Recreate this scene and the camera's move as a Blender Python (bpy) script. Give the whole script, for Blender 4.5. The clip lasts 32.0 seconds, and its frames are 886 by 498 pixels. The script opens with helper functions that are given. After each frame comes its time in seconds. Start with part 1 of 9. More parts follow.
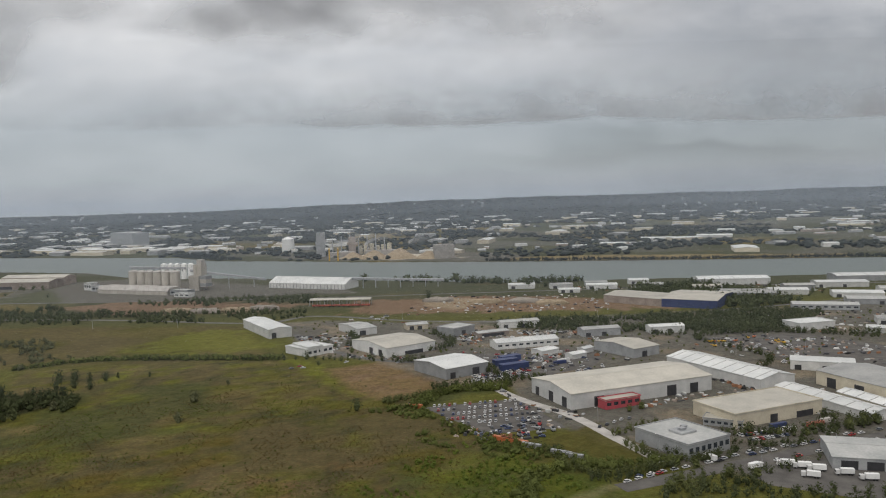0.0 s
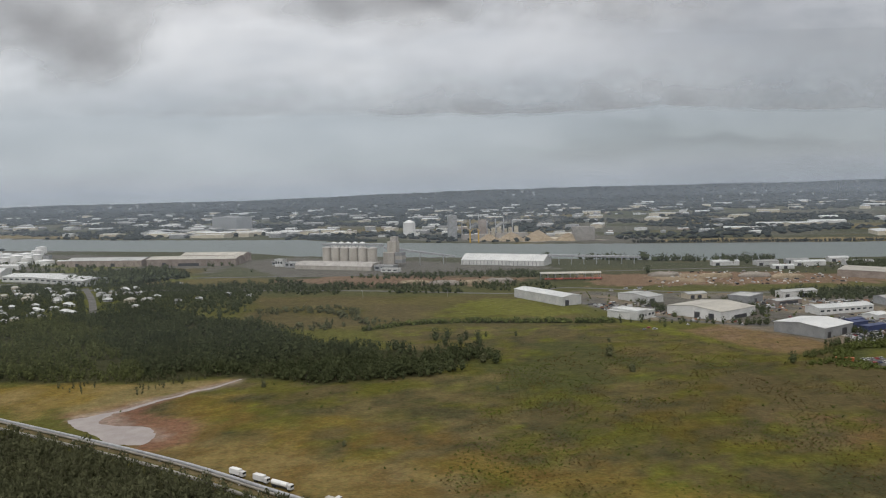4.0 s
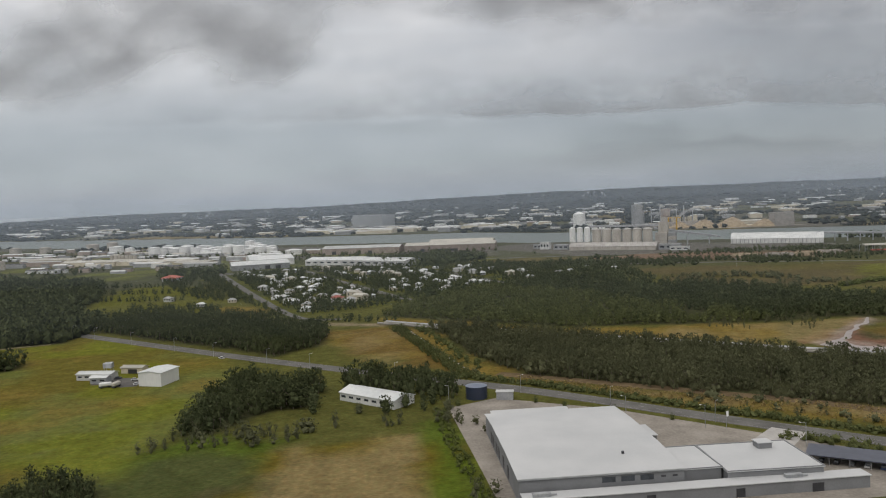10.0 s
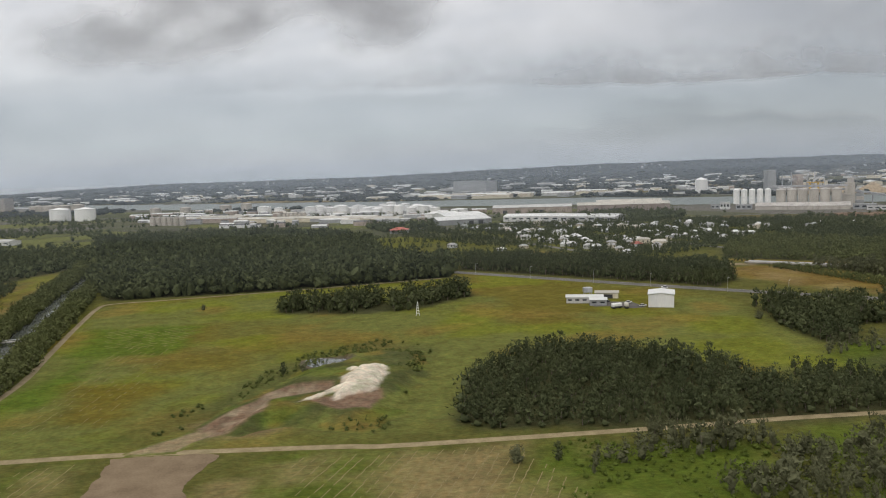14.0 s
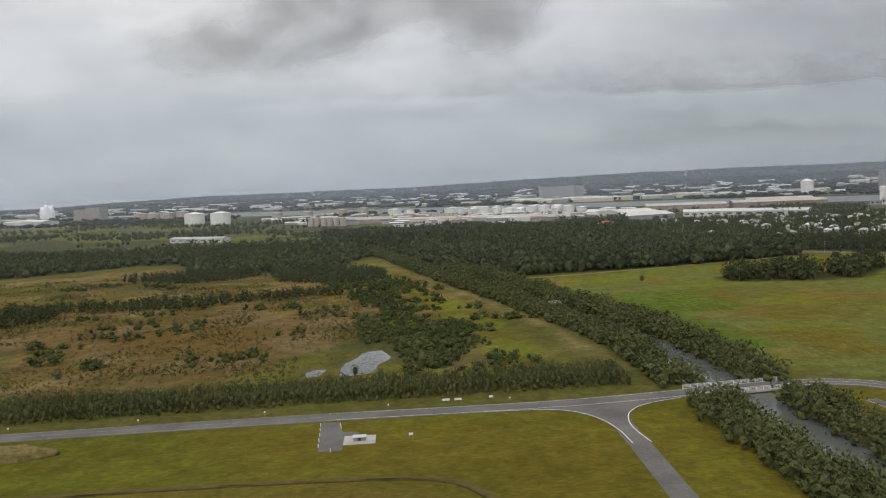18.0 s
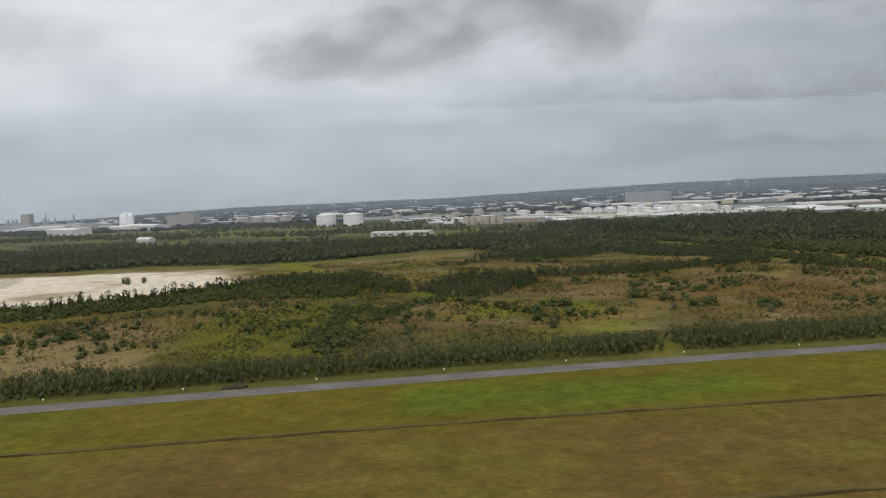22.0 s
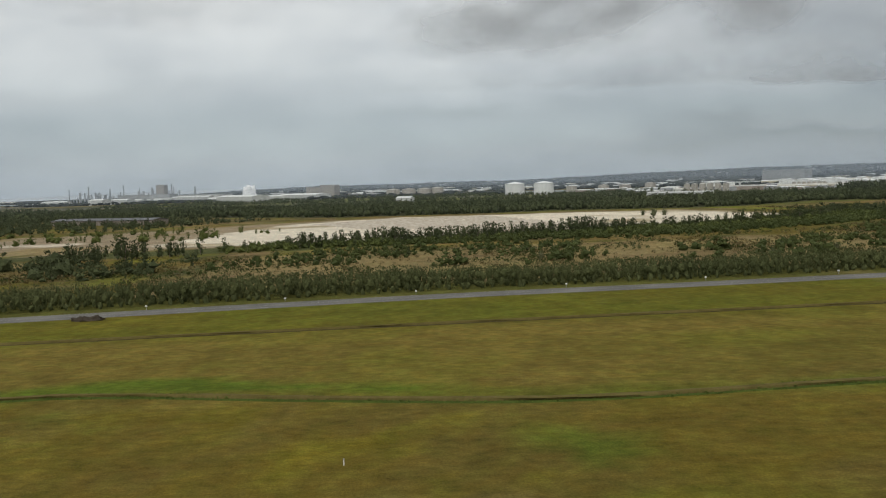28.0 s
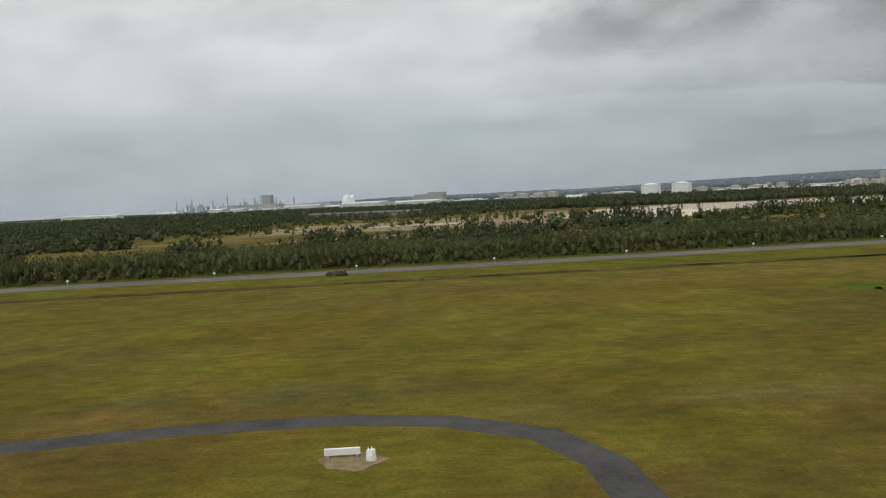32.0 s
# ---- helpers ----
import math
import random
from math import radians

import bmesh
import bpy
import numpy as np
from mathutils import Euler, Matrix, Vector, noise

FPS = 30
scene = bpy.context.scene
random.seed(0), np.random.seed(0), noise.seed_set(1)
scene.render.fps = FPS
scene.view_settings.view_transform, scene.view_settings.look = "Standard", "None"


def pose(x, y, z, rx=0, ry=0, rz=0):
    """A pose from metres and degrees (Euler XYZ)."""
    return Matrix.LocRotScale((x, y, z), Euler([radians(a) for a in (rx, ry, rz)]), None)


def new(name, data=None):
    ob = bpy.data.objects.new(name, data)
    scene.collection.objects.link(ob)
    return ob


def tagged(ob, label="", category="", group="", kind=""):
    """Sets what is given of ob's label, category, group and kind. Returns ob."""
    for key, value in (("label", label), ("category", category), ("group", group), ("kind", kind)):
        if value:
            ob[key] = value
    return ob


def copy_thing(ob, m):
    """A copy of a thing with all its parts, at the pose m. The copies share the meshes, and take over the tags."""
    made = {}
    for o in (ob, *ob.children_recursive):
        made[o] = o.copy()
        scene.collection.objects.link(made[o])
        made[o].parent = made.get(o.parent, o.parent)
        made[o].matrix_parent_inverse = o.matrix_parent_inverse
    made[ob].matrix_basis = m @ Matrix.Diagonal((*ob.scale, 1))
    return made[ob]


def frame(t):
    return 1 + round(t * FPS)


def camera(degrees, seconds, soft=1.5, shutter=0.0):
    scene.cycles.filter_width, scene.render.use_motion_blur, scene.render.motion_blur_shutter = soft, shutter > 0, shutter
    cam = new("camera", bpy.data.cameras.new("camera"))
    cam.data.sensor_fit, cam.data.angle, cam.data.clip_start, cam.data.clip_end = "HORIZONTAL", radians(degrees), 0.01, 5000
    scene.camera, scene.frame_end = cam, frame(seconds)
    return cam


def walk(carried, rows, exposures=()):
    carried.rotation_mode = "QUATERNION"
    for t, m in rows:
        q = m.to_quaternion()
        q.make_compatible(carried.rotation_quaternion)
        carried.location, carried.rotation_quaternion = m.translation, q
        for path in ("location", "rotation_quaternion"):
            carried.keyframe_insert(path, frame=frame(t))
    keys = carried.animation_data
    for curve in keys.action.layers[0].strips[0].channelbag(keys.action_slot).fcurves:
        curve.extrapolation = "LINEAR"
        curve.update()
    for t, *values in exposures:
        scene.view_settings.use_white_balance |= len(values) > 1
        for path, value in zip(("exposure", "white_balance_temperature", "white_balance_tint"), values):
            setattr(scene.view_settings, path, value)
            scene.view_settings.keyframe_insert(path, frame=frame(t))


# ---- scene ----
EXPOSURES = ((0.0, -0.16, 6780, 12.0), (3.0, -0.16, 6740, 12.0), (6.0, 0.11, 6710, 12.0), (7.0, 0.09, 6710, 12.0), (8.0, -0.17, 6710, 12.0), (10.0, -0.23, 6740, 12.0), (12.0, -0.18, 6760, 12.0), (13.0, 0.07, 6810, 13.0), (16.0, -0.07, 6780, 12.0), (17.0, -0.06, 6780, 12.0), (18.0, -0.05, 6780, 12.0), (20.0, -0.05, 6720, 12.0), (22.0, -0.03, 6650, 11.0), (25.5, -0.04, 6650, 11.0), (28.0, -0.13, 6730, 7.5), (29.0, 0.02, 6780, 8.5), (30.0, 0.03, 6830, 8.5), (31.0, -0.13, 6730, 7.5), (32.0, -0.12, 6780, 7.5))
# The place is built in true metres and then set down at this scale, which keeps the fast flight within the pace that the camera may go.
SCALE = 0.525
cam = camera(58.0, 32.0, soft=1.1)
# seconds, eye, yaw, pitch, roll from a window seat of the landing aeroplane
PATH = [
    (0, 0.0, 0.00, 145.61, -6.750, -3.860, -1.576),
    (0.5, -37.5, 1.29, 143.76, -6.370, -4.327, -1.565),
    (1, -75.0, 2.56, 141.91, -6.198, -4.486, -1.518),
    (1.5, -112.5, 3.81, 140.03, -6.271, -4.531, -1.471),
    (2, -149.9, 5.02, 138.14, -6.143, -4.428, -1.485),
    (2.5, -187.4, 6.19, 136.21, -6.102, -4.325, -1.359),
    (3, -224.9, 7.30, 134.25, -5.817, -4.195, -1.417),
    (3.5, -262.4, 8.35, 132.25, -5.920, -4.019, -1.381),
    (4, -300.2, 10.01, 130.10, -5.856, -4.378, -1.369),
    (4.5, -337.7, 10.68, 127.98, -5.714, -5.166, -1.343),
    (5, -375.1, 11.18, 125.81, -5.573, -5.955, -1.317),
    (5.5, -412.4, 11.61, 123.63, -5.509, -6.313, -1.306),
    (6, -449.9, 12.18, 121.32, -5.347, -6.110, -1.455),
    (6.5, -487.4, 12.68, 118.95, -5.178, -5.957, -1.697),
    (7, -524.8, 13.14, 116.55, -5.281, -5.850, -1.660),
    (7.5, -562.1, 13.57, 114.13, -4.817, -5.585, -1.608),
    (8, -599.4, 14.00, 111.69, -4.539, -5.292, -1.865),
    (8.5, -636.5, 14.46, 109.26, -4.614, -4.199, -2.092),
    (9, -673.5, 14.96, 106.85, -4.257, -3.896, -2.305),
    (9.5, -710.4, 15.53, 104.46, -5.124, -3.852, -2.365),
    (10, -747.1, 16.19, 102.12, -4.947, -3.769, -2.380),
    (10.5, -783.6, 16.96, 99.82, -4.343, -3.677, -2.328),
    (11, -819.9, 17.79, 97.58, -4.203, -3.561, -2.196),
    (11.5, -856.1, 18.66, 95.39, -3.933, -3.491, -2.165),
    (12, -892.2, 19.52, 93.26, -3.962, -3.451, -2.093),
    (12.5, -928.2, 20.31, 91.18, -3.767, -4.520, -2.140),
    (13, -964.2, 21.01, 89.15, -3.567, -5.440, -2.015),
    (13.5, -1000.1, 21.57, 87.16, -3.440, -5.655, -1.969),
    (14, -1036.2, 21.40, 85.25, -3.471, -5.558, -1.965),
    (14.5, -1072.0, 21.35, 83.42, -3.538, -5.346, -1.958),
    (15, -1107.8, 21.12, 81.63, -3.606, -5.133, -1.950),
    (15.5, -1144.0, 21.54, 79.73, -3.636, -5.036, -1.946),
    (16, -1180.1, 20.85, 77.98, -3.513, -4.977, -1.943),
    (16.5, -1216.3, 19.95, 76.24, -3.384, -4.801, -1.997),
    (17, -1252.6, 18.89, 74.51, -3.371, -4.723, -2.302),
    (17.5, -1288.9, 17.71, 72.77, -3.501, -4.704, -2.476),
    (18, -1325.3, 16.46, 71.00, -3.011, -4.623, -2.474),
    (18.5, -1361.8, 15.21, 69.19, -3.831, -4.553, -2.373),
    (19, -1398.4, 13.98, 67.33, -3.300, -4.353, -2.294),
    (19.5, -1435.0, 12.84, 65.40, -3.178, -4.154, -2.191),
    (20, -1471.7, 11.83, 63.38, -2.924, -4.088, -2.027),
    (20.5, -1508.5, 10.99, 61.27, -2.671, -3.884, -1.692),
    (21, -1545.3, 10.32, 59.07, -2.775, -3.848, -1.846),
    (21.5, -1581.9, 9.77, 56.82, -2.472, -3.675, -1.981),
    (22, -1618.2, 9.34, 54.51, -2.602, -3.625, -2.569),
    (22.5, -1654.2, 8.99, 52.17, -2.425, -4.074, -2.234),
    (23, -1689.6, 8.71, 49.82, -2.401, -4.878, -1.834),
    (23.5, -1724.5, 8.47, 47.48, -2.176, -4.954, -1.764),
    (24, -1758.6, 8.24, 45.15, -2.189, -4.813, -1.695),
    (24.5, -1791.9, 8.01, 42.86, -2.144, -4.660, -1.672),
    (25, -1824.3, 7.74, 40.63, -2.007, -4.495, -1.917),
    (25.5, -1855.6, 7.42, 38.47, -1.608, -4.296, -2.131),
    (26, -1885.9, 7.13, 36.35, -1.480, -4.194, -2.103),
    (26.5, -1915.6, 6.85, 34.27, -1.199, -3.968, -2.042),
    (27, -1944.3, 6.50, 32.27, -0.918, -3.742, -1.980),
    (27.5, -1971.6, 5.66, 30.45, -0.790, -3.639, -1.952),
    (28, -1998.7, 5.13, 28.57, -0.472, -4.551, -1.804),
    (28.5, -2025.2, 4.55, 26.74, 0.048, -5.677, -1.550),
    (29, -2051.2, 3.96, 24.94, 0.601, -6.011, -1.399),
    (29.5, -2076.7, 3.33, 23.18, 0.986, -5.888, -1.385),
    (30, -2101.8, 2.69, 21.44, 1.511, -5.657, -1.659),
    (30.5, -2126.6, 2.03, 19.72, 2.267, -5.360, -1.969),
    (31, -2151.2, 1.36, 18.02, 2.956, -5.091, -2.369),
    (31.5, -2175.6, 0.68, 16.32, 2.134, -3.863, -2.605),
    (32, -2200.0, -0.00, 14.63, 3.165, -3.533, -2.674),
]
walk(cam, [(t, pose(SCALE * x, SCALE * y, SCALE * z, 0, 0, yaw) @ pose(0, 0, 0, 90 + pitch, 0, 0) @ pose(0, 0, 0, 0, 0, roll)) for t, x, y, z, yaw, pitch, roll in PATH], EXPOSURES)

# ---------------------------------------------------------------- light
world = bpy.data.worlds.new("overcast_sky")
scene.world = world
world.use_nodes = True
wn, wl = world.node_tree.nodes, world.node_tree.links
wn.clear()


def wnode(kind, **sets):
    n = wn.new(kind)
    for k, v in sets.items():
        n.inputs[int(k[1:])].default_value = v
    return n


def ramp_of(nodes, stops, interpolation="LINEAR"):
    r = nodes.new("ShaderNodeValToRGB")
    r.color_ramp.interpolation = interpolation
    while len(r.color_ramp.elements) < len(stops):
        r.color_ramp.elements.new(0.5)
    for e, (p, c) in zip(r.color_ramp.elements, stops):
        e.position, e.color = p, (*c, 1) if len(c) == 3 else c
    return r


SUN_ELEVATION, SUN_TURN = 52.0, 200.0
sky = wn.new("ShaderNodeTexSky")
sky.sky_type, sky.sun_disc = "NISHITA", False
sky.sun_elevation, sky.sun_rotation = radians(SUN_ELEVATION), radians(SUN_TURN)
coord = wn.new("ShaderNodeTexCoord")
split = wn.new("ShaderNodeSeparateXYZ")
wl.new(coord.outputs["Generated"], split.inputs[0])
# an overcast sky: pale haze at the horizon, a bluish band of rain, brighter cloud overhead
gradient = ramp_of(wn, [(0.0, (0.352, 0.405, 0.475)), (0.02, (0.367, 0.42, 0.487)), (0.085, (0.41, 0.45, 0.495)), (0.15, (0.63, 0.648, 0.668)),
                        (0.30, (0.76, 0.76, 0.755)), (1.0, (1.30, 1.29, 1.265))])
wl.new(split.outputs["Z"], gradient.inputs[0])


def wmath(kind, a, b, c=None):
    n = wn.new("ShaderNodeMath")
    n.operation = kind
    for i, v in enumerate((a, b, c)):
        if v is not None:
            if isinstance(v, (int, float)):
                n.inputs[i].default_value = v
            else:
                wl.new(v, n.inputs[i])
    return n.outputs[0]


# cloud bases far off to the east, by bearing and by height over the horizon
ahead = wmath("MAXIMUM", split.outputs["Y"], 0.12)
bearing, height = wmath("DIVIDE", split.outputs["X"], ahead), wmath("DIVIDE", split.outputs["Z"], ahead)
place = wn.new("ShaderNodeCombineXYZ")
wl.new(wmath("MULTIPLY", bearing, 5.0), place.inputs[0])
wl.new(wmath("MULTIPLY", height, 13.0), place.inputs[1])
billow = wnode("ShaderNodeTexNoise", _2=1.0, _3=5.0, _4=0.55)
wl.new(place.outputs[0], billow.inputs["Vector"])
rough_edge = wmath("SUBTRACT", billow.outputs[0], 0.5)
b_moved, h_moved = wmath("MULTIPLY_ADD", rough_edge, 0.30, bearing), wmath("MULTIPLY_ADD", rough_edge, 0.10, height)
shade = None
for b0, h0, wide, tall, depth in ((0.46, 0.048, 0.22, 0.010, 0.24), (0.36, 0.070, 0.09, 0.012, 0.22), (0.30, 0.038, 0.08, 0.006, 0.14), (0.60, 0.185, 0.26, 0.040, 0.26), (-0.42, 0.13, 0.14, 0.014, 0.08), (0.04, 0.090, 0.14, 0.008, 0.12), (-0.24, 0.071, 0.09, 0.006, 0.06)):
    across, up = wmath("MULTIPLY_ADD", b_moved, 1 / wide, -b0 / wide), wmath("MULTIPLY_ADD", h_moved, 1 / tall, -h0 / tall)
    far_off = wmath("MULTIPLY_ADD", across, across, wmath("MULTIPLY", up, up))
    one = wmath("MULTIPLY", wmath("POWER", 2.718, wmath("MULTIPLY", far_off, -1.0)), depth)
    shade = one if shade is None else wmath("ADD", shade, one)
keep_light = wmath("SUBTRACT", 1.0, shade)
veil = ramp_of(wn, [(0.3, (0.78, 0.80, 0.82)), (0.7, (1.10, 1.10, 1.09))])
wl.new(billow.outputs[0], veil.inputs[0])
dimmed = wn.new("ShaderNodeMix")
dimmed.data_type, dimmed.blend_type = "RGBA", "MULTIPLY"
dimmed.inputs[0].default_value = 1.0
wl.new(veil.outputs[0], dimmed.inputs[6])
wl.new(keep_light, dimmed.inputs[7])
times_ = wn.new("ShaderNodeMix")
times_.data_type, times_.blend_type = "RGBA", "MULTIPLY"
times_.inputs[0].default_value = 1.0
wl.new(gradient.outputs[0], times_.inputs[6])
wl.new(dimmed.outputs[2], times_.inputs[7])
blend = wn.new("ShaderNodeMix")
blend.data_type = "RGBA"
blend.inputs[0].default_value = 0.02
# the rain side of the sky is darker
lean = ramp_of(wn, [(0.0, (1.04, 1.04, 1.04)), (0.2, (0.95, 0.95, 0.955)), (0.5, (0.74, 0.74, 0.75))])
wl.new(split.outputs["X"], lean.inputs[0])
darker = wn.new("ShaderNodeMix")
darker.data_type, darker.blend_type = "RGBA", "MULTIPLY"
darker.inputs[0].default_value = 1.0
wl.new(times_.outputs[2], darker.inputs[6])
wl.new(lean.outputs[0], darker.inputs[7])
wl.new(darker.outputs[2], blend.inputs[6])
wl.new(sky.outputs[0], blend.inputs[7])
background = wn.new("ShaderNodeBackground")
background.inputs[1].default_value = 1.0
wl.new(blend.outputs[2], background.inputs[0])
wl.new(background.outputs[0], wn.new("ShaderNodeOutputWorld").inputs[0])

sun = new("sun", bpy.data.lights.new("sun", "SUN"))
sun.data.energy, sun.data.angle, sun.data.color = 0.8, radians(25), (1.0, 0.97, 0.93)
sun.matrix_world = pose(0, 0, 900, 90 - SUN_ELEVATION, 0, 180 - SUN_TURN)

# ---------------------------------------------------------------- materials


def material(name, dark, light, size=1.0, fine=0.1, rough=0.85, metal=0.0, bump=0.0, per_piece=0.0, stretch_by=(1, 1, 1), stain=None):
    """A surface of two tones: patches of the given size in metres, and finer grain over it; per_piece varies the tone object by object."""
    m = bpy.data.materials.new(name)
    m.use_nodes = True
    n, k = m.node_tree.nodes, m.node_tree.links
    shader = n["Principled BSDF"]
    shader.inputs["Roughness"].default_value, shader.inputs["Metallic"].default_value = rough, metal
    if rough >= 0.8:
        shader.inputs["Specular IOR Level"].default_value = 0.03
    where = n.new("ShaderNodeNewGeometry")
    scaled = n.new("ShaderNodeMapping")
    scaled.inputs["Scale"].default_value = stretch_by
    k.new(where.outputs["Position"], scaled.inputs[0])
    big, small = n.new("ShaderNodeTexNoise"), n.new("ShaderNodeTexNoise")
    for tex, s, detail in ((big, size, 3), (small, fine, 2)):
        tex.inputs["Scale"].default_value, tex.inputs["Detail"].default_value = 1 / (s * SCALE), detail
        k.new(scaled.outputs[0], tex.inputs["Vector"])
    mixed = n.new("ShaderNodeMath")
    mixed.operation = "MULTIPLY_ADD"
    mixed.inputs[1].default_value = 0.65
    k.new(big.outputs[0], mixed.inputs[0])
    half = n.new("ShaderNodeMath")
    half.operation = "MULTIPLY"
    half.inputs[1].default_value = 0.35
    k.new(small.outputs[0], half.inputs[0])
    k.new(half.outputs[0], mixed.inputs[2])
    tone = ramp_of(n, [(0.36, dark), (0.64, light)])
    k.new(mixed.outputs[0], tone.inputs[0])
    colour = tone.outputs[0]
    if per_piece:
        info = n.new("ShaderNodeObjectInfo")
        hsv = n.new("ShaderNodeHueSaturation")
        lift = n.new("ShaderNodeMapRange")
        lift.inputs[3].default_value, lift.inputs[4].default_value = 1 - per_piece, 1 + per_piece
        k.new(info.outputs["Random"], lift.inputs[0])
        k.new(lift.outputs[0], hsv.inputs["Value"])
        k.new(colour, hsv.inputs["Color"])
        colour = hsv.outputs[0]
    k.new(colour, shader.inputs["Base Color"])
    if bump:
        b = n.new("ShaderNodeBump")
        b.inputs["Strength"].default_value, b.inputs["Distance"].default_value = bump, fine * SCALE
        k.new(mixed.outputs[0], b.inputs["Height"])
        k.new(b.outputs[0], shader.inputs["Normal"])
    return m


def foliage(name, dark, light):
    """Leaves whose tone varies clump by clump."""
    m = bpy.data.materials.new(name)
    m.use_nodes = True
    n, k = m.node_tree.nodes, m.node_tree.links
    shader = n["Principled BSDF"]
    shader.inputs["Roughness"].default_value = 0.9
    shader.inputs["Specular IOR Level"].default_value = 0.06
    where = n.new("ShaderNodeNewGeometry")
    stand = n.new("ShaderNodeTexNoise")
    stand.inputs["Scale"].default_value = 0.045 / SCALE
    leaf = n.new("ShaderNodeTexNoise")
    leaf.inputs["Scale"].default_value, leaf.inputs["Detail"].default_value = 1.6 / SCALE, 3
    k.new(where.outputs["Position"], stand.inputs["Vector"])
    k.new(where.outputs["Position"], leaf.inputs["Vector"])
    total = None
    for out, share in ((where.outputs["Random Per Island"], 0.24), (stand.outputs[0], 0.85), (leaf.outputs[0], 0.6)):
        step = n.new("ShaderNodeMath")
        step.operation = "MULTIPLY_ADD"
        step.inputs[1].default_value = share
        k.new(out, step.inputs[0])
        if total is None:
            step.inputs[2].default_value = -0.34
        else:
            k.new(total, step.inputs[2])
        total = step.outputs[0]
    tone = ramp_of(n, [(0.1, dark), (0.9, light)])
    k.new(total, tone.inputs[0])
    k.new(tone.outputs[0], shader.inputs["Base Color"])
    relief = n.new("ShaderNodeBump")
    relief.inputs["Strength"].default_value, relief.inputs["Distance"].default_value = 0.8, 0.5 * SCALE
    k.new(leaf.outputs[0], relief.inputs["Height"])
    k.new(relief.outputs[0], shader.inputs["Normal"])
    return m


LEAF = foliage("casuarina_leaves", (0.050, 0.056, 0.030), (0.140, 0.144, 0.077))
LEAF_MANGROVE = foliage("mangrove_leaves", (0.050, 0.062, 0.024), (0.130, 0.142, 0.056))
LEAF_DARK = foliage("pine_leaves", (0.031, 0.041, 0.020), (0.095, 0.108, 0.050))
LEAF_BUSH = foliage("scrub_leaves", (0.045, 0.058, 0.018), (0.122, 0.14, 0.042))
LEAF_SCRUB = foliage("marsh_scrub_leaves", (0.034, 0.046, 0.016), (0.092, 0.108, 0.038))
LEAF_LUSH = foliage("lush_leaves", (0.048, 0.072, 0.013), (0.128, 0.160, 0.034))
LEAF_HEATH = foliage("heath_blades", (0.062, 0.046, 0.018), (0.150, 0.115, 0.045))
LEAF_HEDGE = foliage("hedge_leaves", (0.050, 0.060, 0.025), (0.120, 0.130, 0.054))
LEAF_GOLD = foliage("golden_blades", (0.16, 0.12, 0.05), (0.36, 0.27, 0.12))
LEAF_DRY = foliage("tussock_blades", (0.10, 0.085, 0.04), (0.23, 0.185, 0.095))
LEAF_SEDGE = foliage("sedge_blades", (0.080, 0.066, 0.025), (0.140, 0.115, 0.046))
# far foliage, with the blue-grey of distance haze put into its colour
LEAF_HILL = foliage("hazed_hill_leaves", (0.020, 0.026, 0.026), (0.050, 0.058, 0.052))
BARK = material("bark", (0.08, 0.065, 0.05), (0.20, 0.17, 0.14), 0.6, 0.1)
ASPHALT = material("asphalt", (0.088, 0.084, 0.080), (0.145, 0.138, 0.128), 9, 0.6, 0.9)
PAVED = material("worn_road", (0.105, 0.102, 0.096), (0.165, 0.16, 0.15), 12, 0.8, 0.9)
CONCRETE = material("concrete", (0.32, 0.31, 0.29), (0.48, 0.46, 0.43), 7, 0.5, 0.85)
YARD = material("yard_gravel", (0.20, 0.18, 0.155), (0.33, 0.30, 0.26), 14, 1.2, 0.95)
DIRT = material("dirt_track", (0.22, 0.18, 0.12), (0.38, 0.31, 0.22), 6, 0.7, 0.95)
LINE = material("road_paint", (0.6, 0.6, 0.58), (0.8, 0.8, 0.78), 3, 0.3, 0.6)
ROOF_DEPOT = material("depot_sheeting", (0.44, 0.45, 0.45), (0.515, 0.52, 0.515), 16, 0.5, 0.6)
WALL_DEPOT = material("depot_cladding", (0.17, 0.175, 0.18), (0.215, 0.22, 0.225), 8, 0.5, 0.7)
WALL_FAR = material("far_plant_wall", (0.26, 0.245, 0.225), (0.36, 0.34, 0.31), 9, 0.8, 0.8)
ROOF_WHITE = material("white_roof_sheet", (0.48, 0.50, 0.495), (0.64, 0.65, 0.63), 18, 1.5, 0.45, per_piece=0.10, stretch_by=(1, 1, 1))
ROOF_GREY = material("grey_roof_sheet", (0.25, 0.26, 0.25), (0.40, 0.40, 0.385), 16, 1.5, 0.5, per_piece=0.22)
ROOF_TAN = material("cream_roof_sheet", (0.34, 0.325, 0.28), (0.48, 0.455, 0.39), 16, 1.5, 0.5, per_piece=0.15)
ROOF_RED = material("red_roof_sheet", (0.28, 0.07, 0.05), (0.42, 0.12, 0.08), 6, 0.6, 0.6, per_piece=0.2)
WALL_WHITE = material("white_wall", (0.45, 0.46, 0.45), (0.62, 0.62, 0.60), 8, 0.7, 0.7, per_piece=0.14)
WALL_GREY = material("grey_wall", (0.22, 0.23, 0.235), (0.34, 0.35, 0.35), 8, 0.7, 0.7, per_piece=0.18)
WALL_TAN = material("cream_wall", (0.46, 0.41, 0.31), (0.62, 0.57, 0.45), 8, 0.7, 0.75, per_piece=0.15)
WALL_BROWN = material("weathered_wall", (0.24, 0.20, 0.17), (0.36, 0.31, 0.27), 8, 0.7, 0.8, per_piece=0.15)
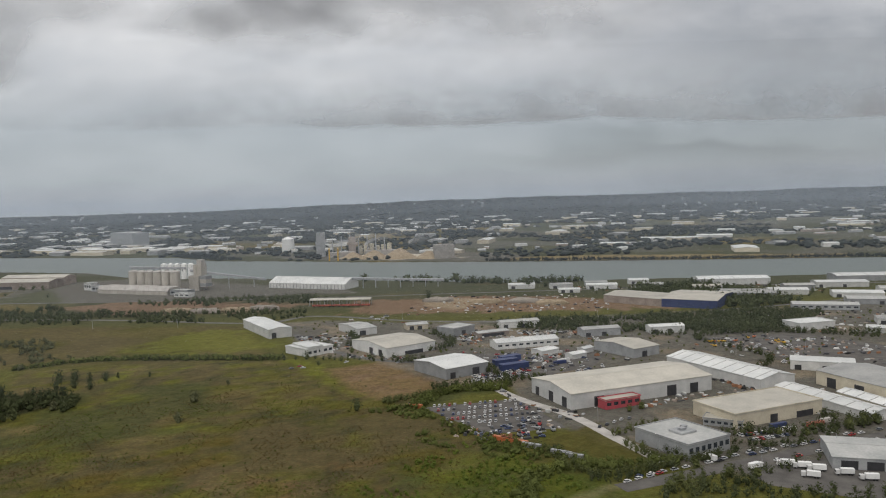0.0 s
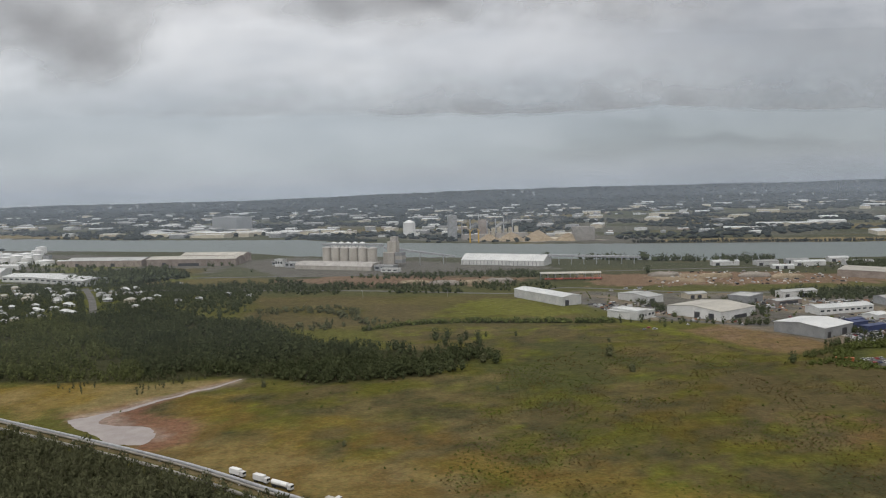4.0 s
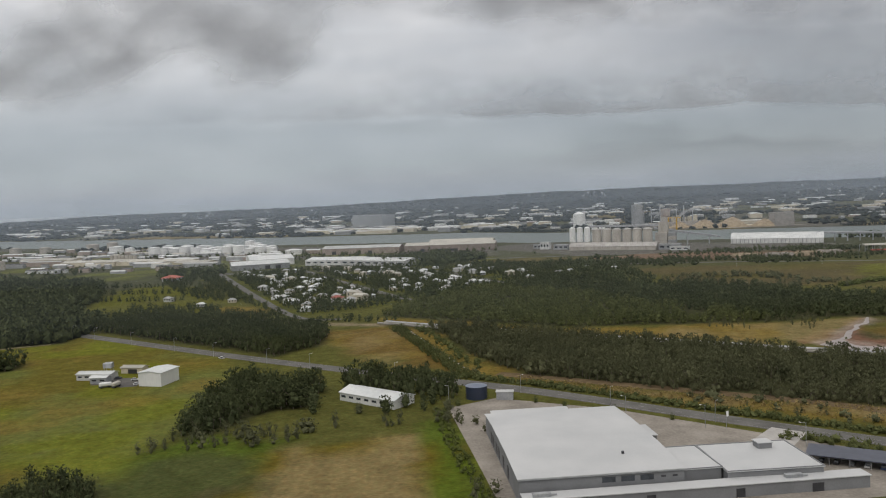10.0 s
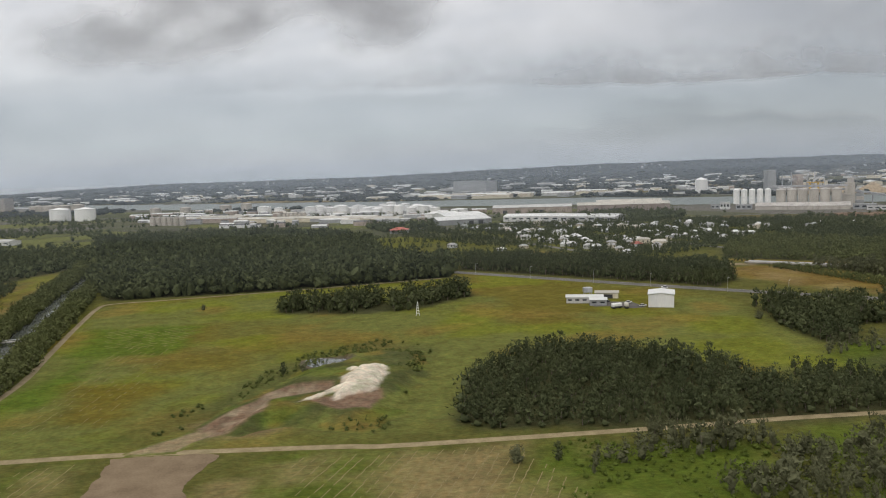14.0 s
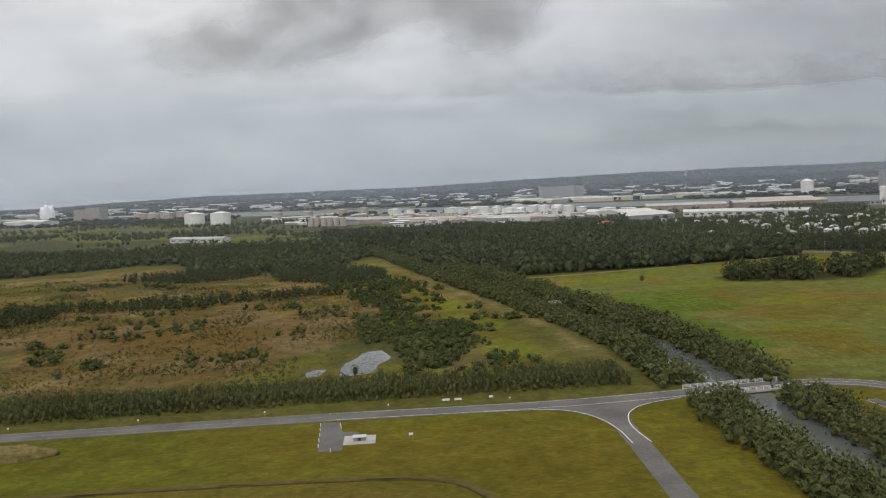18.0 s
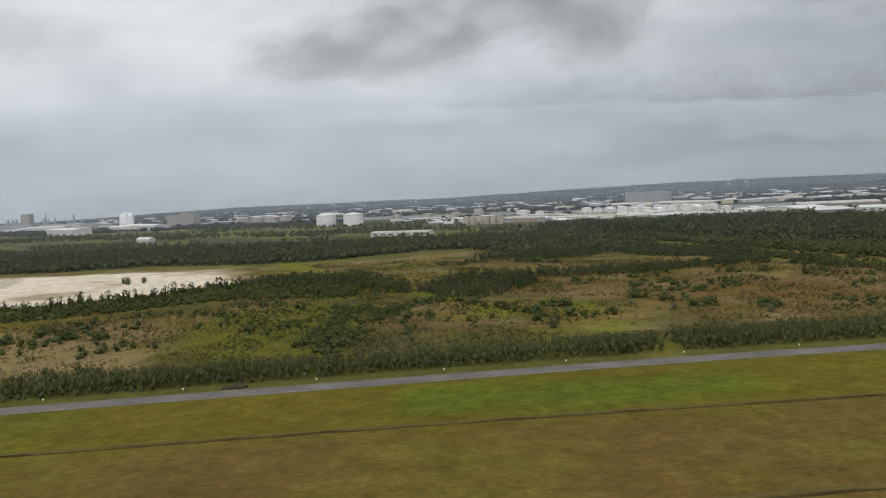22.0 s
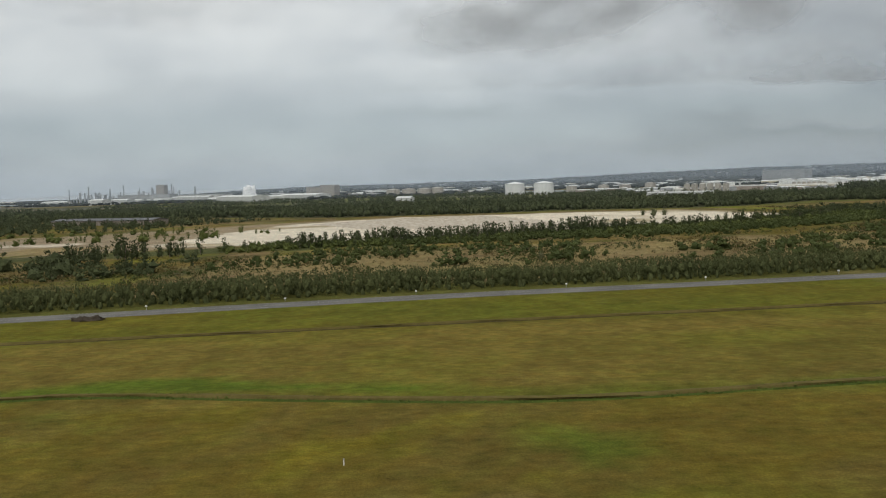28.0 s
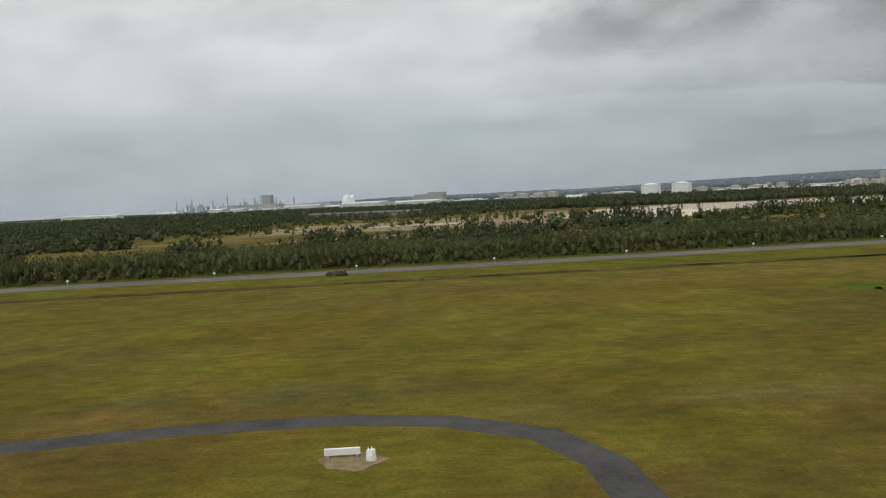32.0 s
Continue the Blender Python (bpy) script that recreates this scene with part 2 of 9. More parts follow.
WALL_RED = material("red_wall", (0.34, 0.05, 0.07), (0.46, 0.09, 0.10), 5, 0.6, 0.7)
WALL_BLUE = material("blue_wall", (0.022, 0.035, 0.10), (0.04, 0.06, 0.15), 5, 0.6, 0.6)
SILO = material("silo_concrete", (0.34, 0.32, 0.28), (0.50, 0.47, 0.42), 9, 0.8, 0.85, stretch_by=(1, 1, 0.25))
TANK = material("white_tank_paint", (0.66, 0.67, 0.66), (0.80, 0.80, 0.78), 9, 1.0, 0.5, per_piece=0.08, stretch_by=(1, 1, 0.3))
DARK = material("dark_opening", (0.025, 0.027, 0.03), (0.05, 0.05, 0.055), 3, 0.4, 0.5)
GLASS = material("window_glass", (0.02, 0.025, 0.03), (0.06, 0.07, 0.08), 2, 0.3, 0.12)
STEEL = material("galvanised_steel", (0.30, 0.31, 0.32), (0.48, 0.49, 0.50), 3, 0.3, 0.5, metal=0.6)
RUST = material("rusty_steel", (0.16, 0.08, 0.05), (0.32, 0.17, 0.10), 2, 0.3, 0.85)
TYRE = material("tyre_rubber", (0.02, 0.02, 0.02), (0.04, 0.04, 0.04), 0.5, 0.05, 0.9)


def paint(name, c):
    return material(name, tuple(v * 0.85 for v in c), c, 2, 0.3, 0.35)


PAINTS = [paint("car_white", (0.62, 0.62, 0.61)), paint("car_silver", (0.42, 0.43, 0.44)), paint("car_black", (0.03, 0.03, 0.035)),
          paint("car_blue", (0.035, 0.055, 0.13)), paint("car_red", (0.36, 0.03, 0.03)), paint("car_grey", (0.14, 0.145, 0.15))]
YELLOW = paint("machine_yellow", (0.60, 0.36, 0.03))
ORANGE = paint("container_orange", (0.50, 0.15, 0.06))


def water_material(name, colour, rough, wave, gloss=0.5):
    m = bpy.data.materials.new(name)
    m.use_nodes = True
    n, k = m.node_tree.nodes, m.node_tree.links
    shader = n["Principled BSDF"]
    shader.inputs["Base Color"].default_value, shader.inputs["Roughness"].default_value = (*colour, 1), rough
    shader.inputs["IOR"].default_value, shader.inputs["Specular IOR Level"].default_value = 1.33, gloss
    where, ripple = n.new("ShaderNodeNewGeometry"), n.new("ShaderNodeTexNoise")
    ripple.inputs["Scale"].default_value = 1 / (wave * SCALE)
    ripple.inputs["Detail"].default_value = 4
    b = n.new("ShaderNodeBump")
    b.inputs["Strength"].default_value, b.inputs["Distance"].default_value = 0.35, wave * SCALE * 0.08
    k.new(where.outputs["Position"], ripple.inputs["Vector"])
    k.new(ripple.outputs[0], b.inputs["Height"])
    k.new(b.outputs[0], shader.inputs["Normal"])
    return m


WATER = water_material("river_water", (0.14, 0.165, 0.16), 0.45, 2.5, 0.12)
POND = water_material("still_water", (0.10, 0.11, 0.10), 0.08, 1.2)

# ---------------------------------------------------------------- helpers for shapes


def fbm(x, y, size, seed=0, octaves=4):
    """Smooth value noise in 0..1 over arrays, with features of the given size in metres."""
    total, weight, amp = 0.0, 0.0, 1.0
    for o in range(octaves):
        u, v = x / size * 2**o + 17.3 * seed + 5.1 * o, y / size * 2**o - 9.7 * seed + 3.3 * o
        i, j = np.floor(u), np.floor(v)
        fu, fv = u - i, v - j
        fu, fv = fu * fu * (3 - 2 * fu), fv * fv * (3 - 2 * fv)

        def corner(a, b):
            h = np.sin(a * 127.1 + b * 311.7 + seed * 74.7) * 43758.5453
            return h - np.floor(h)

        total = total + amp * ((corner(i, j) * (1 - fu) + corner(i + 1, j) * fu) * (1 - fv) + (corner(i, j + 1) * (1 - fu) + corner(i + 1, j + 1) * fu) * fv)
        weight, amp = weight + amp, amp * 0.5
    return total / weight


def inside(x, y, poly):
    """Signed distance to a polygon's edge over arrays, positive inside."""
    best, odd = np.full(x.shape, 1e18), np.zeros(x.shape, bool)
    for (ax, ay), (bx, by) in zip(poly, poly[1:] + poly[:1]):
        dx, dy = bx - ax, by - ay
        f = np.clip(((x - ax) * dx + (y - ay) * dy) / (dx * dx + dy * dy + 1e-9), 0, 1)
        best = np.minimum(best, (x - ax - f * dx) ** 2 + (y - ay - f * dy) ** 2)
        odd ^= ((ay > y) != (by > y)) & (x < dx * (y - ay) / (dy if dy else 1e-9) + ax)
    return np.sqrt(best) * np.where(odd, 1, -1)


def mesh_of(name, verts, tris, mats, which=None, smooth=False):
    """A mesh from arrays of vertices and triangles."""
    me = bpy.data.meshes.new(name)
    me.vertices.add(len(verts))
    me.vertices.foreach_set("co", np.asarray(verts, np.float32).ravel())
    me.loops.add(len(tris) * 3)
    me.loops.foreach_set("vertex_index", np.asarray(tris, np.int32).ravel())
    me.polygons.add(len(tris))
    me.polygons.foreach_set("loop_start", np.arange(0, len(tris) * 3, 3, dtype=np.int32))
    me.polygons.foreach_set("loop_total", np.full(len(tris), 3, np.int32))
    for m in mats:
        me.materials.append(m)
    if which is not None:
        me.polygons.foreach_set("material_index", np.asarray(which, np.int32))
    me.polygons.foreach_set("use_smooth", np.full(len(tris), smooth))
    me.update(calc_edges=True)
    return me


def part(name, bm, mat, parent, label=""):
    """Links a bmesh as one mesh object under a thing or a part."""
    me = bpy.data.meshes.new(name)
    bm.to_mesh(me)
    bm.free()
    me.materials.append(mat)
    ob = new(name, me)
    ob.parent = parent
    return tagged(ob, label)


def thing(name, m, label, category, group="", kind=""):
    ob = new(name)
    ob.matrix_basis = m
    return tagged(ob, label, category, group, kind)


def box(x0, y0, z0, x1, y1, z1, bm=None, bevel=0.0):
    bm = bm or bmesh.new()
    made = bmesh.ops.create_cube(bm, size=1, matrix=Matrix.LocRotScale(((x0 + x1) / 2, (y0 + y1) / 2, (z0 + z1) / 2), None, (x1 - x0, y1 - y0, z1 - z0)))
    if bevel:
        edges = list({e for v in made["verts"] for e in v.link_edges})
        bmesh.ops.bevel(bm, geom=edges, offset=bevel, segments=1, affect="EDGES")
    return bm


def cylinder(r, z0, z1, bm=None, r2=None, seg=24, x=0, y=0):
    bm = bm or bmesh.new()
    bmesh.ops.create_cone(bm, cap_ends=True, segments=seg, radius1=r, radius2=r if r2 is None else r2, depth=z1 - z0, matrix=Matrix.Translation((x, y, (z0 + z1) / 2)))
    return bm


def prism(profile, x0, x1, bm=None):
    """A profile of (y, z) points drawn out along x."""
    bm = bm or bmesh.new()
    a, b = [bm.verts.new((x0, y, z)) for y, z in profile], [bm.verts.new((x1, y, z)) for y, z in profile]
    bm.faces.new(a[::-1]), bm.faces.new(b)
    for i in range(len(profile)):
        j = (i + 1) % len(profile)
        bm.faces.new((a[i], a[j], b[j], b[i]))
    bmesh.ops.recalc_face_normals(bm, faces=bm.faces)
    return bm


def smooth_line(points, step=6.0):
    """A curve through the points (Catmull-Rom), as an array."""
    p = [Vector(q) for q in points]
    p = [p[0] * 2 - p[1]] + p + [p[-1] * 2 - p[-2]]
    out = []
    for a, b, c, d in zip(p, p[1:], p[2:], p[3:]):
        n = max(1, int((c - b).length / step))
        for i in range(n):
            t = i / n
            out.append(0.5 * (2 * b + (c - a) * t + (2 * a - 5 * b + 4 * c - d) * t * t + (3 * b - a - 3 * c + d) * t**3))
    out.append(p[-2])
    return np.array([q[:2] for q in out])


def sides(line):
    d = np.gradient(line, axis=0)
    d /= np.linalg.norm(d, axis=1, keepdims=True) + 1e-9
    return np.stack([-d[:, 1], d[:, 0]], 1)


def ribbon(name, points, profile, mat, label, category, kind="structure", step=6.0, wobble=0.0):
    """A strip along a line; profile: (offset across, height) points from one side to the other."""
    line = smooth_line(points, step)
    across = sides(line)
    rows = []
    for o, z in profile:
        shift = o + (wobble * (fbm(line[:, 0], line[:, 1], 9, int(abs(o) * 7) + 3) - 0.5) if wobble else 0)
        rows.append(np.c_[line + across * np.reshape(shift, (-1, 1)), np.full(len(line), z)])
    n, w = len(line), len(profile)
    verts = np.stack(rows, 1).reshape(-1, 3)
    a = (np.arange(n - 1)[:, None] * w + np.arange(w - 1)).ravel()
    tris = np.r_[np.c_[a, a + w, a + 1], np.c_[a + 1, a + w, a + w + 1]][:, [0, 2, 1]]
    ob = new(name, mesh_of(name, verts, tris, [mat]))
    return tagged(ob, label, category, "", kind)


def road_dashes(name, points, offset, width, dash, gap, z, mat=None):
    """Painted lines on a road, one mesh."""
    line = smooth_line(points, 1.5)
    across = sides(line)
    run = np.r_[0, np.cumsum(np.linalg.norm(np.diff(line, axis=0), axis=1))]
    verts, tris = [], []
    for i in range(len(line) - 1):
        if gap and (run[i] % (dash + gap)) > dash:
            continue
        k = len(verts)
        for q, o in ((i, -width / 2), (i, width / 2), (i + 1, width / 2), (i + 1, -width / 2)):
            verts.append((*(line[q] + across[q] * (offset + o)), z))
        tris += [(k, k + 2, k + 1), (k, k + 3, k + 2)]
    ob = new(name, mesh_of(name, verts, tris, [mat or LINE]))
    return tagged(ob, "worn white painted road lines", "road marking", "", "structure")

# ---------------------------------------------------------------- the lie of the land
RIVER_NEAR = [(-7600, 4600), (-5200, 3900), (-3600, 3300), (-2367, 2960), (-1800, 2480), (-1407, 2201), (-922, 1978), (-557, 1790), (-430, 1640), (-250, 1560), (1, 1428), (258, 1290), (565, 1250), (865, 1205), (1500, 1130), (3200, 950), (6500, 600)]
RIVER_FAR = [(6500, 830), (3200, 1180), (1500, 1330), (1044, 1460), (670, 1566), (294, 1690), (2, 1815), (-75, 1872), (-330, 2000), (-470, 2190), (-640, 2250), (-1031, 2437), (-1692, 2850), (-2200, 3200), (-3000, 3600), (-5200, 4300), (-7600, 5200)]
RIVER = RIVER_NEAR + RIVER_FAR
CANAL = [(-1215, 120), (-1219, 208), (-1219, 280), (-1220.5, 340), (-1226, 384), (-1240, 445), (-1259, 530), (-1276, 596), (-1313, 761), (-1345, 900)]
PONDS = ([(-1352, 318), (-1340, 322), (-1333, 345), (-1335, 366), (-1344, 362), (-1349, 340)], [(-1366, 320), (-1358, 322), (-1357, 332), (-1364, 332)])
CREST_X = [-7500, -6000, -4500, -4000, -3600, -3000, -2400, -1300, -500, 0, 900, 1700, 2300, 5600, 7000]
CREST_Z = [2, 3, 6, 12, 27, 47, 44, 44, 66, 78, 88, 90, 92, 110, 116]


def crest(x):
    return np.interp(x, CREST_X, CREST_Z)


def land_height(x, y):
    """Flat delta with a canal, ponds and a river cut into it, and a low range of hills behind."""
    rise = np.clip((y - 4300) / 3000, 0, 1)
    z = crest(x) * rise * rise * (3 - 2 * rise) * (0.82 + 0.36 * fbm(x, y, 700, 5))
    z = np.where(y > 7500, z * np.clip((8300 - y) / 800, 0, 1), z)
    z = z - 3.0 * np.clip((inside(x, y, RIVER) + 6) / 12, 0, 1)
    near = (x > -1400) & (x < -1170) & (y > 60) & (y < 960)
    line = smooth_line(CANAL, 12)
    across = sides(line)
    banks = [tuple(q) for q in line + across * 8.5] + [tuple(q) for q in (line - across * 8.5)[::-1]]
    z[near] -= 2.5 * np.clip((inside(x[near], y[near], banks) + 1.5) / 4, 0, 1)
    for p in PONDS:
        z = z - 1.0 * np.clip((inside(x, y, p) + 2) / 4, 0, 1)
    return z


def steps(*runs):
    """Grid lines: runs of (start, end, spacing)."""
    return np.unique(np.round(np.concatenate([np.arange(a, b, s) for a, b, s in runs]), 2))


gx = steps((-8000, -2750, 75), (-2750, -2440, 12), (-2440, -2300, 5.5), (-2300, -1980, 3.2), (-1980, 420, 6.8), (420, 1100, 12), (1100, 7001, 75))
gy = steps((-700, 0, 50), (0, 130, 3.0), (130, 780, 6.2), (780, 1500, 10), (1500, 2600, 20), (2600, 8601, 75))
GX, GY = (a.ravel() for a in np.meshgrid(gx, gy, indexing="ij"))

TONES = {
    "grass": (0.1, 0.1, 0.028), "heath": (0.098, 0.080, 0.040), "sere": (0.150, 0.120, 0.056), "lawn": (0.106, 0.108, 0.017), "bright": (0.140, 0.156, 0.018), "dry": (0.185, 0.132, 0.034), "straw": (0.235, 0.18, 0.088),
    "brown": (0.13, 0.086, 0.028), "reed": (0.165, 0.118, 0.060), "earth": (0.19, 0.128, 0.088), "dirt": (0.27, 0.215, 0.15), "scrub": (0.066, 0.074, 0.03),
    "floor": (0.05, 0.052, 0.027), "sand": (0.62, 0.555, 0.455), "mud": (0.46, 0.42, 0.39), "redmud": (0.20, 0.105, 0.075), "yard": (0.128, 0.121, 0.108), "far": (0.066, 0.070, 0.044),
    "hill": (0.036, 0.042, 0.040), "pasture": (0.128, 0.138, 0.038), "turf": (0.126, 0.105, 0.022), "umber": (0.108, 0.082, 0.020), "gilt": (0.165, 0.150, 0.014), "moor": (0.086, 0.078, 0.024), "crop": (0.078, 0.122, 0.014), "olive": (0.132, 0.102, 0.017), "bed": (0.12, 0.10, 0.075),
}
cover = np.empty((len(GX), 3))
cover[:] = TONES["grass"]
tufty = fbm(GX, GY, 18, 2)


def toward(tone, share):
    s = np.clip(share, 0, 1)[:, None]
    cover[:] = cover * (1 - s) + np.array(TONES[tone]) * s


def zone(tone, share, soft, poly, wobble=1.0, patch=None):
    """Land cover inside a polygon with a ragged edge; patch: (size, low, high, seed) leaves it in patches."""
    near = (GX > min(p[0] for p in poly) - 60) & (GX < max(p[0] for p in poly) + 60) & (GY > min(p[1] for p in poly) - 60) & (GY < max(p[1] for p in poly) + 60)
    s = np.zeros(len(GX))
    d = inside(GX[near], GY[near], poly) + wobble * soft * 2.2 * (tufty[near] - 0.5)
    s[near] = np.clip(d / soft + 0.5, 0, 1) * share
    if patch:
        size, low, high, seed = patch
        s[near] *= np.clip((fbm(GX[near], GY[near], size, seed) - low) / (high - low), 0, 1)
    toward(tone, s)


# far country, river banks and hills
toward("far", np.clip((GY - 900) / 200, 0, 1) * 0.9)
toward("yard", np.clip((GY - 1350) / 250, 0, 1) * np.clip((fbm(GX, GY, 210, 11) - 0.46) * 5, 0, 0.6))
toward("dry", np.clip((GY - 1000) / 250, 0, 1) * np.clip((fbm(GX, GY, 320, 12) - 0.58) * 5, 0, 0.5))
toward("hill", np.clip((GY - 3900) / 900, 0, 1))
# meadow before the industrial estate
MEADOW = [(-430, 425), (-265, 283), (-90, 120), (150, 250), (115, 405), (100, 460), (39, 537), (69, 587), (-24, 679), (-68, 734), (-293, 746), (-240, 560), (-390, 560), (-470, 490)]
zone("moor", 1.0, 14, MEADOW)
zone("sere", 0.7, 14, MEADOW, 1, (75, 0.45, 0.62, 21))
zone("scrub", 0.6, 14, MEADOW, 1, (34, 0.5, 0.64, 26))
zone("heath", 0.85, 14, MEADOW, 1, (48, 0.50, 0.64, 22))
zone("lawn", 0.25, 14, MEADOW, 1, (55, 0.56, 0.68, 23))
zone("bright", 0.6, 14, MEADOW, 1, (24, 0.66, 0.74, 24))
zone("sere", 0.7, 8, MEADOW, 1.5, (40, 0.50, 0.62, 115))
zone("umber", 0.7, 8, [(-120, 330), (-40, 300), (60, 330), (90, 420), (10, 470), (-80, 500), (-170, 430)], 1.8, (26, 0.38, 0.56, 116))
zone("redmud", 0.35, 6, [(-60, 360), (40, 350), (60, 420), (-20, 450), (-90, 430)], 1.8, (16, 0.42, 0.58, 117))
zone("heath", 0.8, 5, MEADOW, 1, (18, 0.48, 0.60, 76))
zone("floor", 0.6, 5, MEADOW, 1, (13, 0.54, 0.66, 77))
zone("lawn", 0.6, 6, MEADOW, 1, (20, 0.54, 0.64, 124))
zone("scrub", 0.7, 16, [(-225, 640), (-106, 660), (-56, 590), (-133, 513), (-225, 503)], 1.6, (30, 0.36, 0.56, 27))
zone("heath", 0.9, 14, [(-75, 516), (20, 530), (60, 485), (-2, 420), (-60, 430), (-116, 435)], 1.6, (36, 0.38, 0.52, 28))
zone("bright", 0.55, 7, [(-63, 740), (-33, 706), (-2, 612), (22, 580), (10, 570), (-15, 600), (-50, 690)], 1.2)
zone("dirt", 0.6, 4, [(45, 338), (80, 345), (117, 364), (130, 372), (128, 377), (115, 370), (80, 351), (46, 344)], 0.8)
zone("dry", 0.7, 14, [(-430, 430), (-265, 290), (-120, 150), (-60, 220), (-160, 340), (-260, 420), (-330, 470), (-420, 540)], 2, (30, 0.34, 0.56, 118))
zone("straw", 0.45, 10, [(-430, 430), (-265, 290), (-150, 180), (-120, 220), (-250, 350), (-330, 400), (-420, 500)], 2)
zone("brown", 0.7, 5, [(-430, 430), (-265, 290), (-120, 150), (-60, 220), (-160, 340), (-260, 420), (-330, 470), (-420, 540)], 2, (13, 0.52, 0.66, 119))
UPPER = [(-430, 800), (-293, 748), (-68, 736), (-112, 890), (-125, 945), (-423, 1015)]
zone("moor", 1.0, 14, UPPER)
zone("sere", 0.5, 14, UPPER, 1, (70, 0.4, 0.6, 29))
zone("heath", 0.75, 12, UPPER, 1, (60, 0.46, 0.6, 25))
zone("bright", 0.5, 16, [(-215, 800), (-130, 780), (-85, 800), (-105, 880), (-130, 930), (-190, 900)], 2)
zone("scrub", 0.8, 7, [(-300, 742), (-242, 766), (-169, 755), (-68, 730), (-66, 738), (-169, 765), (-242, 776), (-300, 752)], 1)
zone("reed", 1.0, 6, [(-22, 683), (31, 702), (57, 685), (70, 640), (76, 602), (44, 582), (16, 568), (-2, 598)], 0.8)
zone("earth", 0.6, 6, [(-10, 672), (31, 694), (55, 676), (66, 620), (40, 590), (10, 590)], 1.5, (20, 0.4, 0.6, 30))
zone("scrub", 0.9, 8, [(39, 535), (69, 585), (110, 582), (112, 574), (75, 572), (50, 530)])
zone("crop", 0.35, 14, [(60, 440), (115, 400), (150, 330), (120, 240), (60, 300), (20, 380), (40, 430)], 2)
# the muddy pool in the meadow
zone("redmud", 0.8, 6, [(-480, 500), (-415, 425), (-388, 432), (-400, 470), (-430, 500), (-412, 540), (-392, 570), (-450, 520)], 1.6)
zone("straw", 0.7, 12, [(-540, 580), (-470, 500), (-440, 520), (-395, 575), (-460, 566)], 1.5)
zone("mud", 0.3, 3, [(-474, 494), (-432, 448), (-412, 438), (-408, 446), (-430, 470), (-446, 494), (-452, 506)], 1.6)
zone("mud", 0.3, 3, [(-452, 508), (-444, 502), (-425, 528), (-400, 548), (-386, 562), (-386, 572), (-412, 552), (-436, 530)], 1.0)
# wooded belts
FOREST_A = [(-700, 585), (-712, 640), (-620, 568), (-525, 478), (-402, 390), (-334, 330), (-265, 262), (-215, 205), (-300, 150), (-449, 277), (-494, 330), (-596, 394), (-668, 455), (-690, 520)]
FOREST_B = [(-745, 712), (-613, 606), (-542, 590), (-457, 575), (-392, 580), (-330, 545), (-254, 556), (-202, 619), (-333, 676), (-370, 740), (-397, 788), (-523, 927), (-640, 880), (-712, 790)]
FOREST_C = [(-1247, 607), (-1120, 622), (-991, 656), (-985, 747), (-1045, 800), (-1062, 962), (-1100, 1090), (-1250, 1150), (-1440, 1130), (-1396, 1030), (-1345, 900), (-1300, 720)]
FOREST_D = [(-1021, 278), (-1014, 310), (-1009, 339), (-980, 394), (-926, 376), (-898, 330), (-887, 300), (-882, 330), (-862, 326), (-847, 308), (-844, 280), (-866, 272), (-930, 271), (-984, 273)]
BELT_H = [(-985, 708), (-900, 632), (-816, 552), (-793, 576), (-783, 612), (-786, 648), (-810, 668), (-870, 706), (-950, 765)]
CLUMP_E = [(-1113, 524), (-1060, 505), (-1026, 512), (-987, 555), (-985, 580), (-1030, 548), (-1080, 560), (-1110, 545)]
CLUMP_F = [(-842, 404), (-838, 374), (-828, 370), (-812, 392), (-795, 411), (-779, 408), (-782, 432), (-772, 452), (-800, 452), (-826, 474)]
BELT_S = [(-2600, 900), (-2331, 985), (-2100, 800), (-1950, 790), (-1866, 814), (-1770, 769), (-1703, 772), (-1646, 816), (-1600, 853), (-1553, 851), (-1512, 725), (-1435, 719), (-1386, 721), (-1345, 880), (-1380, 1006), (-1396, 1060), (-1700, 1060), (-2100, 1150), (-2900, 1300)]
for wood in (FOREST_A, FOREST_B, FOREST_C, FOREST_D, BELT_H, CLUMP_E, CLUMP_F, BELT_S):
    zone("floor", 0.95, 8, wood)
zone("dry", 0.9, 8, [(-690, 520), (-668, 452), (-596, 390), (-494, 326), (-449, 274), (-300, 148), (-320, 120), (-470, 262), (-560, 335), (-655, 425), (-684, 455)], 1.4)
zone("dry", 0.9, 9, [(-750, 706), (-613, 602), (-542, 586), (-457, 572), (-500, 500), (-617, 574), (-735, 668)], 1.2)
zone("straw", 0.6, 9, [(-640, 610), (-542, 586), (-457, 572), (-500, 500), (-600, 570)], 1.2, (26, 0.4, 0.6, 35))
zone("dry", 0.9, 9, [(-800, 640), (-760, 560), (-695, 462), (-700, 590), (-735, 655)], 1.2)
zone("brown", 0.75, 7, [(-800, 640), (-745, 482), (-698, 470), (-726, 650)], 1.4, (18, 0.36, 0.58, 111))
zone("straw", 0.5, 7, [(-795, 625), (-740, 482), (-700, 500), (-730, 640)], 1.4, (22, 0.44, 0.6, 112))
zone("dirt", 0.8, 5, [(-806, 694), (-768, 682), (-740, 666), (-738, 654), (-768, 664), (-796, 676)], 1.2)
zone("straw", 0.9, 4, [(-640, 421), (-596, 391), (-494, 327), (-449, 275), (-300, 150), (-312, 136), (-464, 262), (-512, 316), (-602, 378)], 1.4, (10, 0.3, 0.55, 113))
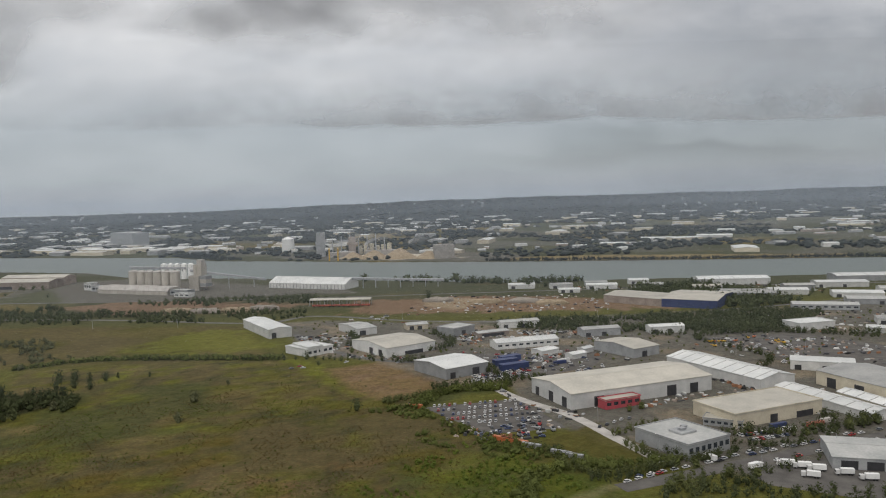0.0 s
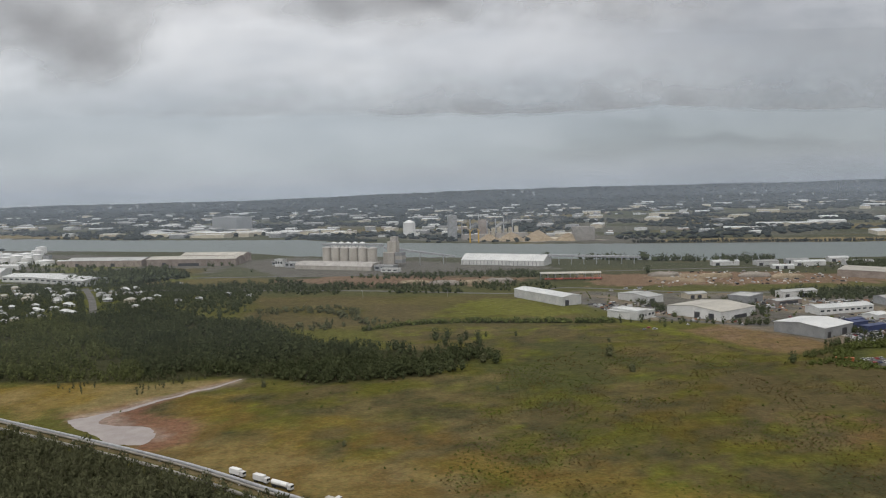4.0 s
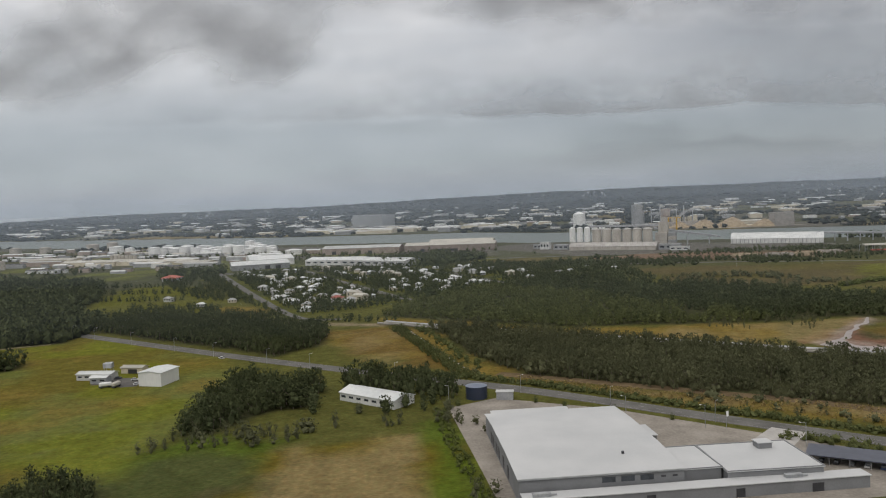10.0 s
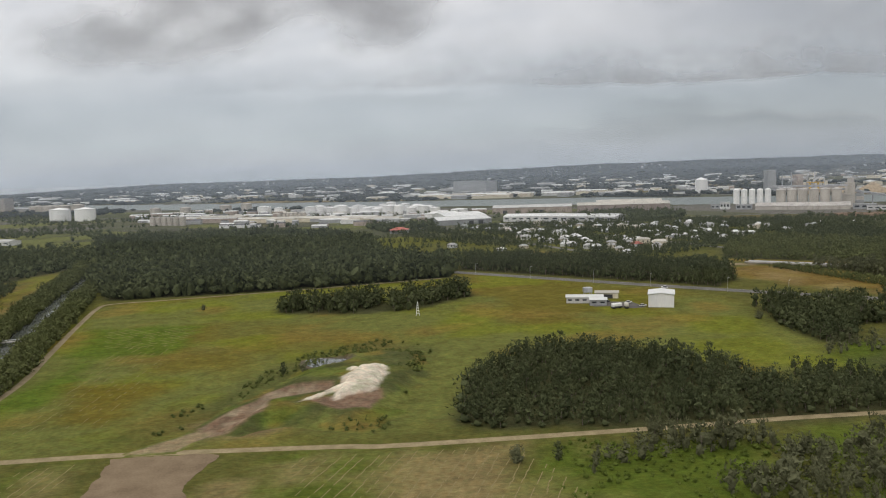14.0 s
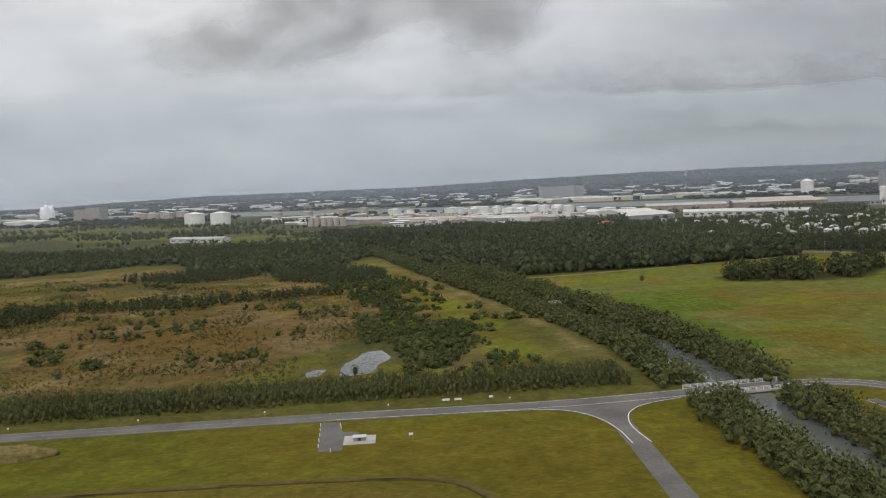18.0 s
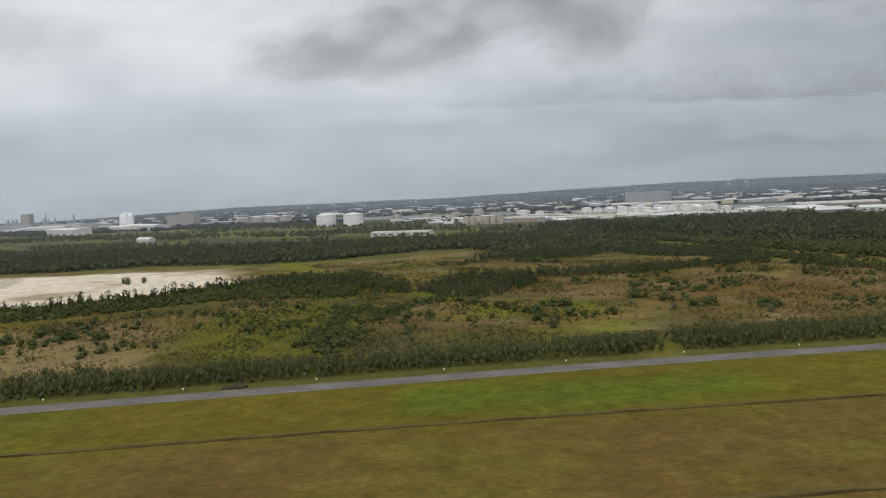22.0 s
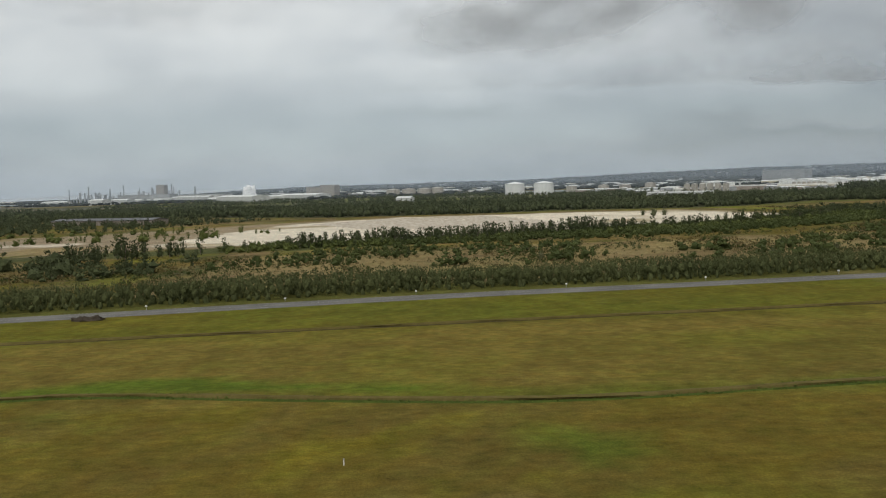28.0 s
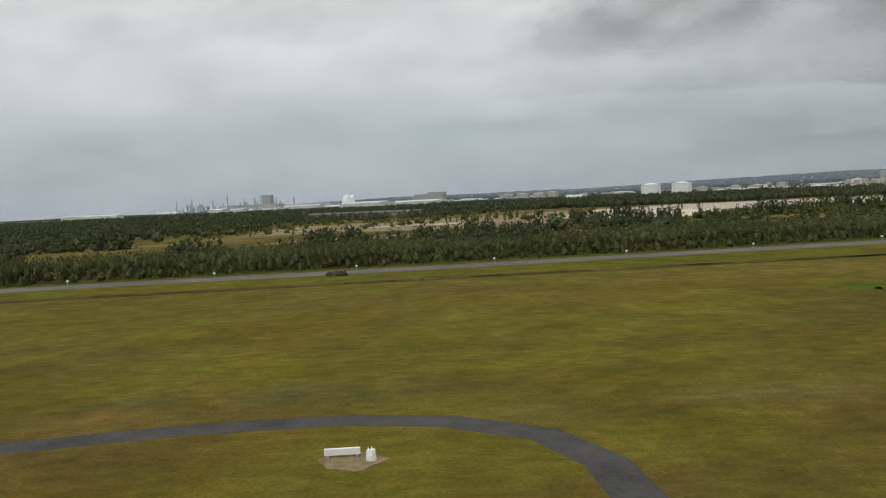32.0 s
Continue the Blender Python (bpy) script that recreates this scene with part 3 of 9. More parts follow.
# pasture round the small airfield buildings
LAWN = [(-1240, 590), (-991, 652), (-987, 690), (-861, 568), (-825, 515), (-844, 351), (-851, 276), (-1160, 272), (-1198, 290), (-1225, 400)]
zone("pasture", 1.0, 8, LAWN)
zone("olive", 0.7, 8, LAWN, 1, (70, 0.46, 0.6, 31))
zone("bright", 0.75, 8, LAWN, 1, (42, 0.55, 0.68, 32))
zone("dry", 0.6, 8, LAWN, 1, (34, 0.58, 0.72, 33))
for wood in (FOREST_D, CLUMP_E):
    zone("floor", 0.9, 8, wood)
zone("lawn", 0.9, 10, [(-1065, 955), (-1010, 800), (-985, 770), (-880, 800), (-990, 1100), (-1060, 1080)], 2, (90, 0.3, 0.5, 36))
zone("dry", 0.8, 6, [(-912, 838), (-850, 818), (-834, 762), (-886, 776)], 1.4)
zone("olive", 1.0, 7, [(-829, 279), (-719, 269), (-712, 330), (-730, 355), (-800, 345), (-835, 340)])
zone("straw", 0.8, 8, [(-790, 350), (-732, 352), (-736, 262), (-792, 275)], 1.4, (40, 0.2, 0.45, 34))
zone("crop", 0.8, 5, [(-732, 375), (-718, 380), (-712, 260), (-732, 262), (-728, 330)], 1)
zone("crop", 0.7, 8, [(-833, 377), (-789, 360), (-797, 321), (-821, 284), (-840, 277), (-850, 350)], 1.4)
zone("redmud", 0.6, 4, [(-815, 307), (-803, 304), (-804, 286), (-815, 287)], 1)
zone("scrub", 0.8, 8, [(-845, 350), (-800, 345), (-790, 300), (-820, 270), (-850, 275)], 1.6)
zone("crop", 0.85, 7, [(-1213, 496), (-1151, 490), (-1148, 411), (-1192, 415), (-1195, 330), (-1175, 330), (-1178, 400), (-1198, 421)], 1.2)
zone("olive", 0.8, 8, [(-1175, 362), (-1133, 360), (-1138, 300), (-1165, 305)], 1.2)
zone("crop", 0.8, 6, [(-1152, 264), (-1134, 266), (-1129, 209), (-1152, 208)], 0.8)
zone("crop", 0.6, 7, [(-1077, 263), (-1020, 264), (-1050, 203), (-1076, 225)], 1.2)
zone("crop", 0.7, 8, [(-990, 262), (-800, 252), (-770, 215), (-850, 160), (-970, 160), (-1005, 220)], 1.5, (30, 0.3, 0.5, 39))
# quarried mound and hardstand
zone("scrub", 0.5, 8, [(-1143, 278), (-1106, 335), (-1083, 398), (-1045, 430), (-1019, 404), (-1032, 328), (-1040, 277), (-1069, 282), (-1074, 300), (-1102, 287), (-1112, 274)], 1.4)
zone("earth", 0.9, 5, [(-1106, 296), (-1085, 285), (-1066, 300), (-1040, 330), (-1030, 355), (-1046, 362), (-1072, 335), (-1096, 322)], 1.6)
zone("straw", 0.6, 6, [(-1094, 256), (-1060, 256), (-1070, 225), (-1090, 228)], 1.2, (20, 0.4, 0.55, 38))
zone("straw", 0.6, 8, [(-1150, 262), (-1130, 262), (-1125, 200), (-1145, 190)], 1.2)
zone("straw", 0.75, 8, [(-1060, 258), (-960, 262), (-960, 215), (-1040, 215)], 1.2, (30, 0.34, 0.52, 37))
# marsh beyond the perimeter road
MARSH = [(-2500, 200), (-2302, 200), (-2102, 230), (-1933, 255), (-1678, 285), (-1536, 298), (-1340, 300), (-1262, 290), (-1275, 420), (-1300, 560), (-1345, 800), (-1500, 830), (-1720, 760), (-2100, 800), (-2331, 960), (-2600, 880)]
zone("moor", 1.0, 10, MARSH)
zone("straw", 0.75, 10, MARSH, 1, (70, 0.42, 0.56, 41))
zone("reed", 0.9, 10, MARSH, 1, (60, 0.46, 0.58, 42))
zone("dry", 0.6, 10, MARSH, 1, (26, 0.50, 0.60, 45))
zone("scrub", 0.7, 6, MARSH, 1, (22, 0.52, 0.62, 43))
zone("lawn", 0.6, 6, MARSH, 1, (36, 0.55, 0.66, 49))
zone("bright", 0.5, 10, MARSH, 1, (40, 0.63, 0.72, 44))
zone("reed", 0.9, 12, [(-1540, 420), (-1400, 330), (-1370, 350), (-1360, 420), (-1420, 480), (-1500, 480)], 2)
zone("brown", 0.85, 10, [(-1460, 420), (-1405, 380), (-1385, 430), (-1430, 455)], 2)
zone("straw", 0.6, 4, [(-1243, 300), (-1250, 389), (-1280, 523), (-1310, 624), (-1350, 780), (-1356, 780), (-1316, 624), (-1286, 523), (-1256, 389), (-1249, 300)], 0.8)
zone("bright", 0.75, 5, [(-1262, 300), (-1275, 420), (-1310, 560), (-1350, 790), (-1362, 800), (-1330, 600), (-1300, 430), (-1290, 330)], 1)
zone("lawn", 0.9, 5, [(-1198, 290), (-1225, 400), (-1245, 585), (-1320, 800), (-1308, 800), (-1238, 560), (-1215, 400), (-1188, 285)], 1)
zone("scrub", 0.75, 10, [(-1690, 420), (-1632, 447), (-1600, 356), (-1555, 310), (-1628, 300), (-1700, 320)], 1.6, (28, 0.36, 0.56, 120))
zone("umber", 0.6, 6, MARSH, 1, (17, 0.52, 0.64, 121))
zone("bright", 0.85, 5, [(-1538, 266), (-1530, 266), (-1540, 326), (-1582, 420), (-1622, 511), (-1662, 600), (-1735, 783), (-1752, 783), (-1676, 600), (-1638, 511), (-1596, 420), (-1552, 326)], 1.4)
zone("straw", 0.6, 3, [(-1537, 258), (-1531, 258), (-1536, 300), (-1545, 340), (-1549, 340), (-1541, 300)], 0.6)
zone("bright", 0.5, 10, [(-1560, 300), (-1530, 300), (-1510, 380), (-1560, 430), (-1600, 380)], 2, (30, 0.4, 0.55, 48))
zone("brown", 0.95, 8, [(-1480, 440), (-1454, 447), (-1401, 449), (-1388, 372), (-1437, 378), (-1470, 400)], 1.8)
zone("scrub", 0.85, 9, [(-1659, 286), (-1645, 295), (-1615, 431), (-1651, 402)], 1.4)
zone("lawn", 0.9, 12, [(-1712, 290), (-1650, 285), (-1638, 430), (-1665, 475), (-1725, 400)], 1.6)
zone("straw", 0.75, 8, [(-2085, 235), (-1712, 276), (-1730, 370), (-1810, 390), (-2085, 350)], 1.5)
zone("reed", 0.7, 8, [(-2085, 235), (-1712, 276), (-1730, 370), (-1810, 390), (-2085, 350)], 1.5, (30, 0.5, 0.62, 50))
zone("brown", 0.5, 8, [(-1640, 300), (-1400, 300), (-1380, 480), (-1520, 560), (-1640, 480)], 1.5, (24, 0.46, 0.6, 59))
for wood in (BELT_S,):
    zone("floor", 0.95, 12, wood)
SANDS = [(-2330, 420), (-2216, 404), (-2079, 425), (-1901, 468), (-1789, 520), (-1734, 578), (-1748, 651), (-1774, 738), (-2036, 757), (-2143, 690), (-2240, 600), (-2340, 560)]
zone("dirt", 0.9, 14, SANDS)
zone("sand", 1.0, 9, [(-2160, 440), (-2079, 432), (-1901, 474), (-1789, 526), (-1742, 580), (-1755, 648), (-1785, 725), (-2030, 745), (-2120, 670)], 1.2)
zone("straw", 0.7, 14, SANDS, 1, (55, 0.6, 0.72, 46))
zone("dirt", 0.9, 8, [(-2290, 318), (-2235, 325), (-2165, 400), (-2180, 420), (-2240, 370)], 2, (30, 0.3, 0.5, 47))
zone("scrub", 0.95, 8, [(-2250, 390), (-2079, 415), (-1901, 455), (-1789, 510), (-1725, 570), (-1640, 600), (-1640, 540), (-1760, 470), (-1900, 425), (-2080, 385), (-2260, 350)], 1.5)
zone("straw", 0.9, 7, [(-2240, 410), (-2191, 405), (-2180, 455), (-2226, 460)], 1.4)
zone("sand", 0.7, 7, [(-2270, 475), (-2215, 470), (-2215, 495), (-2265, 500)], 1.4)
zone("straw", 0.9, 6, [(-2210, 325), (-2165, 330), (-2160, 352), (-2205, 350)], 1.4)
# airfield grass on this side of the perimeter road
FIELD = [(-2700, -300), (-2700, 90), (-2302, 156), (-2208, 172), (-2105, 191), (-2002, 208), (-1933, 213), (-1814, 231), (-1678, 241), (-1536, 253), (-1351, 258), (-1240, 262), (-1200, 262), (-1165, 258), (-1150, 120), (-1150, -300)]
zone("lawn", 1.0, 4, FIELD, 0.4)
zone("olive", 0.7, 4, FIELD, 0.4, (40, 0.3, 0.6, 58))
INNER = [(-2700, -300), (-2700, 110), (-2189, 148), (-2082, 160), (-1901, 176), (-1783, 186), (-1674, 194), (-1571, 199), (-1401, 206), (-1330, 203), (-1305, 180), (-1290, -300)]
zone("turf", 0.95, 5, INNER, 0.6)
streak = fbm(GX * 0.22, GY * 1.6, 26, 51)
near_air = np.clip((inside(GX, GY, FIELD)) / 4, 0, 1)
in_air = np.clip((inside(GX, GY, INNER)) / 4, 0, 1)
toward("dry", in_air * np.clip((streak - 0.44) * 3, 0, 0.45))
toward("brown", in_air * np.clip((fbm(GX, GY, 70, 52) - 0.49) * 5, 0, 0.6))
zone("brown", 0.5, 12, [(-1790, 186), (-1674, 194), (-1571, 199), (-1401, 206), (-1330, 203), (-1305, 180), (-1290, -100), (-1790, -100)], 1, (60, 0.34, 0.56, 75))
toward("bright", near_air * np.clip((fbm(GX * 0.6, GY, 18, 53) - 0.56) * 5, 0, 0.24))
NEARBY = [(-2420, -60), (-2420, 90), (-2160, 128), (-2030, 112), (-1900, 108), (-1890, -60)]
zone("umber", 0.7, 6, NEARBY, 1, (34, 0.40, 0.60, 101))
zone("olive", 0.7, 6, NEARBY, 1, (14, 0.46, 0.62, 102))
zone("gilt", 0.4, 5, NEARBY, 1, (9, 0.60, 0.74, 103))
zone("gilt", 0.7, 5, [(-2122, 94), (-2090, 96), (-2068, 100), (-2074, 90), (-2096, 84), (-2102, 70), (-2110, 74), (-2106, 86)], 1.5, (7, 0.38, 0.6, 104))
zone("gilt", 0.6, 4, [(-2150, 74), (-2136, 74), (-2128, 68), (-2140, 66), (-2152, 70)], 1.5, (7, 0.38, 0.6, 105))
zone("gilt", 0.6, 4, [(-2204, 72), (-2186, 74), (-2168, 79), (-2170, 72), (-2190, 67), (-2204, 68)], 1.5, (6, 0.38, 0.6, 106))
zone("gilt", 0.6, 4, [(-2236, 66), (-2222, 69), (-2220, 64), (-2232, 62)], 1.5, (6, 0.38, 0.6, 107))
zone("crop", 0.6, 4, [(-1988, 94), (-1978, 95), (-1969, 86), (-1974, 80), (-1987, 83)], 1.5, (8, 0.44, 0.6, 122))
zone("crop", 0.5, 5, [(-2058, 111), (-2047, 113), (-2036, 101), (-2037, 84), (-2042, 82)], 1.5, (12, 0.36, 0.6, 123))
zone("scrub", 0.7, 3, [(-2230, 60.5), (-2214, 63), (-2200, 62.5), (-2204, 59), (-2220, 57.5)], 1.5, (7, 0.36, 0.6, 108))
zone("umber", 0.8, 4, [(-2172, 56), (-2150, 60), (-2140, 40), (-2190, 20), (-2190, 44)], 1.5)
zone("crop", 0.6, 6, [(-1620, 236), (-1590, 240), (-1560, 243), (-1528, 232), (-1530, 213), (-1575, 206), (-1620, 206)], 1.5)
zone("crop", 0.85, 3, [(-2152, 106), (-2155, 118), (-2130, 117), (-2112, 120), (-2100, 118), (-2075, 120), (-2050, 127), (-2035, 128), (-1990, 114), (-2042, 118), (-2102, 112.5), (-2140, 109)], 1)
zone("crop", 0.55, 6, [(-2010, 112), (-1960, 114), (-1880, 122), (-1880, 116), (-1960, 108)], 1)
zone("straw", 0.4, 5, [(-1884, 236), (-1879, 208), (-1874, 160), (-1871, 115), (-1869, 20), (-1862, 20), (-1864, 115), (-1867, 160), (-1872, 208), (-1876, 236)], 0.6)
zone("bright", 0.3, 8, [(-2330, 30), (-2190, 60), (-2040, 95), (-1900, 95), (-1890, 60), (-2050, 50), (-2180, 25), (-2330, 0)], 2, (16, 0.5, 0.64, 56))
zone("straw", 0.5, 2, [(-2200, 53.6), (-2172, 57.5), (-2135, 56.5), (-2068, 65.5), (-1980, 76), (-1980, 78.5), (-2068, 67.5), (-2135, 58.5), (-2172, 59.5), (-2200, 55)], 1, (9, 0.3, 0.55, 57))
zone("dirt", 0.25, 5, [(-1740, 137), (-1700, 140), (-1660, 143), (-1700, 147), (-1740, 142)], 2, (12, 0.4, 0.6, 55))
# industrial estate, rail yard and works before the river
ESTATE = [(-62, 850), (-40, 745), (20, 712), (70, 600), (118, 585), (112, 545), (128, 470), (165, 400), (300, 300), (700, 300), (900, 900), (500, 900), (100, 900), (-40, 960), (-105, 940)]
zone("yard", 0.95, 6, ESTATE, 0.8)
zone("dirt", 0.5, 10, ESTATE, 1, (45, 0.52, 0.65, 61))
zone("moor", 0.9, 4, [(109, 452), (152, 482), (160, 408), (118, 401)], 0.8)
zone("scrub", 0.8, 10, [(200, 810), (420, 760), (520, 860), (330, 930), (150, 880)], 2, (60, 0.35, 0.55, 62))
zone("earth", 0.95, 14, [(0, 1000), (120, 980), (400, 930), (420, 1010), (200, 1120), (20, 1130)], 2)
zone("dirt", 0.95, 12, [(90, 1040), (150, 1000), (170, 1080), (120, 1130)], 1.5)
zone("earth", 0.9, 12, [(-420, 1190), (-300, 1080), (-120, 1060), (-60, 1110), (-180, 1180), (-330, 1230)], 2)
zone("dirt", 0.8, 10, [(-260, 1080), (-130, 1060), (-100, 1085), (-240, 1105)], 2)
zone("yard", 0.95, 15, [(-560, 1270), (-300, 1230), (0, 1230), (0, 1290), (-140, 1390), (-420, 1600), (-560, 1560)], 1.5)
zone("yard", 0.95, 15, [(-900, 1500), (-700, 1450), (-560, 1450), (-560, 1600), (-800, 1780), (-1400, 2140), (-1500, 1800), (-1150, 1600)], 1.5)
zone("yard", 0.7, 20, [(-1700, 1500), (-1300, 1500), (-1500, 1850), (-2200, 2300), (-2600, 2500), (-2400, 1900)], 1.5)
TOWN = [(-712, 795), (-828, 730), (-880, 850), (-1000, 1180), (-930, 1230), (-700, 1200), (-560, 1190), (-500, 1050), (-525, 940), (-640, 885)]
zone("scrub", 0.9, 12, TOWN)
zone("lawn", 0.7, 12, TOWN, 1, (26, 0.46, 0.6, 66))
FLATS = [(-3000, 2500), (-2500, 1500), (-1900, 1150), (-1450, 1080), (-900, 1240), (-420, 1230), (-560, 1560), (-1000, 1800), (-1500, 2120), (-2600, 2900)]
zone("scrub", 0.7, 15, FLATS, 1.5, (120, 0.46, 0.6, 67))
zone("pasture", 0.8, 15, FLATS, 1.5, (110, 0.48, 0.6, 68))
zone("bed", 1.0, 8, RIVER, 0.3)
zone("yard", 0.9, 18, [(-200, 2050), (-60, 1905), (90, 1800), (330, 1720), (420, 1800), (260, 2120), (-20, 2240)], 1.5)
zone("sand", 0.75, 18, [(-20, 1950), (110, 1850), (260, 1830), (220, 1960), (60, 2060)], 1.5)
zone("straw", 0.9, 14, [(330, 1720), (700, 1580), (1000, 1490), (1050, 1560), (700, 1700), (420, 1790)], 1.5)
zone("straw", 0.8, 14, [(-1692, 2880), (-1000, 2460), (-900, 2520), (-1600, 2990)], 1.5)

lift = land_height(GX, GY)
toward("bed", np.clip(-lift * 1.4 - 0.5, 0, 1) * (GY < 930))
cover *= (0.86 + 0.28 * tufty)[:, None]

ground_mat = bpy.data.materials.new("land_cover")
ground_mat.use_nodes = True
gn, gl = ground_mat.node_tree.nodes, ground_mat.node_tree.links
gshade = gn["Principled BSDF"]
gshade.inputs["Roughness"].default_value = 0.95
gshade.inputs["Specular IOR Level"].default_value = 0.03
tint = gn.new("ShaderNodeAttribute")
tint.attribute_name = "cover"
gpos = gn.new("ShaderNodeNewGeometry")
gmap = gn.new("ShaderNodeMapping")
gmap.inputs["Scale"].default_value = (0.6, 1, 1)
gl.new(gpos.outputs["Position"], gmap.inputs[0])
grain = None
for scale, low, high, source in ((0.12, 0.80, 1.17, gpos.outputs["Position"]), (0.3, 0.84, 1.16, gpos.outputs["Position"]), (0.9, 0.80, 1.20, gmap.outputs[0]), (3.2, 0.80, 1.20, gpos.outputs["Position"]), (11.0, 0.88, 1.12, gpos.outputs["Position"])):
    tex = gn.new("ShaderNodeTexNoise")
    tex.inputs["Scale"].default_value, tex.inputs["Detail"].default_value = scale / SCALE, 4
    gl.new(source, tex.inputs["Vector"])
    span = gn.new("ShaderNodeMapRange")
    span.inputs[1].default_value, span.inputs[2].default_value, span.inputs[3].default_value, span.inputs[4].default_value = 0.3, 0.7, low, high
    gl.new(tex.outputs[0], span.inputs[0])
    if grain is None:
        grain = span.outputs[0]
    else:
        both = gn.new("ShaderNodeMath")
        both.operation = "MULTIPLY"
        gl.new(grain, both.inputs[0])
        gl.new(span.outputs[0], both.inputs[1])
        grain = both.outputs[0]
gmix = gn.new("ShaderNodeVectorMath")
gmix.operation = "SCALE"
gl.new(tint.outputs["Color"], gmix.inputs[0])
gl.new(grain, gmix.inputs["Scale"])
drift = gn.new("ShaderNodeTexNoise")
drift.inputs["Scale"].default_value, drift.inputs["Detail"].default_value = 0.33 / SCALE, 5
gl.new(gpos.outputs["Position"], drift.inputs["Vector"])
hue_drift = ramp_of(gn, [(0.38, (1.04, 0.985, 0.94)), (0.5, (1.0, 1.0, 1.0)), (0.62, (0.96, 1.02, 0.96))])
gl.new(drift.outputs[0], hue_drift.inputs[0])
gtint = gn.new("ShaderNodeMix")
gtint.data_type, gtint.blend_type = "RGBA", "MULTIPLY"
gtint.inputs[0].default_value = 1.0
gl.new(gmix.outputs[0], gtint.inputs[6])
gl.new(hue_drift.outputs[0], gtint.inputs[7])
gl.new(gtint.outputs[2], gshade.inputs["Base Color"])
gbump = gn.new("ShaderNodeBump")
gbump.inputs["Strength"].default_value, gbump.inputs["Distance"].default_value = 0.5, 0.5
gl.new(grain, gbump.inputs["Height"])
gl.new(gbump.outputs[0], gshade.inputs["Normal"])

nx, ny = len(gx), len(gy)
cell = (np.arange(nx - 1)[:, None] * ny + np.arange(ny - 1)).ravel()
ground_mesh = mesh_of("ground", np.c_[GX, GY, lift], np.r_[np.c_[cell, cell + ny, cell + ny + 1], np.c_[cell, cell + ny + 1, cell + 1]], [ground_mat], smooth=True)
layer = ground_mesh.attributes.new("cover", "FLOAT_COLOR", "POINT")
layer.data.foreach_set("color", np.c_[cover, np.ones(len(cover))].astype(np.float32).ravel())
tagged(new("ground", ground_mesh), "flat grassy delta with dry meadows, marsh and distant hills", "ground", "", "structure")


def sheet(name, poly, z, mat, label, category="water"):
    bm = bmesh.new()
    bm.faces.new([bm.verts.new((x, y, z)) for x, y in poly])
    bmesh.ops.triangulate(bm, faces=bm.faces)
    bmesh.ops.recalc_face_normals(bm, faces=bm.faces)
    me = bpy.data.meshes.new(name)
    bm.to_mesh(me)
    bm.free()
    me.materials.append(mat)
    return tagged(new(name, me), label, category, "", "structure")


sheet("river", [(-7900, 4200), (-5500, 3300), (-2300, 2500), (-1500, 1900), (-300, 1350), (600, 1100), (3500, 800), (6800, 450), (6800, 1000), (3500, 1400), (1100, 1700), (0, 2100), (-900, 2800), (-2500, 3700), (-5500, 4500), (-7900, 5400)], -0.9, WATER, "broad grey river under an overcast sky")
sheet("canal", [(-1195, 80), (-1200, 300), (-1215, 420), (-1270, 640), (-1300, 920), (-1370, 920), (-1330, 640), (-1270, 480), (-1245, 300), (-1235, 80)], -0.75, POND, "narrow grey canal between mangroves")
sheet("marsh_pond", [(-1375, 310), (-1325, 312), (-1325, 372), (-1375, 372)], -0.45, POND, "shallow pale pond in the marsh")

# pale pool and creek in the red mud of the meadow
def rim(points, ragged, seed):
    """An outline with a smooth, uneven edge."""
    ring = smooth_line(list(points) + [points[0]], 1.5)[:-1]
    return [(x + ragged * (fbm(np.array([x]), np.array([y]), 5, seed)[0] - 0.5) * 2, y + ragged * (fbm(np.array([x]), np.array([y]), 5, seed + 1)[0] - 0.5) * 2) for x, y in ring]


SILT = material("wet_silt", (0.22, 0.185, 0.168), (0.33, 0.29, 0.27), 9, 0.8, 0.4)
sheet("mud_pool", rim([(-474, 488), (-459, 496), (-450, 501), (-454, 482), (-443, 471), (-424, 466), (-415, 450), (-418, 433), (-435, 438), (-451, 458), (-465, 472)], 2.0, 91), 0.07, SILT, "shallow pale silty pool in red mud", "pool")
sheet("silt_creek", rim([(-453, 500), (-443, 510), (-432, 525), (-424, 531), (-413, 546), (-404, 551), (-387, 573), (-386, 572), (-401, 549), (-411, 543), (-421, 529), (-429, 523), (-440, 507), (-448, 498)], 1.0, 93), 0.075, SILT, "narrow pale silty creek in the meadow", "creek")

# the bay behind the low coast, as far as the horizon
bm = bmesh.new()
lower, upper = [], []
for x, y, z in ((-1500, 8500, 40), (-2300, 8480, 52), (-3400, 8380, 54), (-4760, 8130, 58), (-5600, 7880, 44), (-6400, 7620, 26), (-7200, 7280, 8)):
    lower.append(bm.verts.new((x, y - 160, 0)))
    upper.append(bm.verts.new((x, y, z)))
for i in range(len(lower) - 1):
    bm.faces.new((lower[i], upper[i], upper[i + 1], lower[i + 1]))
bmesh.ops.recalc_face_normals(bm, faces=bm.faces)
me = bpy.data.meshes.new("distant_bay")
bm.to_mesh(me)
bm.free()
me.materials.append(material("bay_water", (0.26, 0.30, 0.33), (0.32, 0.36, 0.39), 400, 60, 0.4))
tagged(new("distant_bay", me), "pale grey bay on the far horizon", "water", "", "structure")

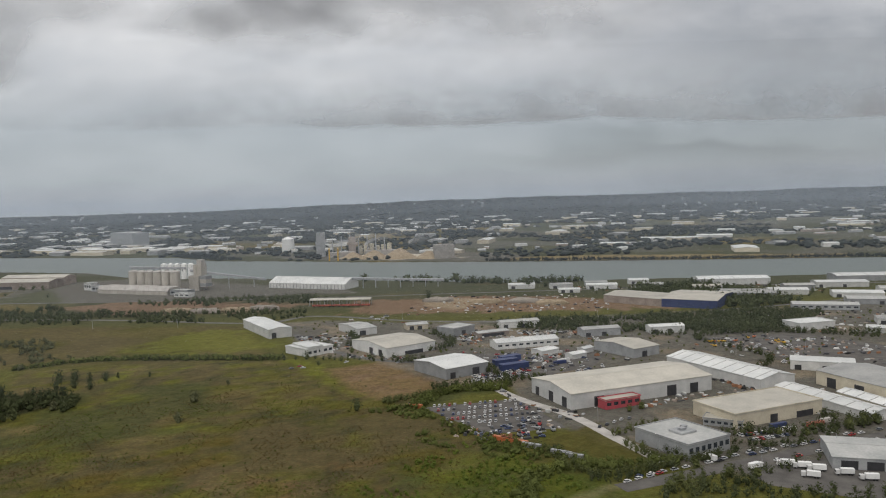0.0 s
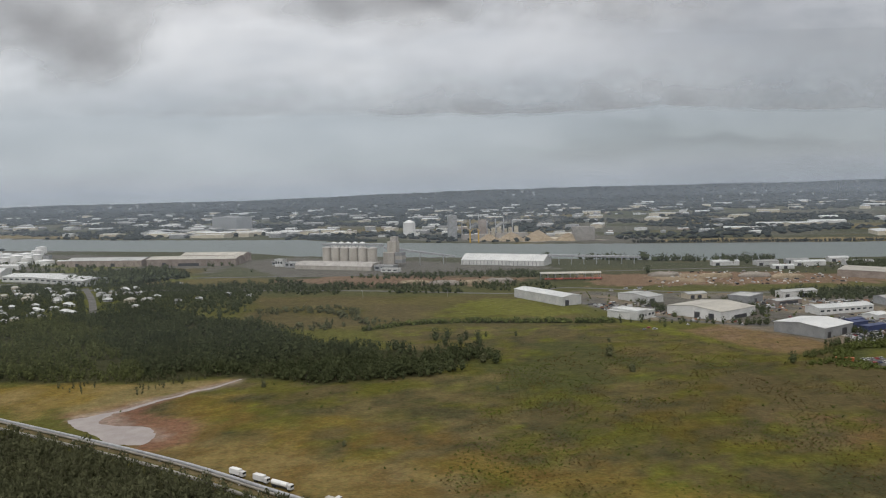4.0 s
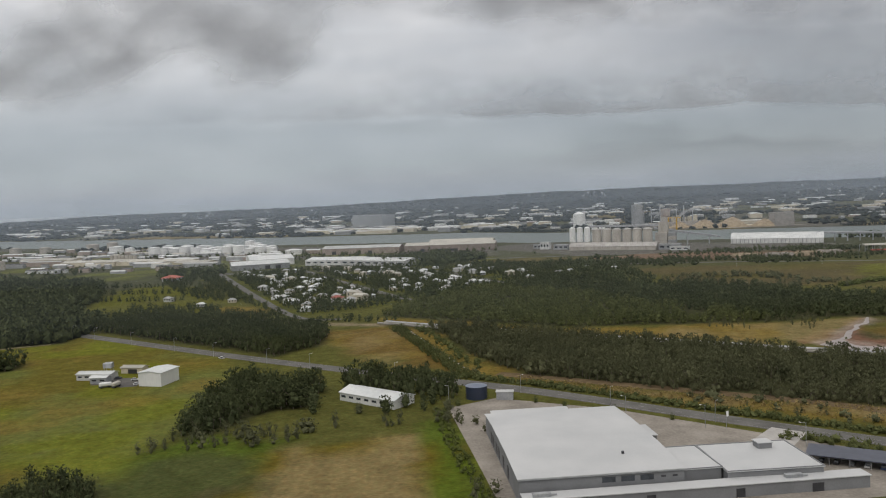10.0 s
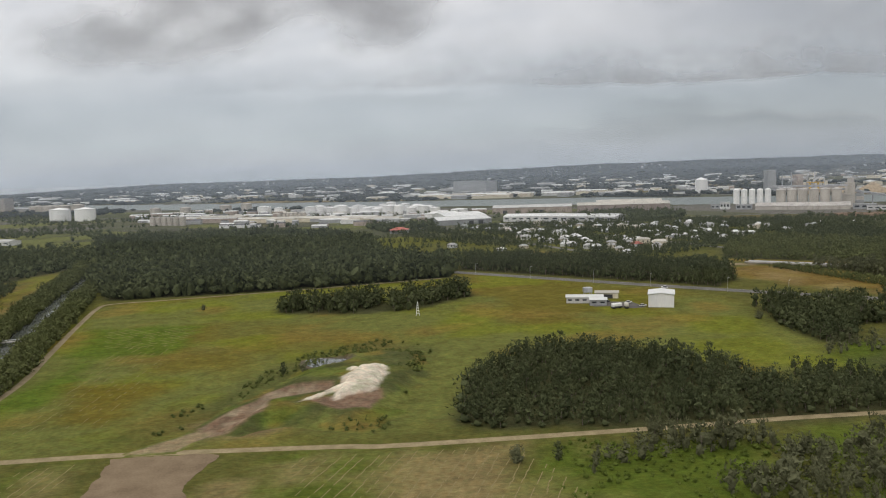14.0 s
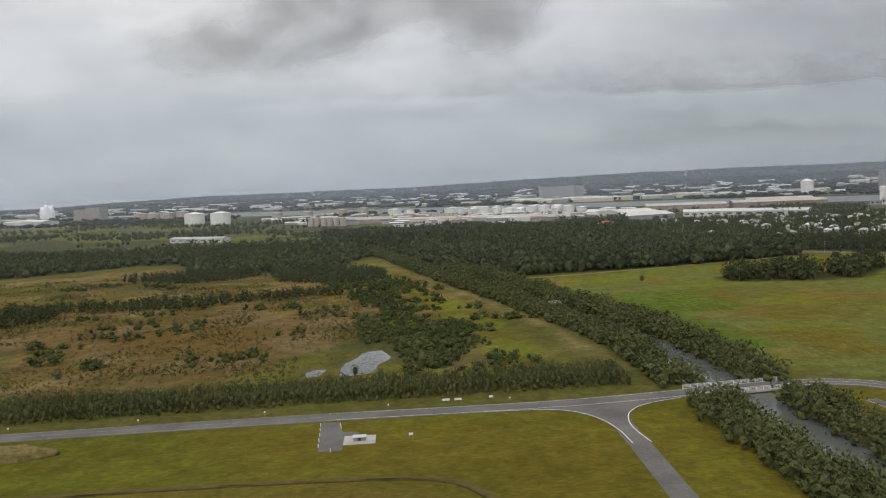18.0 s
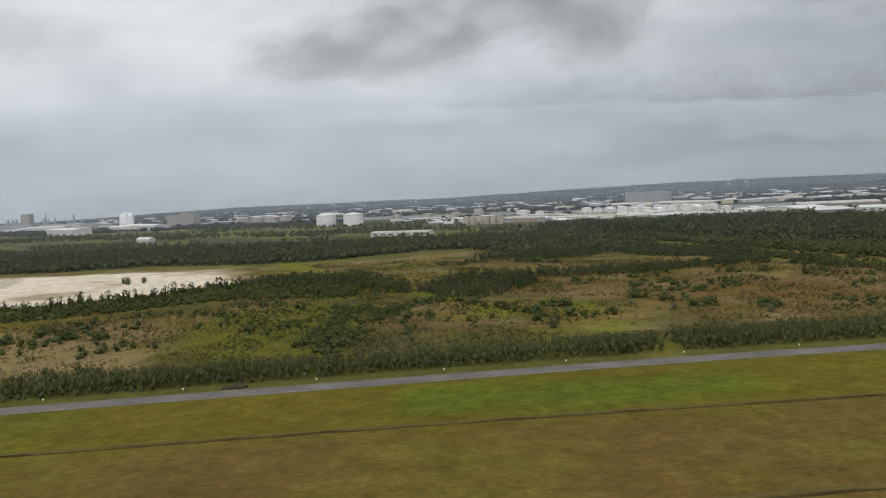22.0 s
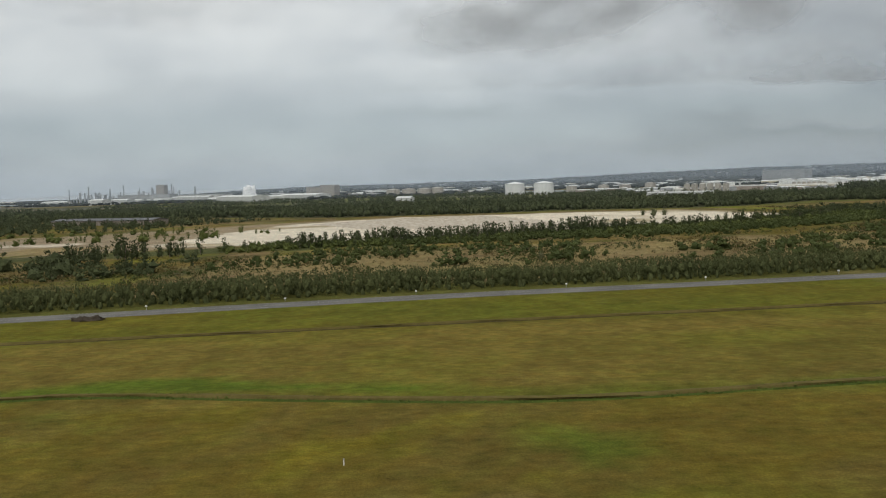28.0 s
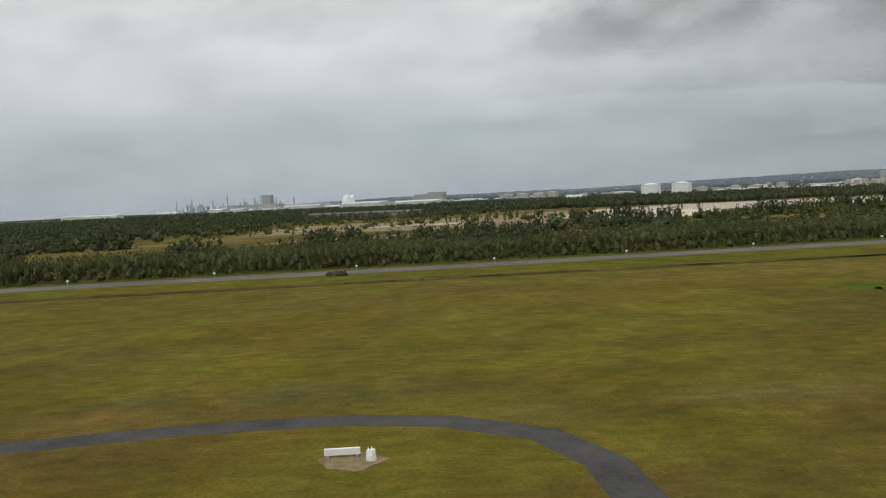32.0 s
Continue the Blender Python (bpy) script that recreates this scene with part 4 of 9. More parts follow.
# ---------------------------------------------------------------- roads and tracks
PERIMETER = [(-2700, 88), (-2480, 126), (-2302, 159), (-2208, 173), (-2105, 192), (-2002, 209.5), (-1933, 217), (-1814, 231), (-1748, 236.5), (-1678, 243.5), (-1536, 256.5), (-1436, 261), (-1351, 263), (-1282, 263), (-1238, 267), (-1204, 271), (-1186, 271), (-1172, 264), (-1165, 247), (-1161, 200), (-1158, 110)]
MAIN_ROAD = [(-1300, 960), (-1150, 830), (-1010, 712), (-994, 697), (-854, 570), (-785, 511), (-734, 470), (-671, 420), (-599, 349), (-546, 299), (-508, 268), (-420, 190), (-300, 80)]
flat = [(-1, 0.05), (1, 0.05)]


def road(name, pts, width, mat, label, z=0.06):
    return ribbon(name, pts, [(-width / 2 - 0.3, -0.05), (-width / 2, z), (0, z + 0.04), (width / 2, z), (width / 2 + 0.3, -0.05)], mat, label, "road", step=5)


road("perimeter_road", PERIMETER, 8.4, PAVED, "grey two-lane airfield perimeter road")
WORN_LINE = material("worn_road_paint", (0.15, 0.148, 0.14), (0.42, 0.41, 0.39), 7, 0.5, 0.8)
road_dashes("centre_line", PERIMETER[:13], 0, 0.14, 1, 0, 0.12, WORN_LINE)
road_dashes("centre_line", PERIMETER[15:], 0, 0.16, 1, 0, 0.13)
road_dashes("edge_line", PERIMETER[12:], -3.4, 0.14, 1, 0, 0.125)
road_dashes("edge_line", PERIMETER[12:], 3.4, 0.14, 1, 0, 0.125)
road_dashes("edge_line", PERIMETER, -3.7, 0.14, 1, 0, 0.12, WORN_LINE)
road_dashes("edge_line", PERIMETER, 3.7, 0.14, 1, 0, 0.12, WORN_LINE)
road("side_road", [(-1264, 258), (-1264, 237), (-1265, 200), (-1268, 120)], 6.0, PAVED, "short grey side road off the perimeter road", 0.05)
LEFT_CURVE, RIGHT_CURVE = [(-1302, 258.6), (-1284, 257), (-1276, 254), (-1270, 246), (-1267, 234), (-1266.5, 222)], [(-1260.5, 222), (-1261.5, 232), (-1261, 241), (-1258, 250), (-1251, 257), (-1238, 262)]
flare_v, flare_t = [], []
for curve in (LEFT_CURVE, RIGHT_CURVE[::-1]):
    k = len(flare_v)
    for x, y in smooth_line(curve, 2.0).tolist():
        flare_v += [(x, y, 0.115), (-1264, y + 0.4, 0.115)]
    flare_t += [q for i in range(k, len(flare_v) - 2, 2) for q in ((i, i + 1, i + 2), (i + 1, i + 3, i + 2))]
tagged(new("junction", mesh_of("junction", flare_v, flare_t, [PAVED])), "flared grey road junction", "road", "", "structure")
for curve in (LEFT_CURVE, RIGHT_CURVE):
    ribbon("edge_line", curve, [(0.35, 0.125), (0.6, 0.125)], LINE, "white painted line round the junction", "road marking", step=2)
road("main_road", MAIN_ROAD, 11.5, PAVED, "grey main road between hedges")
road_dashes("centre_line", MAIN_ROAD, 0, 0.25, 3, 6, 0.13, WORN_LINE)
road_dashes("edge_line", MAIN_ROAD, -4.6, 0.22, 1, 0, 0.13, WORN_LINE)
road_dashes("edge_line", MAIN_ROAD, 4.6, 0.22, 1, 0, 0.13, WORN_LINE)
PIPE_LINE = [(-742, 669), (-676, 613), (-618, 568), (-517, 491), (-402, 403), (-338, 345), (-263, 276), (-150, 165)]
road("pipeline_track", PIPE_LINE, 3.6, material("track_grass", (0.10, 0.082, 0.04), (0.165, 0.132, 0.075), 5, 0.6), "pale service track beside the pipelines", 0.05)
road("dirt_track", [(-680, 462), (-597, 402), (-539, 357), (-503, 315), (-464, 292), (-380, 215)], 9.0, material("brown_track", (0.105, 0.075, 0.042), (0.175, 0.13, 0.078), 5, 0.6), "brown dirt track along the wood", 0.05)
road("farm_track", [(-1162, 270), (-1122, 271), (-1058, 268), (-1036, 266), (-952, 269), (-900, 272), (-855, 270), (-814, 253), (-760, 235)], 3.8, material("track_sand", (0.19, 0.155, 0.088), (0.31, 0.255, 0.155), 5, 0.6), "sandy farm track", 0.05)
road("canal_track", [(-1196, 285), (-1196, 319), (-1200, 372), (-1212, 430), (-1228, 508), (-1240, 575), (-1235, 592), (-1200, 600), (-1117, 621), (-1000, 655)], 3.0, material("canal_dirt", (0.16, 0.135, 0.08), (0.26, 0.215, 0.14), 5, 0.6), "sandy track beside the canal", 0.05)
LOOP = [(-2420, 24), (-2300, 38), (-2260, 44), (-2231, 49), (-2222, 51.5), (-2210, 53), (-2203, 52), (-2197, 48.5), (-2194, 43), (-2193, 36), (-2193, 20), (-2194, -40)]
road("loop_road", LOOP, 2.5, material("dark_asphalt", (0.052, 0.051, 0.050), (0.085, 0.083, 0.080), 3, 0.3, 0.9), "narrow asphalt service loop in the grass", 0.03)
road("town_street", [(-690, 760), (-707, 795), (-775, 985), (-845, 1195), (-870, 1260)], 9, PAVED, "wide grey street through the small town")
road("town_street", [(-778, 705), (-815, 727), (-870, 880), (-978, 1233)], 8, PAVED, "wide grey street through the small town")
road("town_street", [(-590, 900), (-640, 1050), (-690, 1180)], 8, PAVED, "wide grey street through the small town")
road("cross_street", [(-980, 1215), (-845, 1190), (-690, 1160), (-560, 1120), (-300, 1040), (-113, 960), (-43, 996), (90, 915), (250, 880), (470, 905), (900, 1000)], 9, PAVED, "grey through road along the estate")
road("works_road", [(-1000, 1230), (-700, 1290), (-300, 1225), (-20, 1180), (200, 1160), (520, 1130), (900, 1060)], 8, PAVED, "grey works road before the river")
road("estate_street", [(96, 640), (112, 560), (140, 500), (152, 450), (164, 400)], 8, CONCRETE, "pale concrete estate street", 0.05)
road("estate_street", [(128, 370), (208, 393), (305, 421), (460, 466), (640, 520)], 11, ASPHALT, "grey estate street lined with cars", 0.08)
road("estate_street", [(-60, 870), (-40, 800), (12, 720), (60, 690), (130, 680), (160, 760), (110, 860)], 8, PAVED, "grey estate street between sheds", 0.05)

# drainage ditches with rough grass lips
ROUGH = material("rough_grass", (0.085, 0.068, 0.022), (0.130, 0.104, 0.036), 2.5, 0.4)
# wet ditch bottom, its dark tone also standing in for the bank's shade
DITCH_BED = material("wet_shaded_ditch", (0.036, 0.029, 0.011), (0.080, 0.062, 0.024), 3, 0.4)
DITCHES = ([(-2500, 108), (-2189, 149), (-2082, 161), (-1901, 177), (-1882, 179)], [(-1862, 182), (-1783, 188), (-1674, 196), (-1571, 201), (-1493, 203), (-1401, 208), (-1340, 207), (-1318, 203), (-1309, 192), (-1306, 180)],
           [(-2148, 108), (-2104, 114), (-2061, 117), (-2045, 117), (-1986, 108), (-1938, 112), (-1874, 116)], [(-1862, 117), (-1820, 121), (-1749, 132), (-1683, 134), (-1609, 139), (-1500, 146)])
for pts, bed in zip(DITCHES, (DITCH_BED, DITCH_BED, material("lush_ditch", (0.040, 0.058, 0.012), (0.075, 0.10, 0.02), 3, 0.4), DITCH_BED)):
    ribbon("ditch_bed", pts, [(-0.9, -0.02), (-0.6, 0.05), (0.3, 0.06), (0.6, 0.05)], bed, "dark wet bottom of a drainage ditch with bank shade in its colour", "ditch", step=3, wobble=0.9)
    ribbon("ditch", pts, [(0.1, -0.02), (0.3, 0.36), (0.8, 0.40), (1.8, 0.14), (2.8, -0.03)], ROUGH, "overgrown bank of a shallow drainage ditch", "ditch", step=3, wobble=1.2)

for rut in (-0.9, 0.9):
    ribbon("wheel_track", [(-1879, 226), (-1875, 200), (-1873, 170), (-1871.5, 140), (-1870.5, 112), (-1868, 60), (-1866, 10)], [(rut - 0.55, -0.02), (rut - 0.3, 0.03), (rut + 0.3, 0.03), (rut + 0.55, -0.02)], material("rutted_grass", (0.115, 0.112, 0.035), (0.20, 0.18, 0.075), 4, 0.5), "pale wheel rut across the airfield grass", "track", step=3, wobble=0.5)
WORN = material("worn_earth", (0.135, 0.108, 0.055), (0.22, 0.178, 0.105), 2.5, 0.4)
for pts, w in (([(-1800, 127), (-1788, 127.6)], 0.5), ([(-1782, 128.5), (-1770, 129.4), (-1764, 129.6)], 0.7), ([(-1758, 130.2), (-1751, 131)], 0.6), ([(-1748, 130.8), (-1735, 133), (-1728, 134)], 1.0), ([(-1726, 135), (-1714, 137.5)], 1.1), ([(-1727, 140.6), (-1718, 142), (-1706, 142.6)], 0.6), ([(-1742, 135), (-1735, 136)], 0.5)):
    ribbon("bare_streak", pts, [(-w, -0.02), (-w * 0.5, 0.04), (w * 0.4, 0.04), (w, -0.02)], WORN, "bare pale streak worn in the airfield grass", "bare ground", step=1.2, wobble=1.6)

# hardstand, sand ramp and pool of the quarried mound
HARDSTAND = material("hardstand", (0.145, 0.108, 0.070), (0.222, 0.170, 0.112), 9, 0.7, 0.95)
sheet("hardstand", rim([(-1127, 268), (-1098, 268), (-1094, 262), (-1097, 244), (-1093, 229), (-1088, 219), (-1078, 213), (-1071, 200), (-1066, 180), (-1120, 180), (-1126, 204), (-1124, 215), (-1125, 253)], 2.0, 95), 0.05, HARDSTAND, "bare brown hardstand of packed earth", "bare ground")
# the quarried mound: a low rise of turf and scrub, cut open to brown earth and pale sand
MOUND = [(-1108, 290), (-1098, 325), (-1086, 348), (-1080, 368), (-1084, 392), (-1050, 402), (-1026, 396), (-1022, 358), (-1028, 327), (-1034, 301), (-1048, 280), (-1076, 292), (-1090, 282)]
MOUND_SAND = [(-1074, 311), (-1067, 320), (-1060, 333), (-1060, 343), (-1056, 350), (-1058, 360), (-1052, 357), (-1050, 363), (-1042, 359), (-1041, 346), (-1043, 333), (-1045, 322), (-1053, 319), (-1061, 313), (-1061, 322), (-1066, 316)]
MOUND_APRON = [(-1070, 313), (-1062, 317), (-1044, 325), (-1043, 316), (-1047, 301), (-1059, 299)]
MOUND_EARTH = [(-1106, 293), (-1098, 308), (-1090, 318), (-1090, 332), (-1079, 338), (-1062, 340), (-1062, 328), (-1084, 316), (-1085, 300), (-1093, 288), (-1104, 280)]
MOUND_RAMP = [(-1123, 271), (-1116, 279), (-1106, 290), (-1098, 288), (-1106, 278), (-1108, 271)]
MOUND_POOL = [(-1078, 374), (-1081, 387), (-1073, 391), (-1060, 387), (-1058, 380), (-1063, 372), (-1073, 369)]
qx, qy = np.arange(-1128, -1014, 1.3), np.arange(268, 410, 1.3)
QX, QY = (a.ravel() for a in np.meshgrid(qx, qy, indexing="ij"))
lump, fine_lump = fbm(QX, QY, 16, 301), fbm(QX, QY, 4.5, 302)
deep = inside(QX, QY, MOUND) + 8 * (lump - 0.5)
rise = np.clip(deep / 14, -0.2, 1)
QZ = np.where(rise > 0, 3.0 * rise * rise * (3 - 2 * rise), rise) * (0.75 + 0.5 * lump) + 0.02
sandy, aproned, earthy = (inside(QX, QY, q) + 2.4 * (fine_lump - 0.5) for q in (MOUND_SAND, MOUND_APRON, MOUND_EARTH))
QZ += 2.0 * np.clip(sandy / 4, 0, 1) * (0.6 + 0.8 * fine_lump) - 2.2 * np.clip(earthy / 5, 0, 1) * rise - 0.9 * np.clip(aproned / 4, 0, 1) * rise
ponded = inside(QX, QY, MOUND_POOL)
QZ = np.where(ponded > -1.5, np.minimum(QZ, 0.5), QZ)
QZ = np.where(inside(QX, QY, MOUND_RAMP) > -2, np.minimum(np.maximum(QZ, 0.1), 0.4), QZ)
QC = np.empty((len(QX), 3))
QC[:] = TONES["pasture"]


def tinge(tone, share):
    a = np.clip(share, 0, 1)[:, None]
    QC[:] = QC * (1 - a) + np.array(TONES[tone]) * a


tinge("scrub", np.clip((deep + 4) / 8, 0, 0.8) * np.clip((fbm(QX, QY, 13, 303) - 0.36) * 5, 0, 1))
tinge("dry", np.clip((deep + 2) / 8, 0, 0.6) * np.clip((fbm(QX, QY, 11, 304) - 0.5) * 6, 0, 1))
tinge("crop", np.clip(deep / 8, 0, 0.5) * np.clip((fbm(QX, QY, 17, 305) - 0.52) * 6, 0, 1))
tinge("earth", np.clip(aproned / 2.0 + 0.5, 0, 1))
tinge("earth", np.clip(earthy / 2.5 + 0.4, 0, 0.95))
tinge("dirt", np.clip(earthy / 3.0, 0, 0.8) * np.clip((fine_lump - 0.4) * 4, 0, 1))
tinge("sand", np.clip(sandy / 1.2 + 0.6, 0, 1) * (0.72 + 0.28 * np.clip((fine_lump - 0.35) * 5, 0, 1)))
tinge("dirt", np.clip((inside(QX, QY, MOUND_RAMP) + 2 * (fine_lump - 0.5)) / 1.5 + 0.5, 0, 1))
tinge("straw", np.clip((inside(QX, QY, MOUND_RAMP) + 2 * (fine_lump - 0.5)) / 2.0, 0, 0.5))
tinge("bed", np.clip((ponded + 3) / 2, 0, 1))
QC *= (0.88 + 0.24 * fine_lump)[:, None]
nq, mq = len(qx), len(qy)
cell = (np.arange(nq - 1)[:, None] * mq + np.arange(mq - 1)).ravel()
mound_mesh = mesh_of("quarried_mound", np.c_[QX, QY, QZ], np.r_[np.c_[cell, cell + mq, cell + mq + 1], np.c_[cell, cell + mq + 1, cell + 1]], [ground_mat], smooth=True)
mound_mesh.attributes.new("cover", "FLOAT_COLOR", "POINT").data.foreach_set("color", np.c_[QC, np.ones(len(QC))].astype(np.float32).ravel())
tagged(new("quarried_mound", mound_mesh), "low quarried mound of turf, brown earth and pale sand", "mound", "", "structure")
sheet("mound_pool", rim([(-1077, 375), (-1079, 386), (-1073, 389), (-1061, 386), (-1060, 381), (-1064, 374), (-1073, 371)], 0.8, 99), 0.62, POND, "small grey pool on the mound", "pool")
ribbon("drain_water", [(-723, 628), (-714, 577), (-705, 524), (-696, 480)], [(-0.55, 0.03), (0, 0.06), (0.55, 0.03)], SILT, "narrow pale drain beside a hedge", "drain", step=3, wobble=0.5)

# ---------------------------------------------------------------- trees
rng = np.random.default_rng(7)
GOLD = (1 + 5**0.5) / 2
ICO = np.array([(-1, GOLD, 0), (1, GOLD, 0), (-1, -GOLD, 0), (1, -GOLD, 0), (0, -1, GOLD), (0, 1, GOLD), (0, -1, -GOLD), (0, 1, -GOLD), (GOLD, 0, -1), (GOLD, 0, 1), (-GOLD, 0, -1), (-GOLD, 0, 1)]) / math.hypot(1, GOLD)
ICO_T = np.array([(0, 11, 5), (0, 5, 1), (0, 1, 7), (0, 7, 10), (0, 10, 11), (1, 5, 9), (5, 11, 4), (11, 10, 2), (10, 7, 6), (7, 1, 8), (3, 9, 4), (3, 4, 2), (3, 2, 6), (3, 6, 8), (3, 8, 9), (4, 9, 5), (2, 4, 11), (6, 2, 10), (8, 6, 7), (9, 8, 1)])


def tree_form(seed, clumps, leaves, wide=0.36, low=0.3, taper=0.0, trunk=True, fat=1.0, spray=0.06, slender=0.8):
    """A tree one metre high: a tapered trunk with limbs and a ragged crown of rounded clumps and loose sprays. Gives verts, tris, material numbers."""
    r = np.random.default_rng(seed)
    verts, tris, which, base = [], [], [], 0
    if trunk:
        def limb(a, b, ra, rb):
            nonlocal base
            ring = np.array([(math.cos(k * 2.0944), math.sin(k * 2.0944), 0) for k in range(3)])
            verts.append(np.r_[np.array(a) + ring * ra, np.array(b) + ring * rb])
            t = [(k, (k + 1) % 3, 3 + k) for k in range(3)] + [((k + 1) % 3, 3 + (k + 1) % 3, 3 + k) for k in range(3)]
            tris.append(np.array(t) + base)
            which.extend([1] * 6)
            base += 6
        limb((0, 0, -0.02), (0.01, 0.01, 0.62), 0.022, 0.012)
        for k in range(2):
            a = r.uniform(0, 6.28)
            limb((0, 0, 0.3 + 0.1 * k), (wide * 0.6 * math.cos(a), wide * 0.6 * math.sin(a), 0.6 + 0.1 * k), 0.012, 0.005)

    def crown(u):
        return wide * (math.sqrt(max(0.06, 1 - ((u - 0.40) / 0.66) ** 2)) * (1 - taper) + (1.05 - u) * taper)

    a = r.uniform(0, 6.28)
    for k in range(clumps):
        u = (k + r.uniform(0.25, 0.75)) / clumps
        a += 2.4 + r.uniform(-0.4, 0.4)
        reach = crown(u) * (r.uniform(0.1, 0.4) if clumps > 1 else 0.0)
        size = fat * crown(u) * (r.uniform(0.36, 0.50) if clumps > 1 else 0.6)
        tall = max(size * r.uniform(0.8, 1.1), (1 - low) / clumps * 0.45)
        shape = ICO * (1 + r.uniform(-0.36, 0.36, (12, 1))) * np.array([size, size, tall])
        verts.append(shape + (reach * math.cos(a), reach * math.sin(a), low + (0.74 - low) * u))
        tris.append(ICO_T + base)
        which.extend([0] * 20)
        base += 12
    for k in range(leaves):
        u = r.uniform(0.0, 1.0) ** 0.75
        a = r.uniform(0, 6.28)
        ring = np.array((math.cos(a), math.sin(a), 0.0))
        c = ring * crown(u) * r.uniform(0.3, 1.12) + np.array((0, 0, low + (1.0 - low) * u))
        axis = np.array((0, 0, 1.0)) * slender + ring * 0.6 + r.normal(0, 0.45, 3)
        axis /= np.linalg.norm(axis)
        side = np.cross(axis, ring * 0.4 + r.normal(0, 0.7, 3))
        side /= np.linalg.norm(side)
        s = fat * spray * r.uniform(0.55, 1.3)
        tri = np.array([c - side * s - axis * s, c + side * s - axis * s, c + axis * s * (1.0 + slender)])
        n = np.cross(tri[1] - tri[0], tri[2] - tri[0])
        if np.dot(n, ring + np.array((0, 0, 0.8))) < 0:
            tri = tri[::-1]
        verts.append(tri)
        tris.append(np.array([(0, 1, 2)]) + base)
        which.append(0)
        base += 3
    return np.concatenate(verts), np.concatenate(tris), np.array(which)


def scatter(poly, spacing, seed, edge=0.0, keep=None):
    """Jittered places inside a polygon."""
    r = np.random.default_rng(seed)
    xs, ys = np.arange(min(p[0] for p in poly), max(p[0] for p in poly), spacing), np.arange(min(p[1] for p in poly), max(p[1] for p in poly), spacing)
    x, y = (a.ravel() for a in np.meshgrid(xs, ys))
    x, y = x + r.uniform(-0.48, 0.48, len(x)) * spacing, y + r.uniform(-0.48, 0.48, len(y)) * spacing
    ok = inside(x, y, poly) > edge + 6 * (fbm(x, y, 30, seed) - 0.5)
    if keep:
        size, low = keep
        ok &= fbm(x, y, size, seed + 3) > low
    return np.c_[x, y][ok]


def along(points, offsets, spacing, seed, jitter=0.4):
    r = np.random.default_rng(seed)
    line = smooth_line(points, spacing)
    across = sides(line)
    out = [line + across * o + r.uniform(-jitter, jitter, line.shape) * spacing for o in offsets]
    return np.concatenate(out)


def wood(name, places, heights, forms, leaf, label, category="trees", wide=(0.85, 1.25), seed=1, sway=0.64, lift=None):
    """Many trees as one stand."""
    r = np.random.default_rng(seed)
    places = np.asarray(places)
    pick, turn = r.integers(0, len(forms), len(places)), r.uniform(0, 6.28, len(places))
    h, w = r.uniform(*heights, len(places)), r.uniform(*wide, len(places))
    h = h * (1 - sway / 2 + sway * fbm(places[:, 0], places[:, 1], 24, seed))
    z = land_height(places[:, 0], places[:, 1])
    if lift is not None:
        z = z + lift(places[:, 0], places[:, 1])
    vs, ts, ms, base = [], [], [], 0
    for f, (v, t, m) in enumerate(forms):
        i = np.where(pick == f)[0]
        if not len(i):
            continue
        c, s = np.cos(turn[i])[:, None], np.sin(turn[i])[:, None]
        x = (v[None, :, 0] * c - v[None, :, 1] * s) * (h[i] * w[i])[:, None] + places[i, 0][:, None]
        y = (v[None, :, 0] * s + v[None, :, 1] * c) * (h[i] * w[i])[:, None] + places[i, 1][:, None]
        zz = v[None, :, 2] * h[i][:, None] + z[i][:, None]
        vs.append(np.stack([x, y, zz], -1).reshape(-1, 3))
        ts.append((t[None] + (np.arange(len(i)) * len(v))[:, None, None]).reshape(-1, 3) + base)
        ms.append(np.tile(m, len(i)))
        base += len(i) * len(v)
    ob = new(name, mesh_of(name, np.concatenate(vs), np.concatenate(ts), [leaf, BARK], np.concatenate(ms)))
    return tagged(ob, label, category, "", "stuff")


SLIM = [tree_form(q, 2, 82, wide=0.30, low=0.12, spray=0.036, slender=1.3) for q in range(6)]
ROUND = [tree_form(q + 20, 3, 66, wide=0.45, low=0.10, spray=0.048) for q in range(6)]
PINE = [tree_form(q + 40, 2, 84, wide=0.29, low=0.10, taper=0.3, spray=0.034, slender=1.2) for q in range(6)]
HEDGING = [tree_form(q + 140, 2, 74, wide=0.36, low=0.04, trunk=False, fat=0.8, spray=0.032, slender=2.0) for q in range(6)]
SHRUB = [tree_form(q + 60, 2, 46, wide=0.95, low=0.0, trunk=False, spray=0.078, slender=0.6) for q in range(6)]
MID = [tree_form(q + 100, 2, 44, wide=0.40, low=0.12, trunk=False, spray=0.051, slender=1.0) for q in range(6)]
TUFT = [tree_form(q + 110, 0, 14, wide=0.8, low=0.0, trunk=False, spray=0.20, slender=0.8) for q in range(4)]
FAR = [tree_form(q + 80, 1, 24, wide=0.5, low=0.14, trunk=False, spray=0.075) for q in range(4)]

wood("swamp_wood", scatter(FOREST_A, 4.4, 1, 2, (26, 0.25)), (5.5, 10.5), SLIM, LEAF, "dense grey-green swamp oak wood beside the road", seed=1)
both_kinds = scatter(FOREST_B, 5.6, 2, 2, (34, 0.30))
older = both_kinds[:, 0] + 0.5 * (both_kinds[:, 1] - 620) + 60 * (fbm(both_kinds[:, 0], both_kinds[:, 1], 60, 90) - 0.5) > -470
wood("mangrove_wood", both_kinds[~older], (4.5, 8.5), MID, LEAF_MANGROVE, "dense green mangrove wood before the town", seed=2)
wood("casuarina_wood", both_kinds[older], (5, 10.5), MID + SLIM[:2], LEAF_DARK, "open dark casuarina wood at the meadow", seed=45)
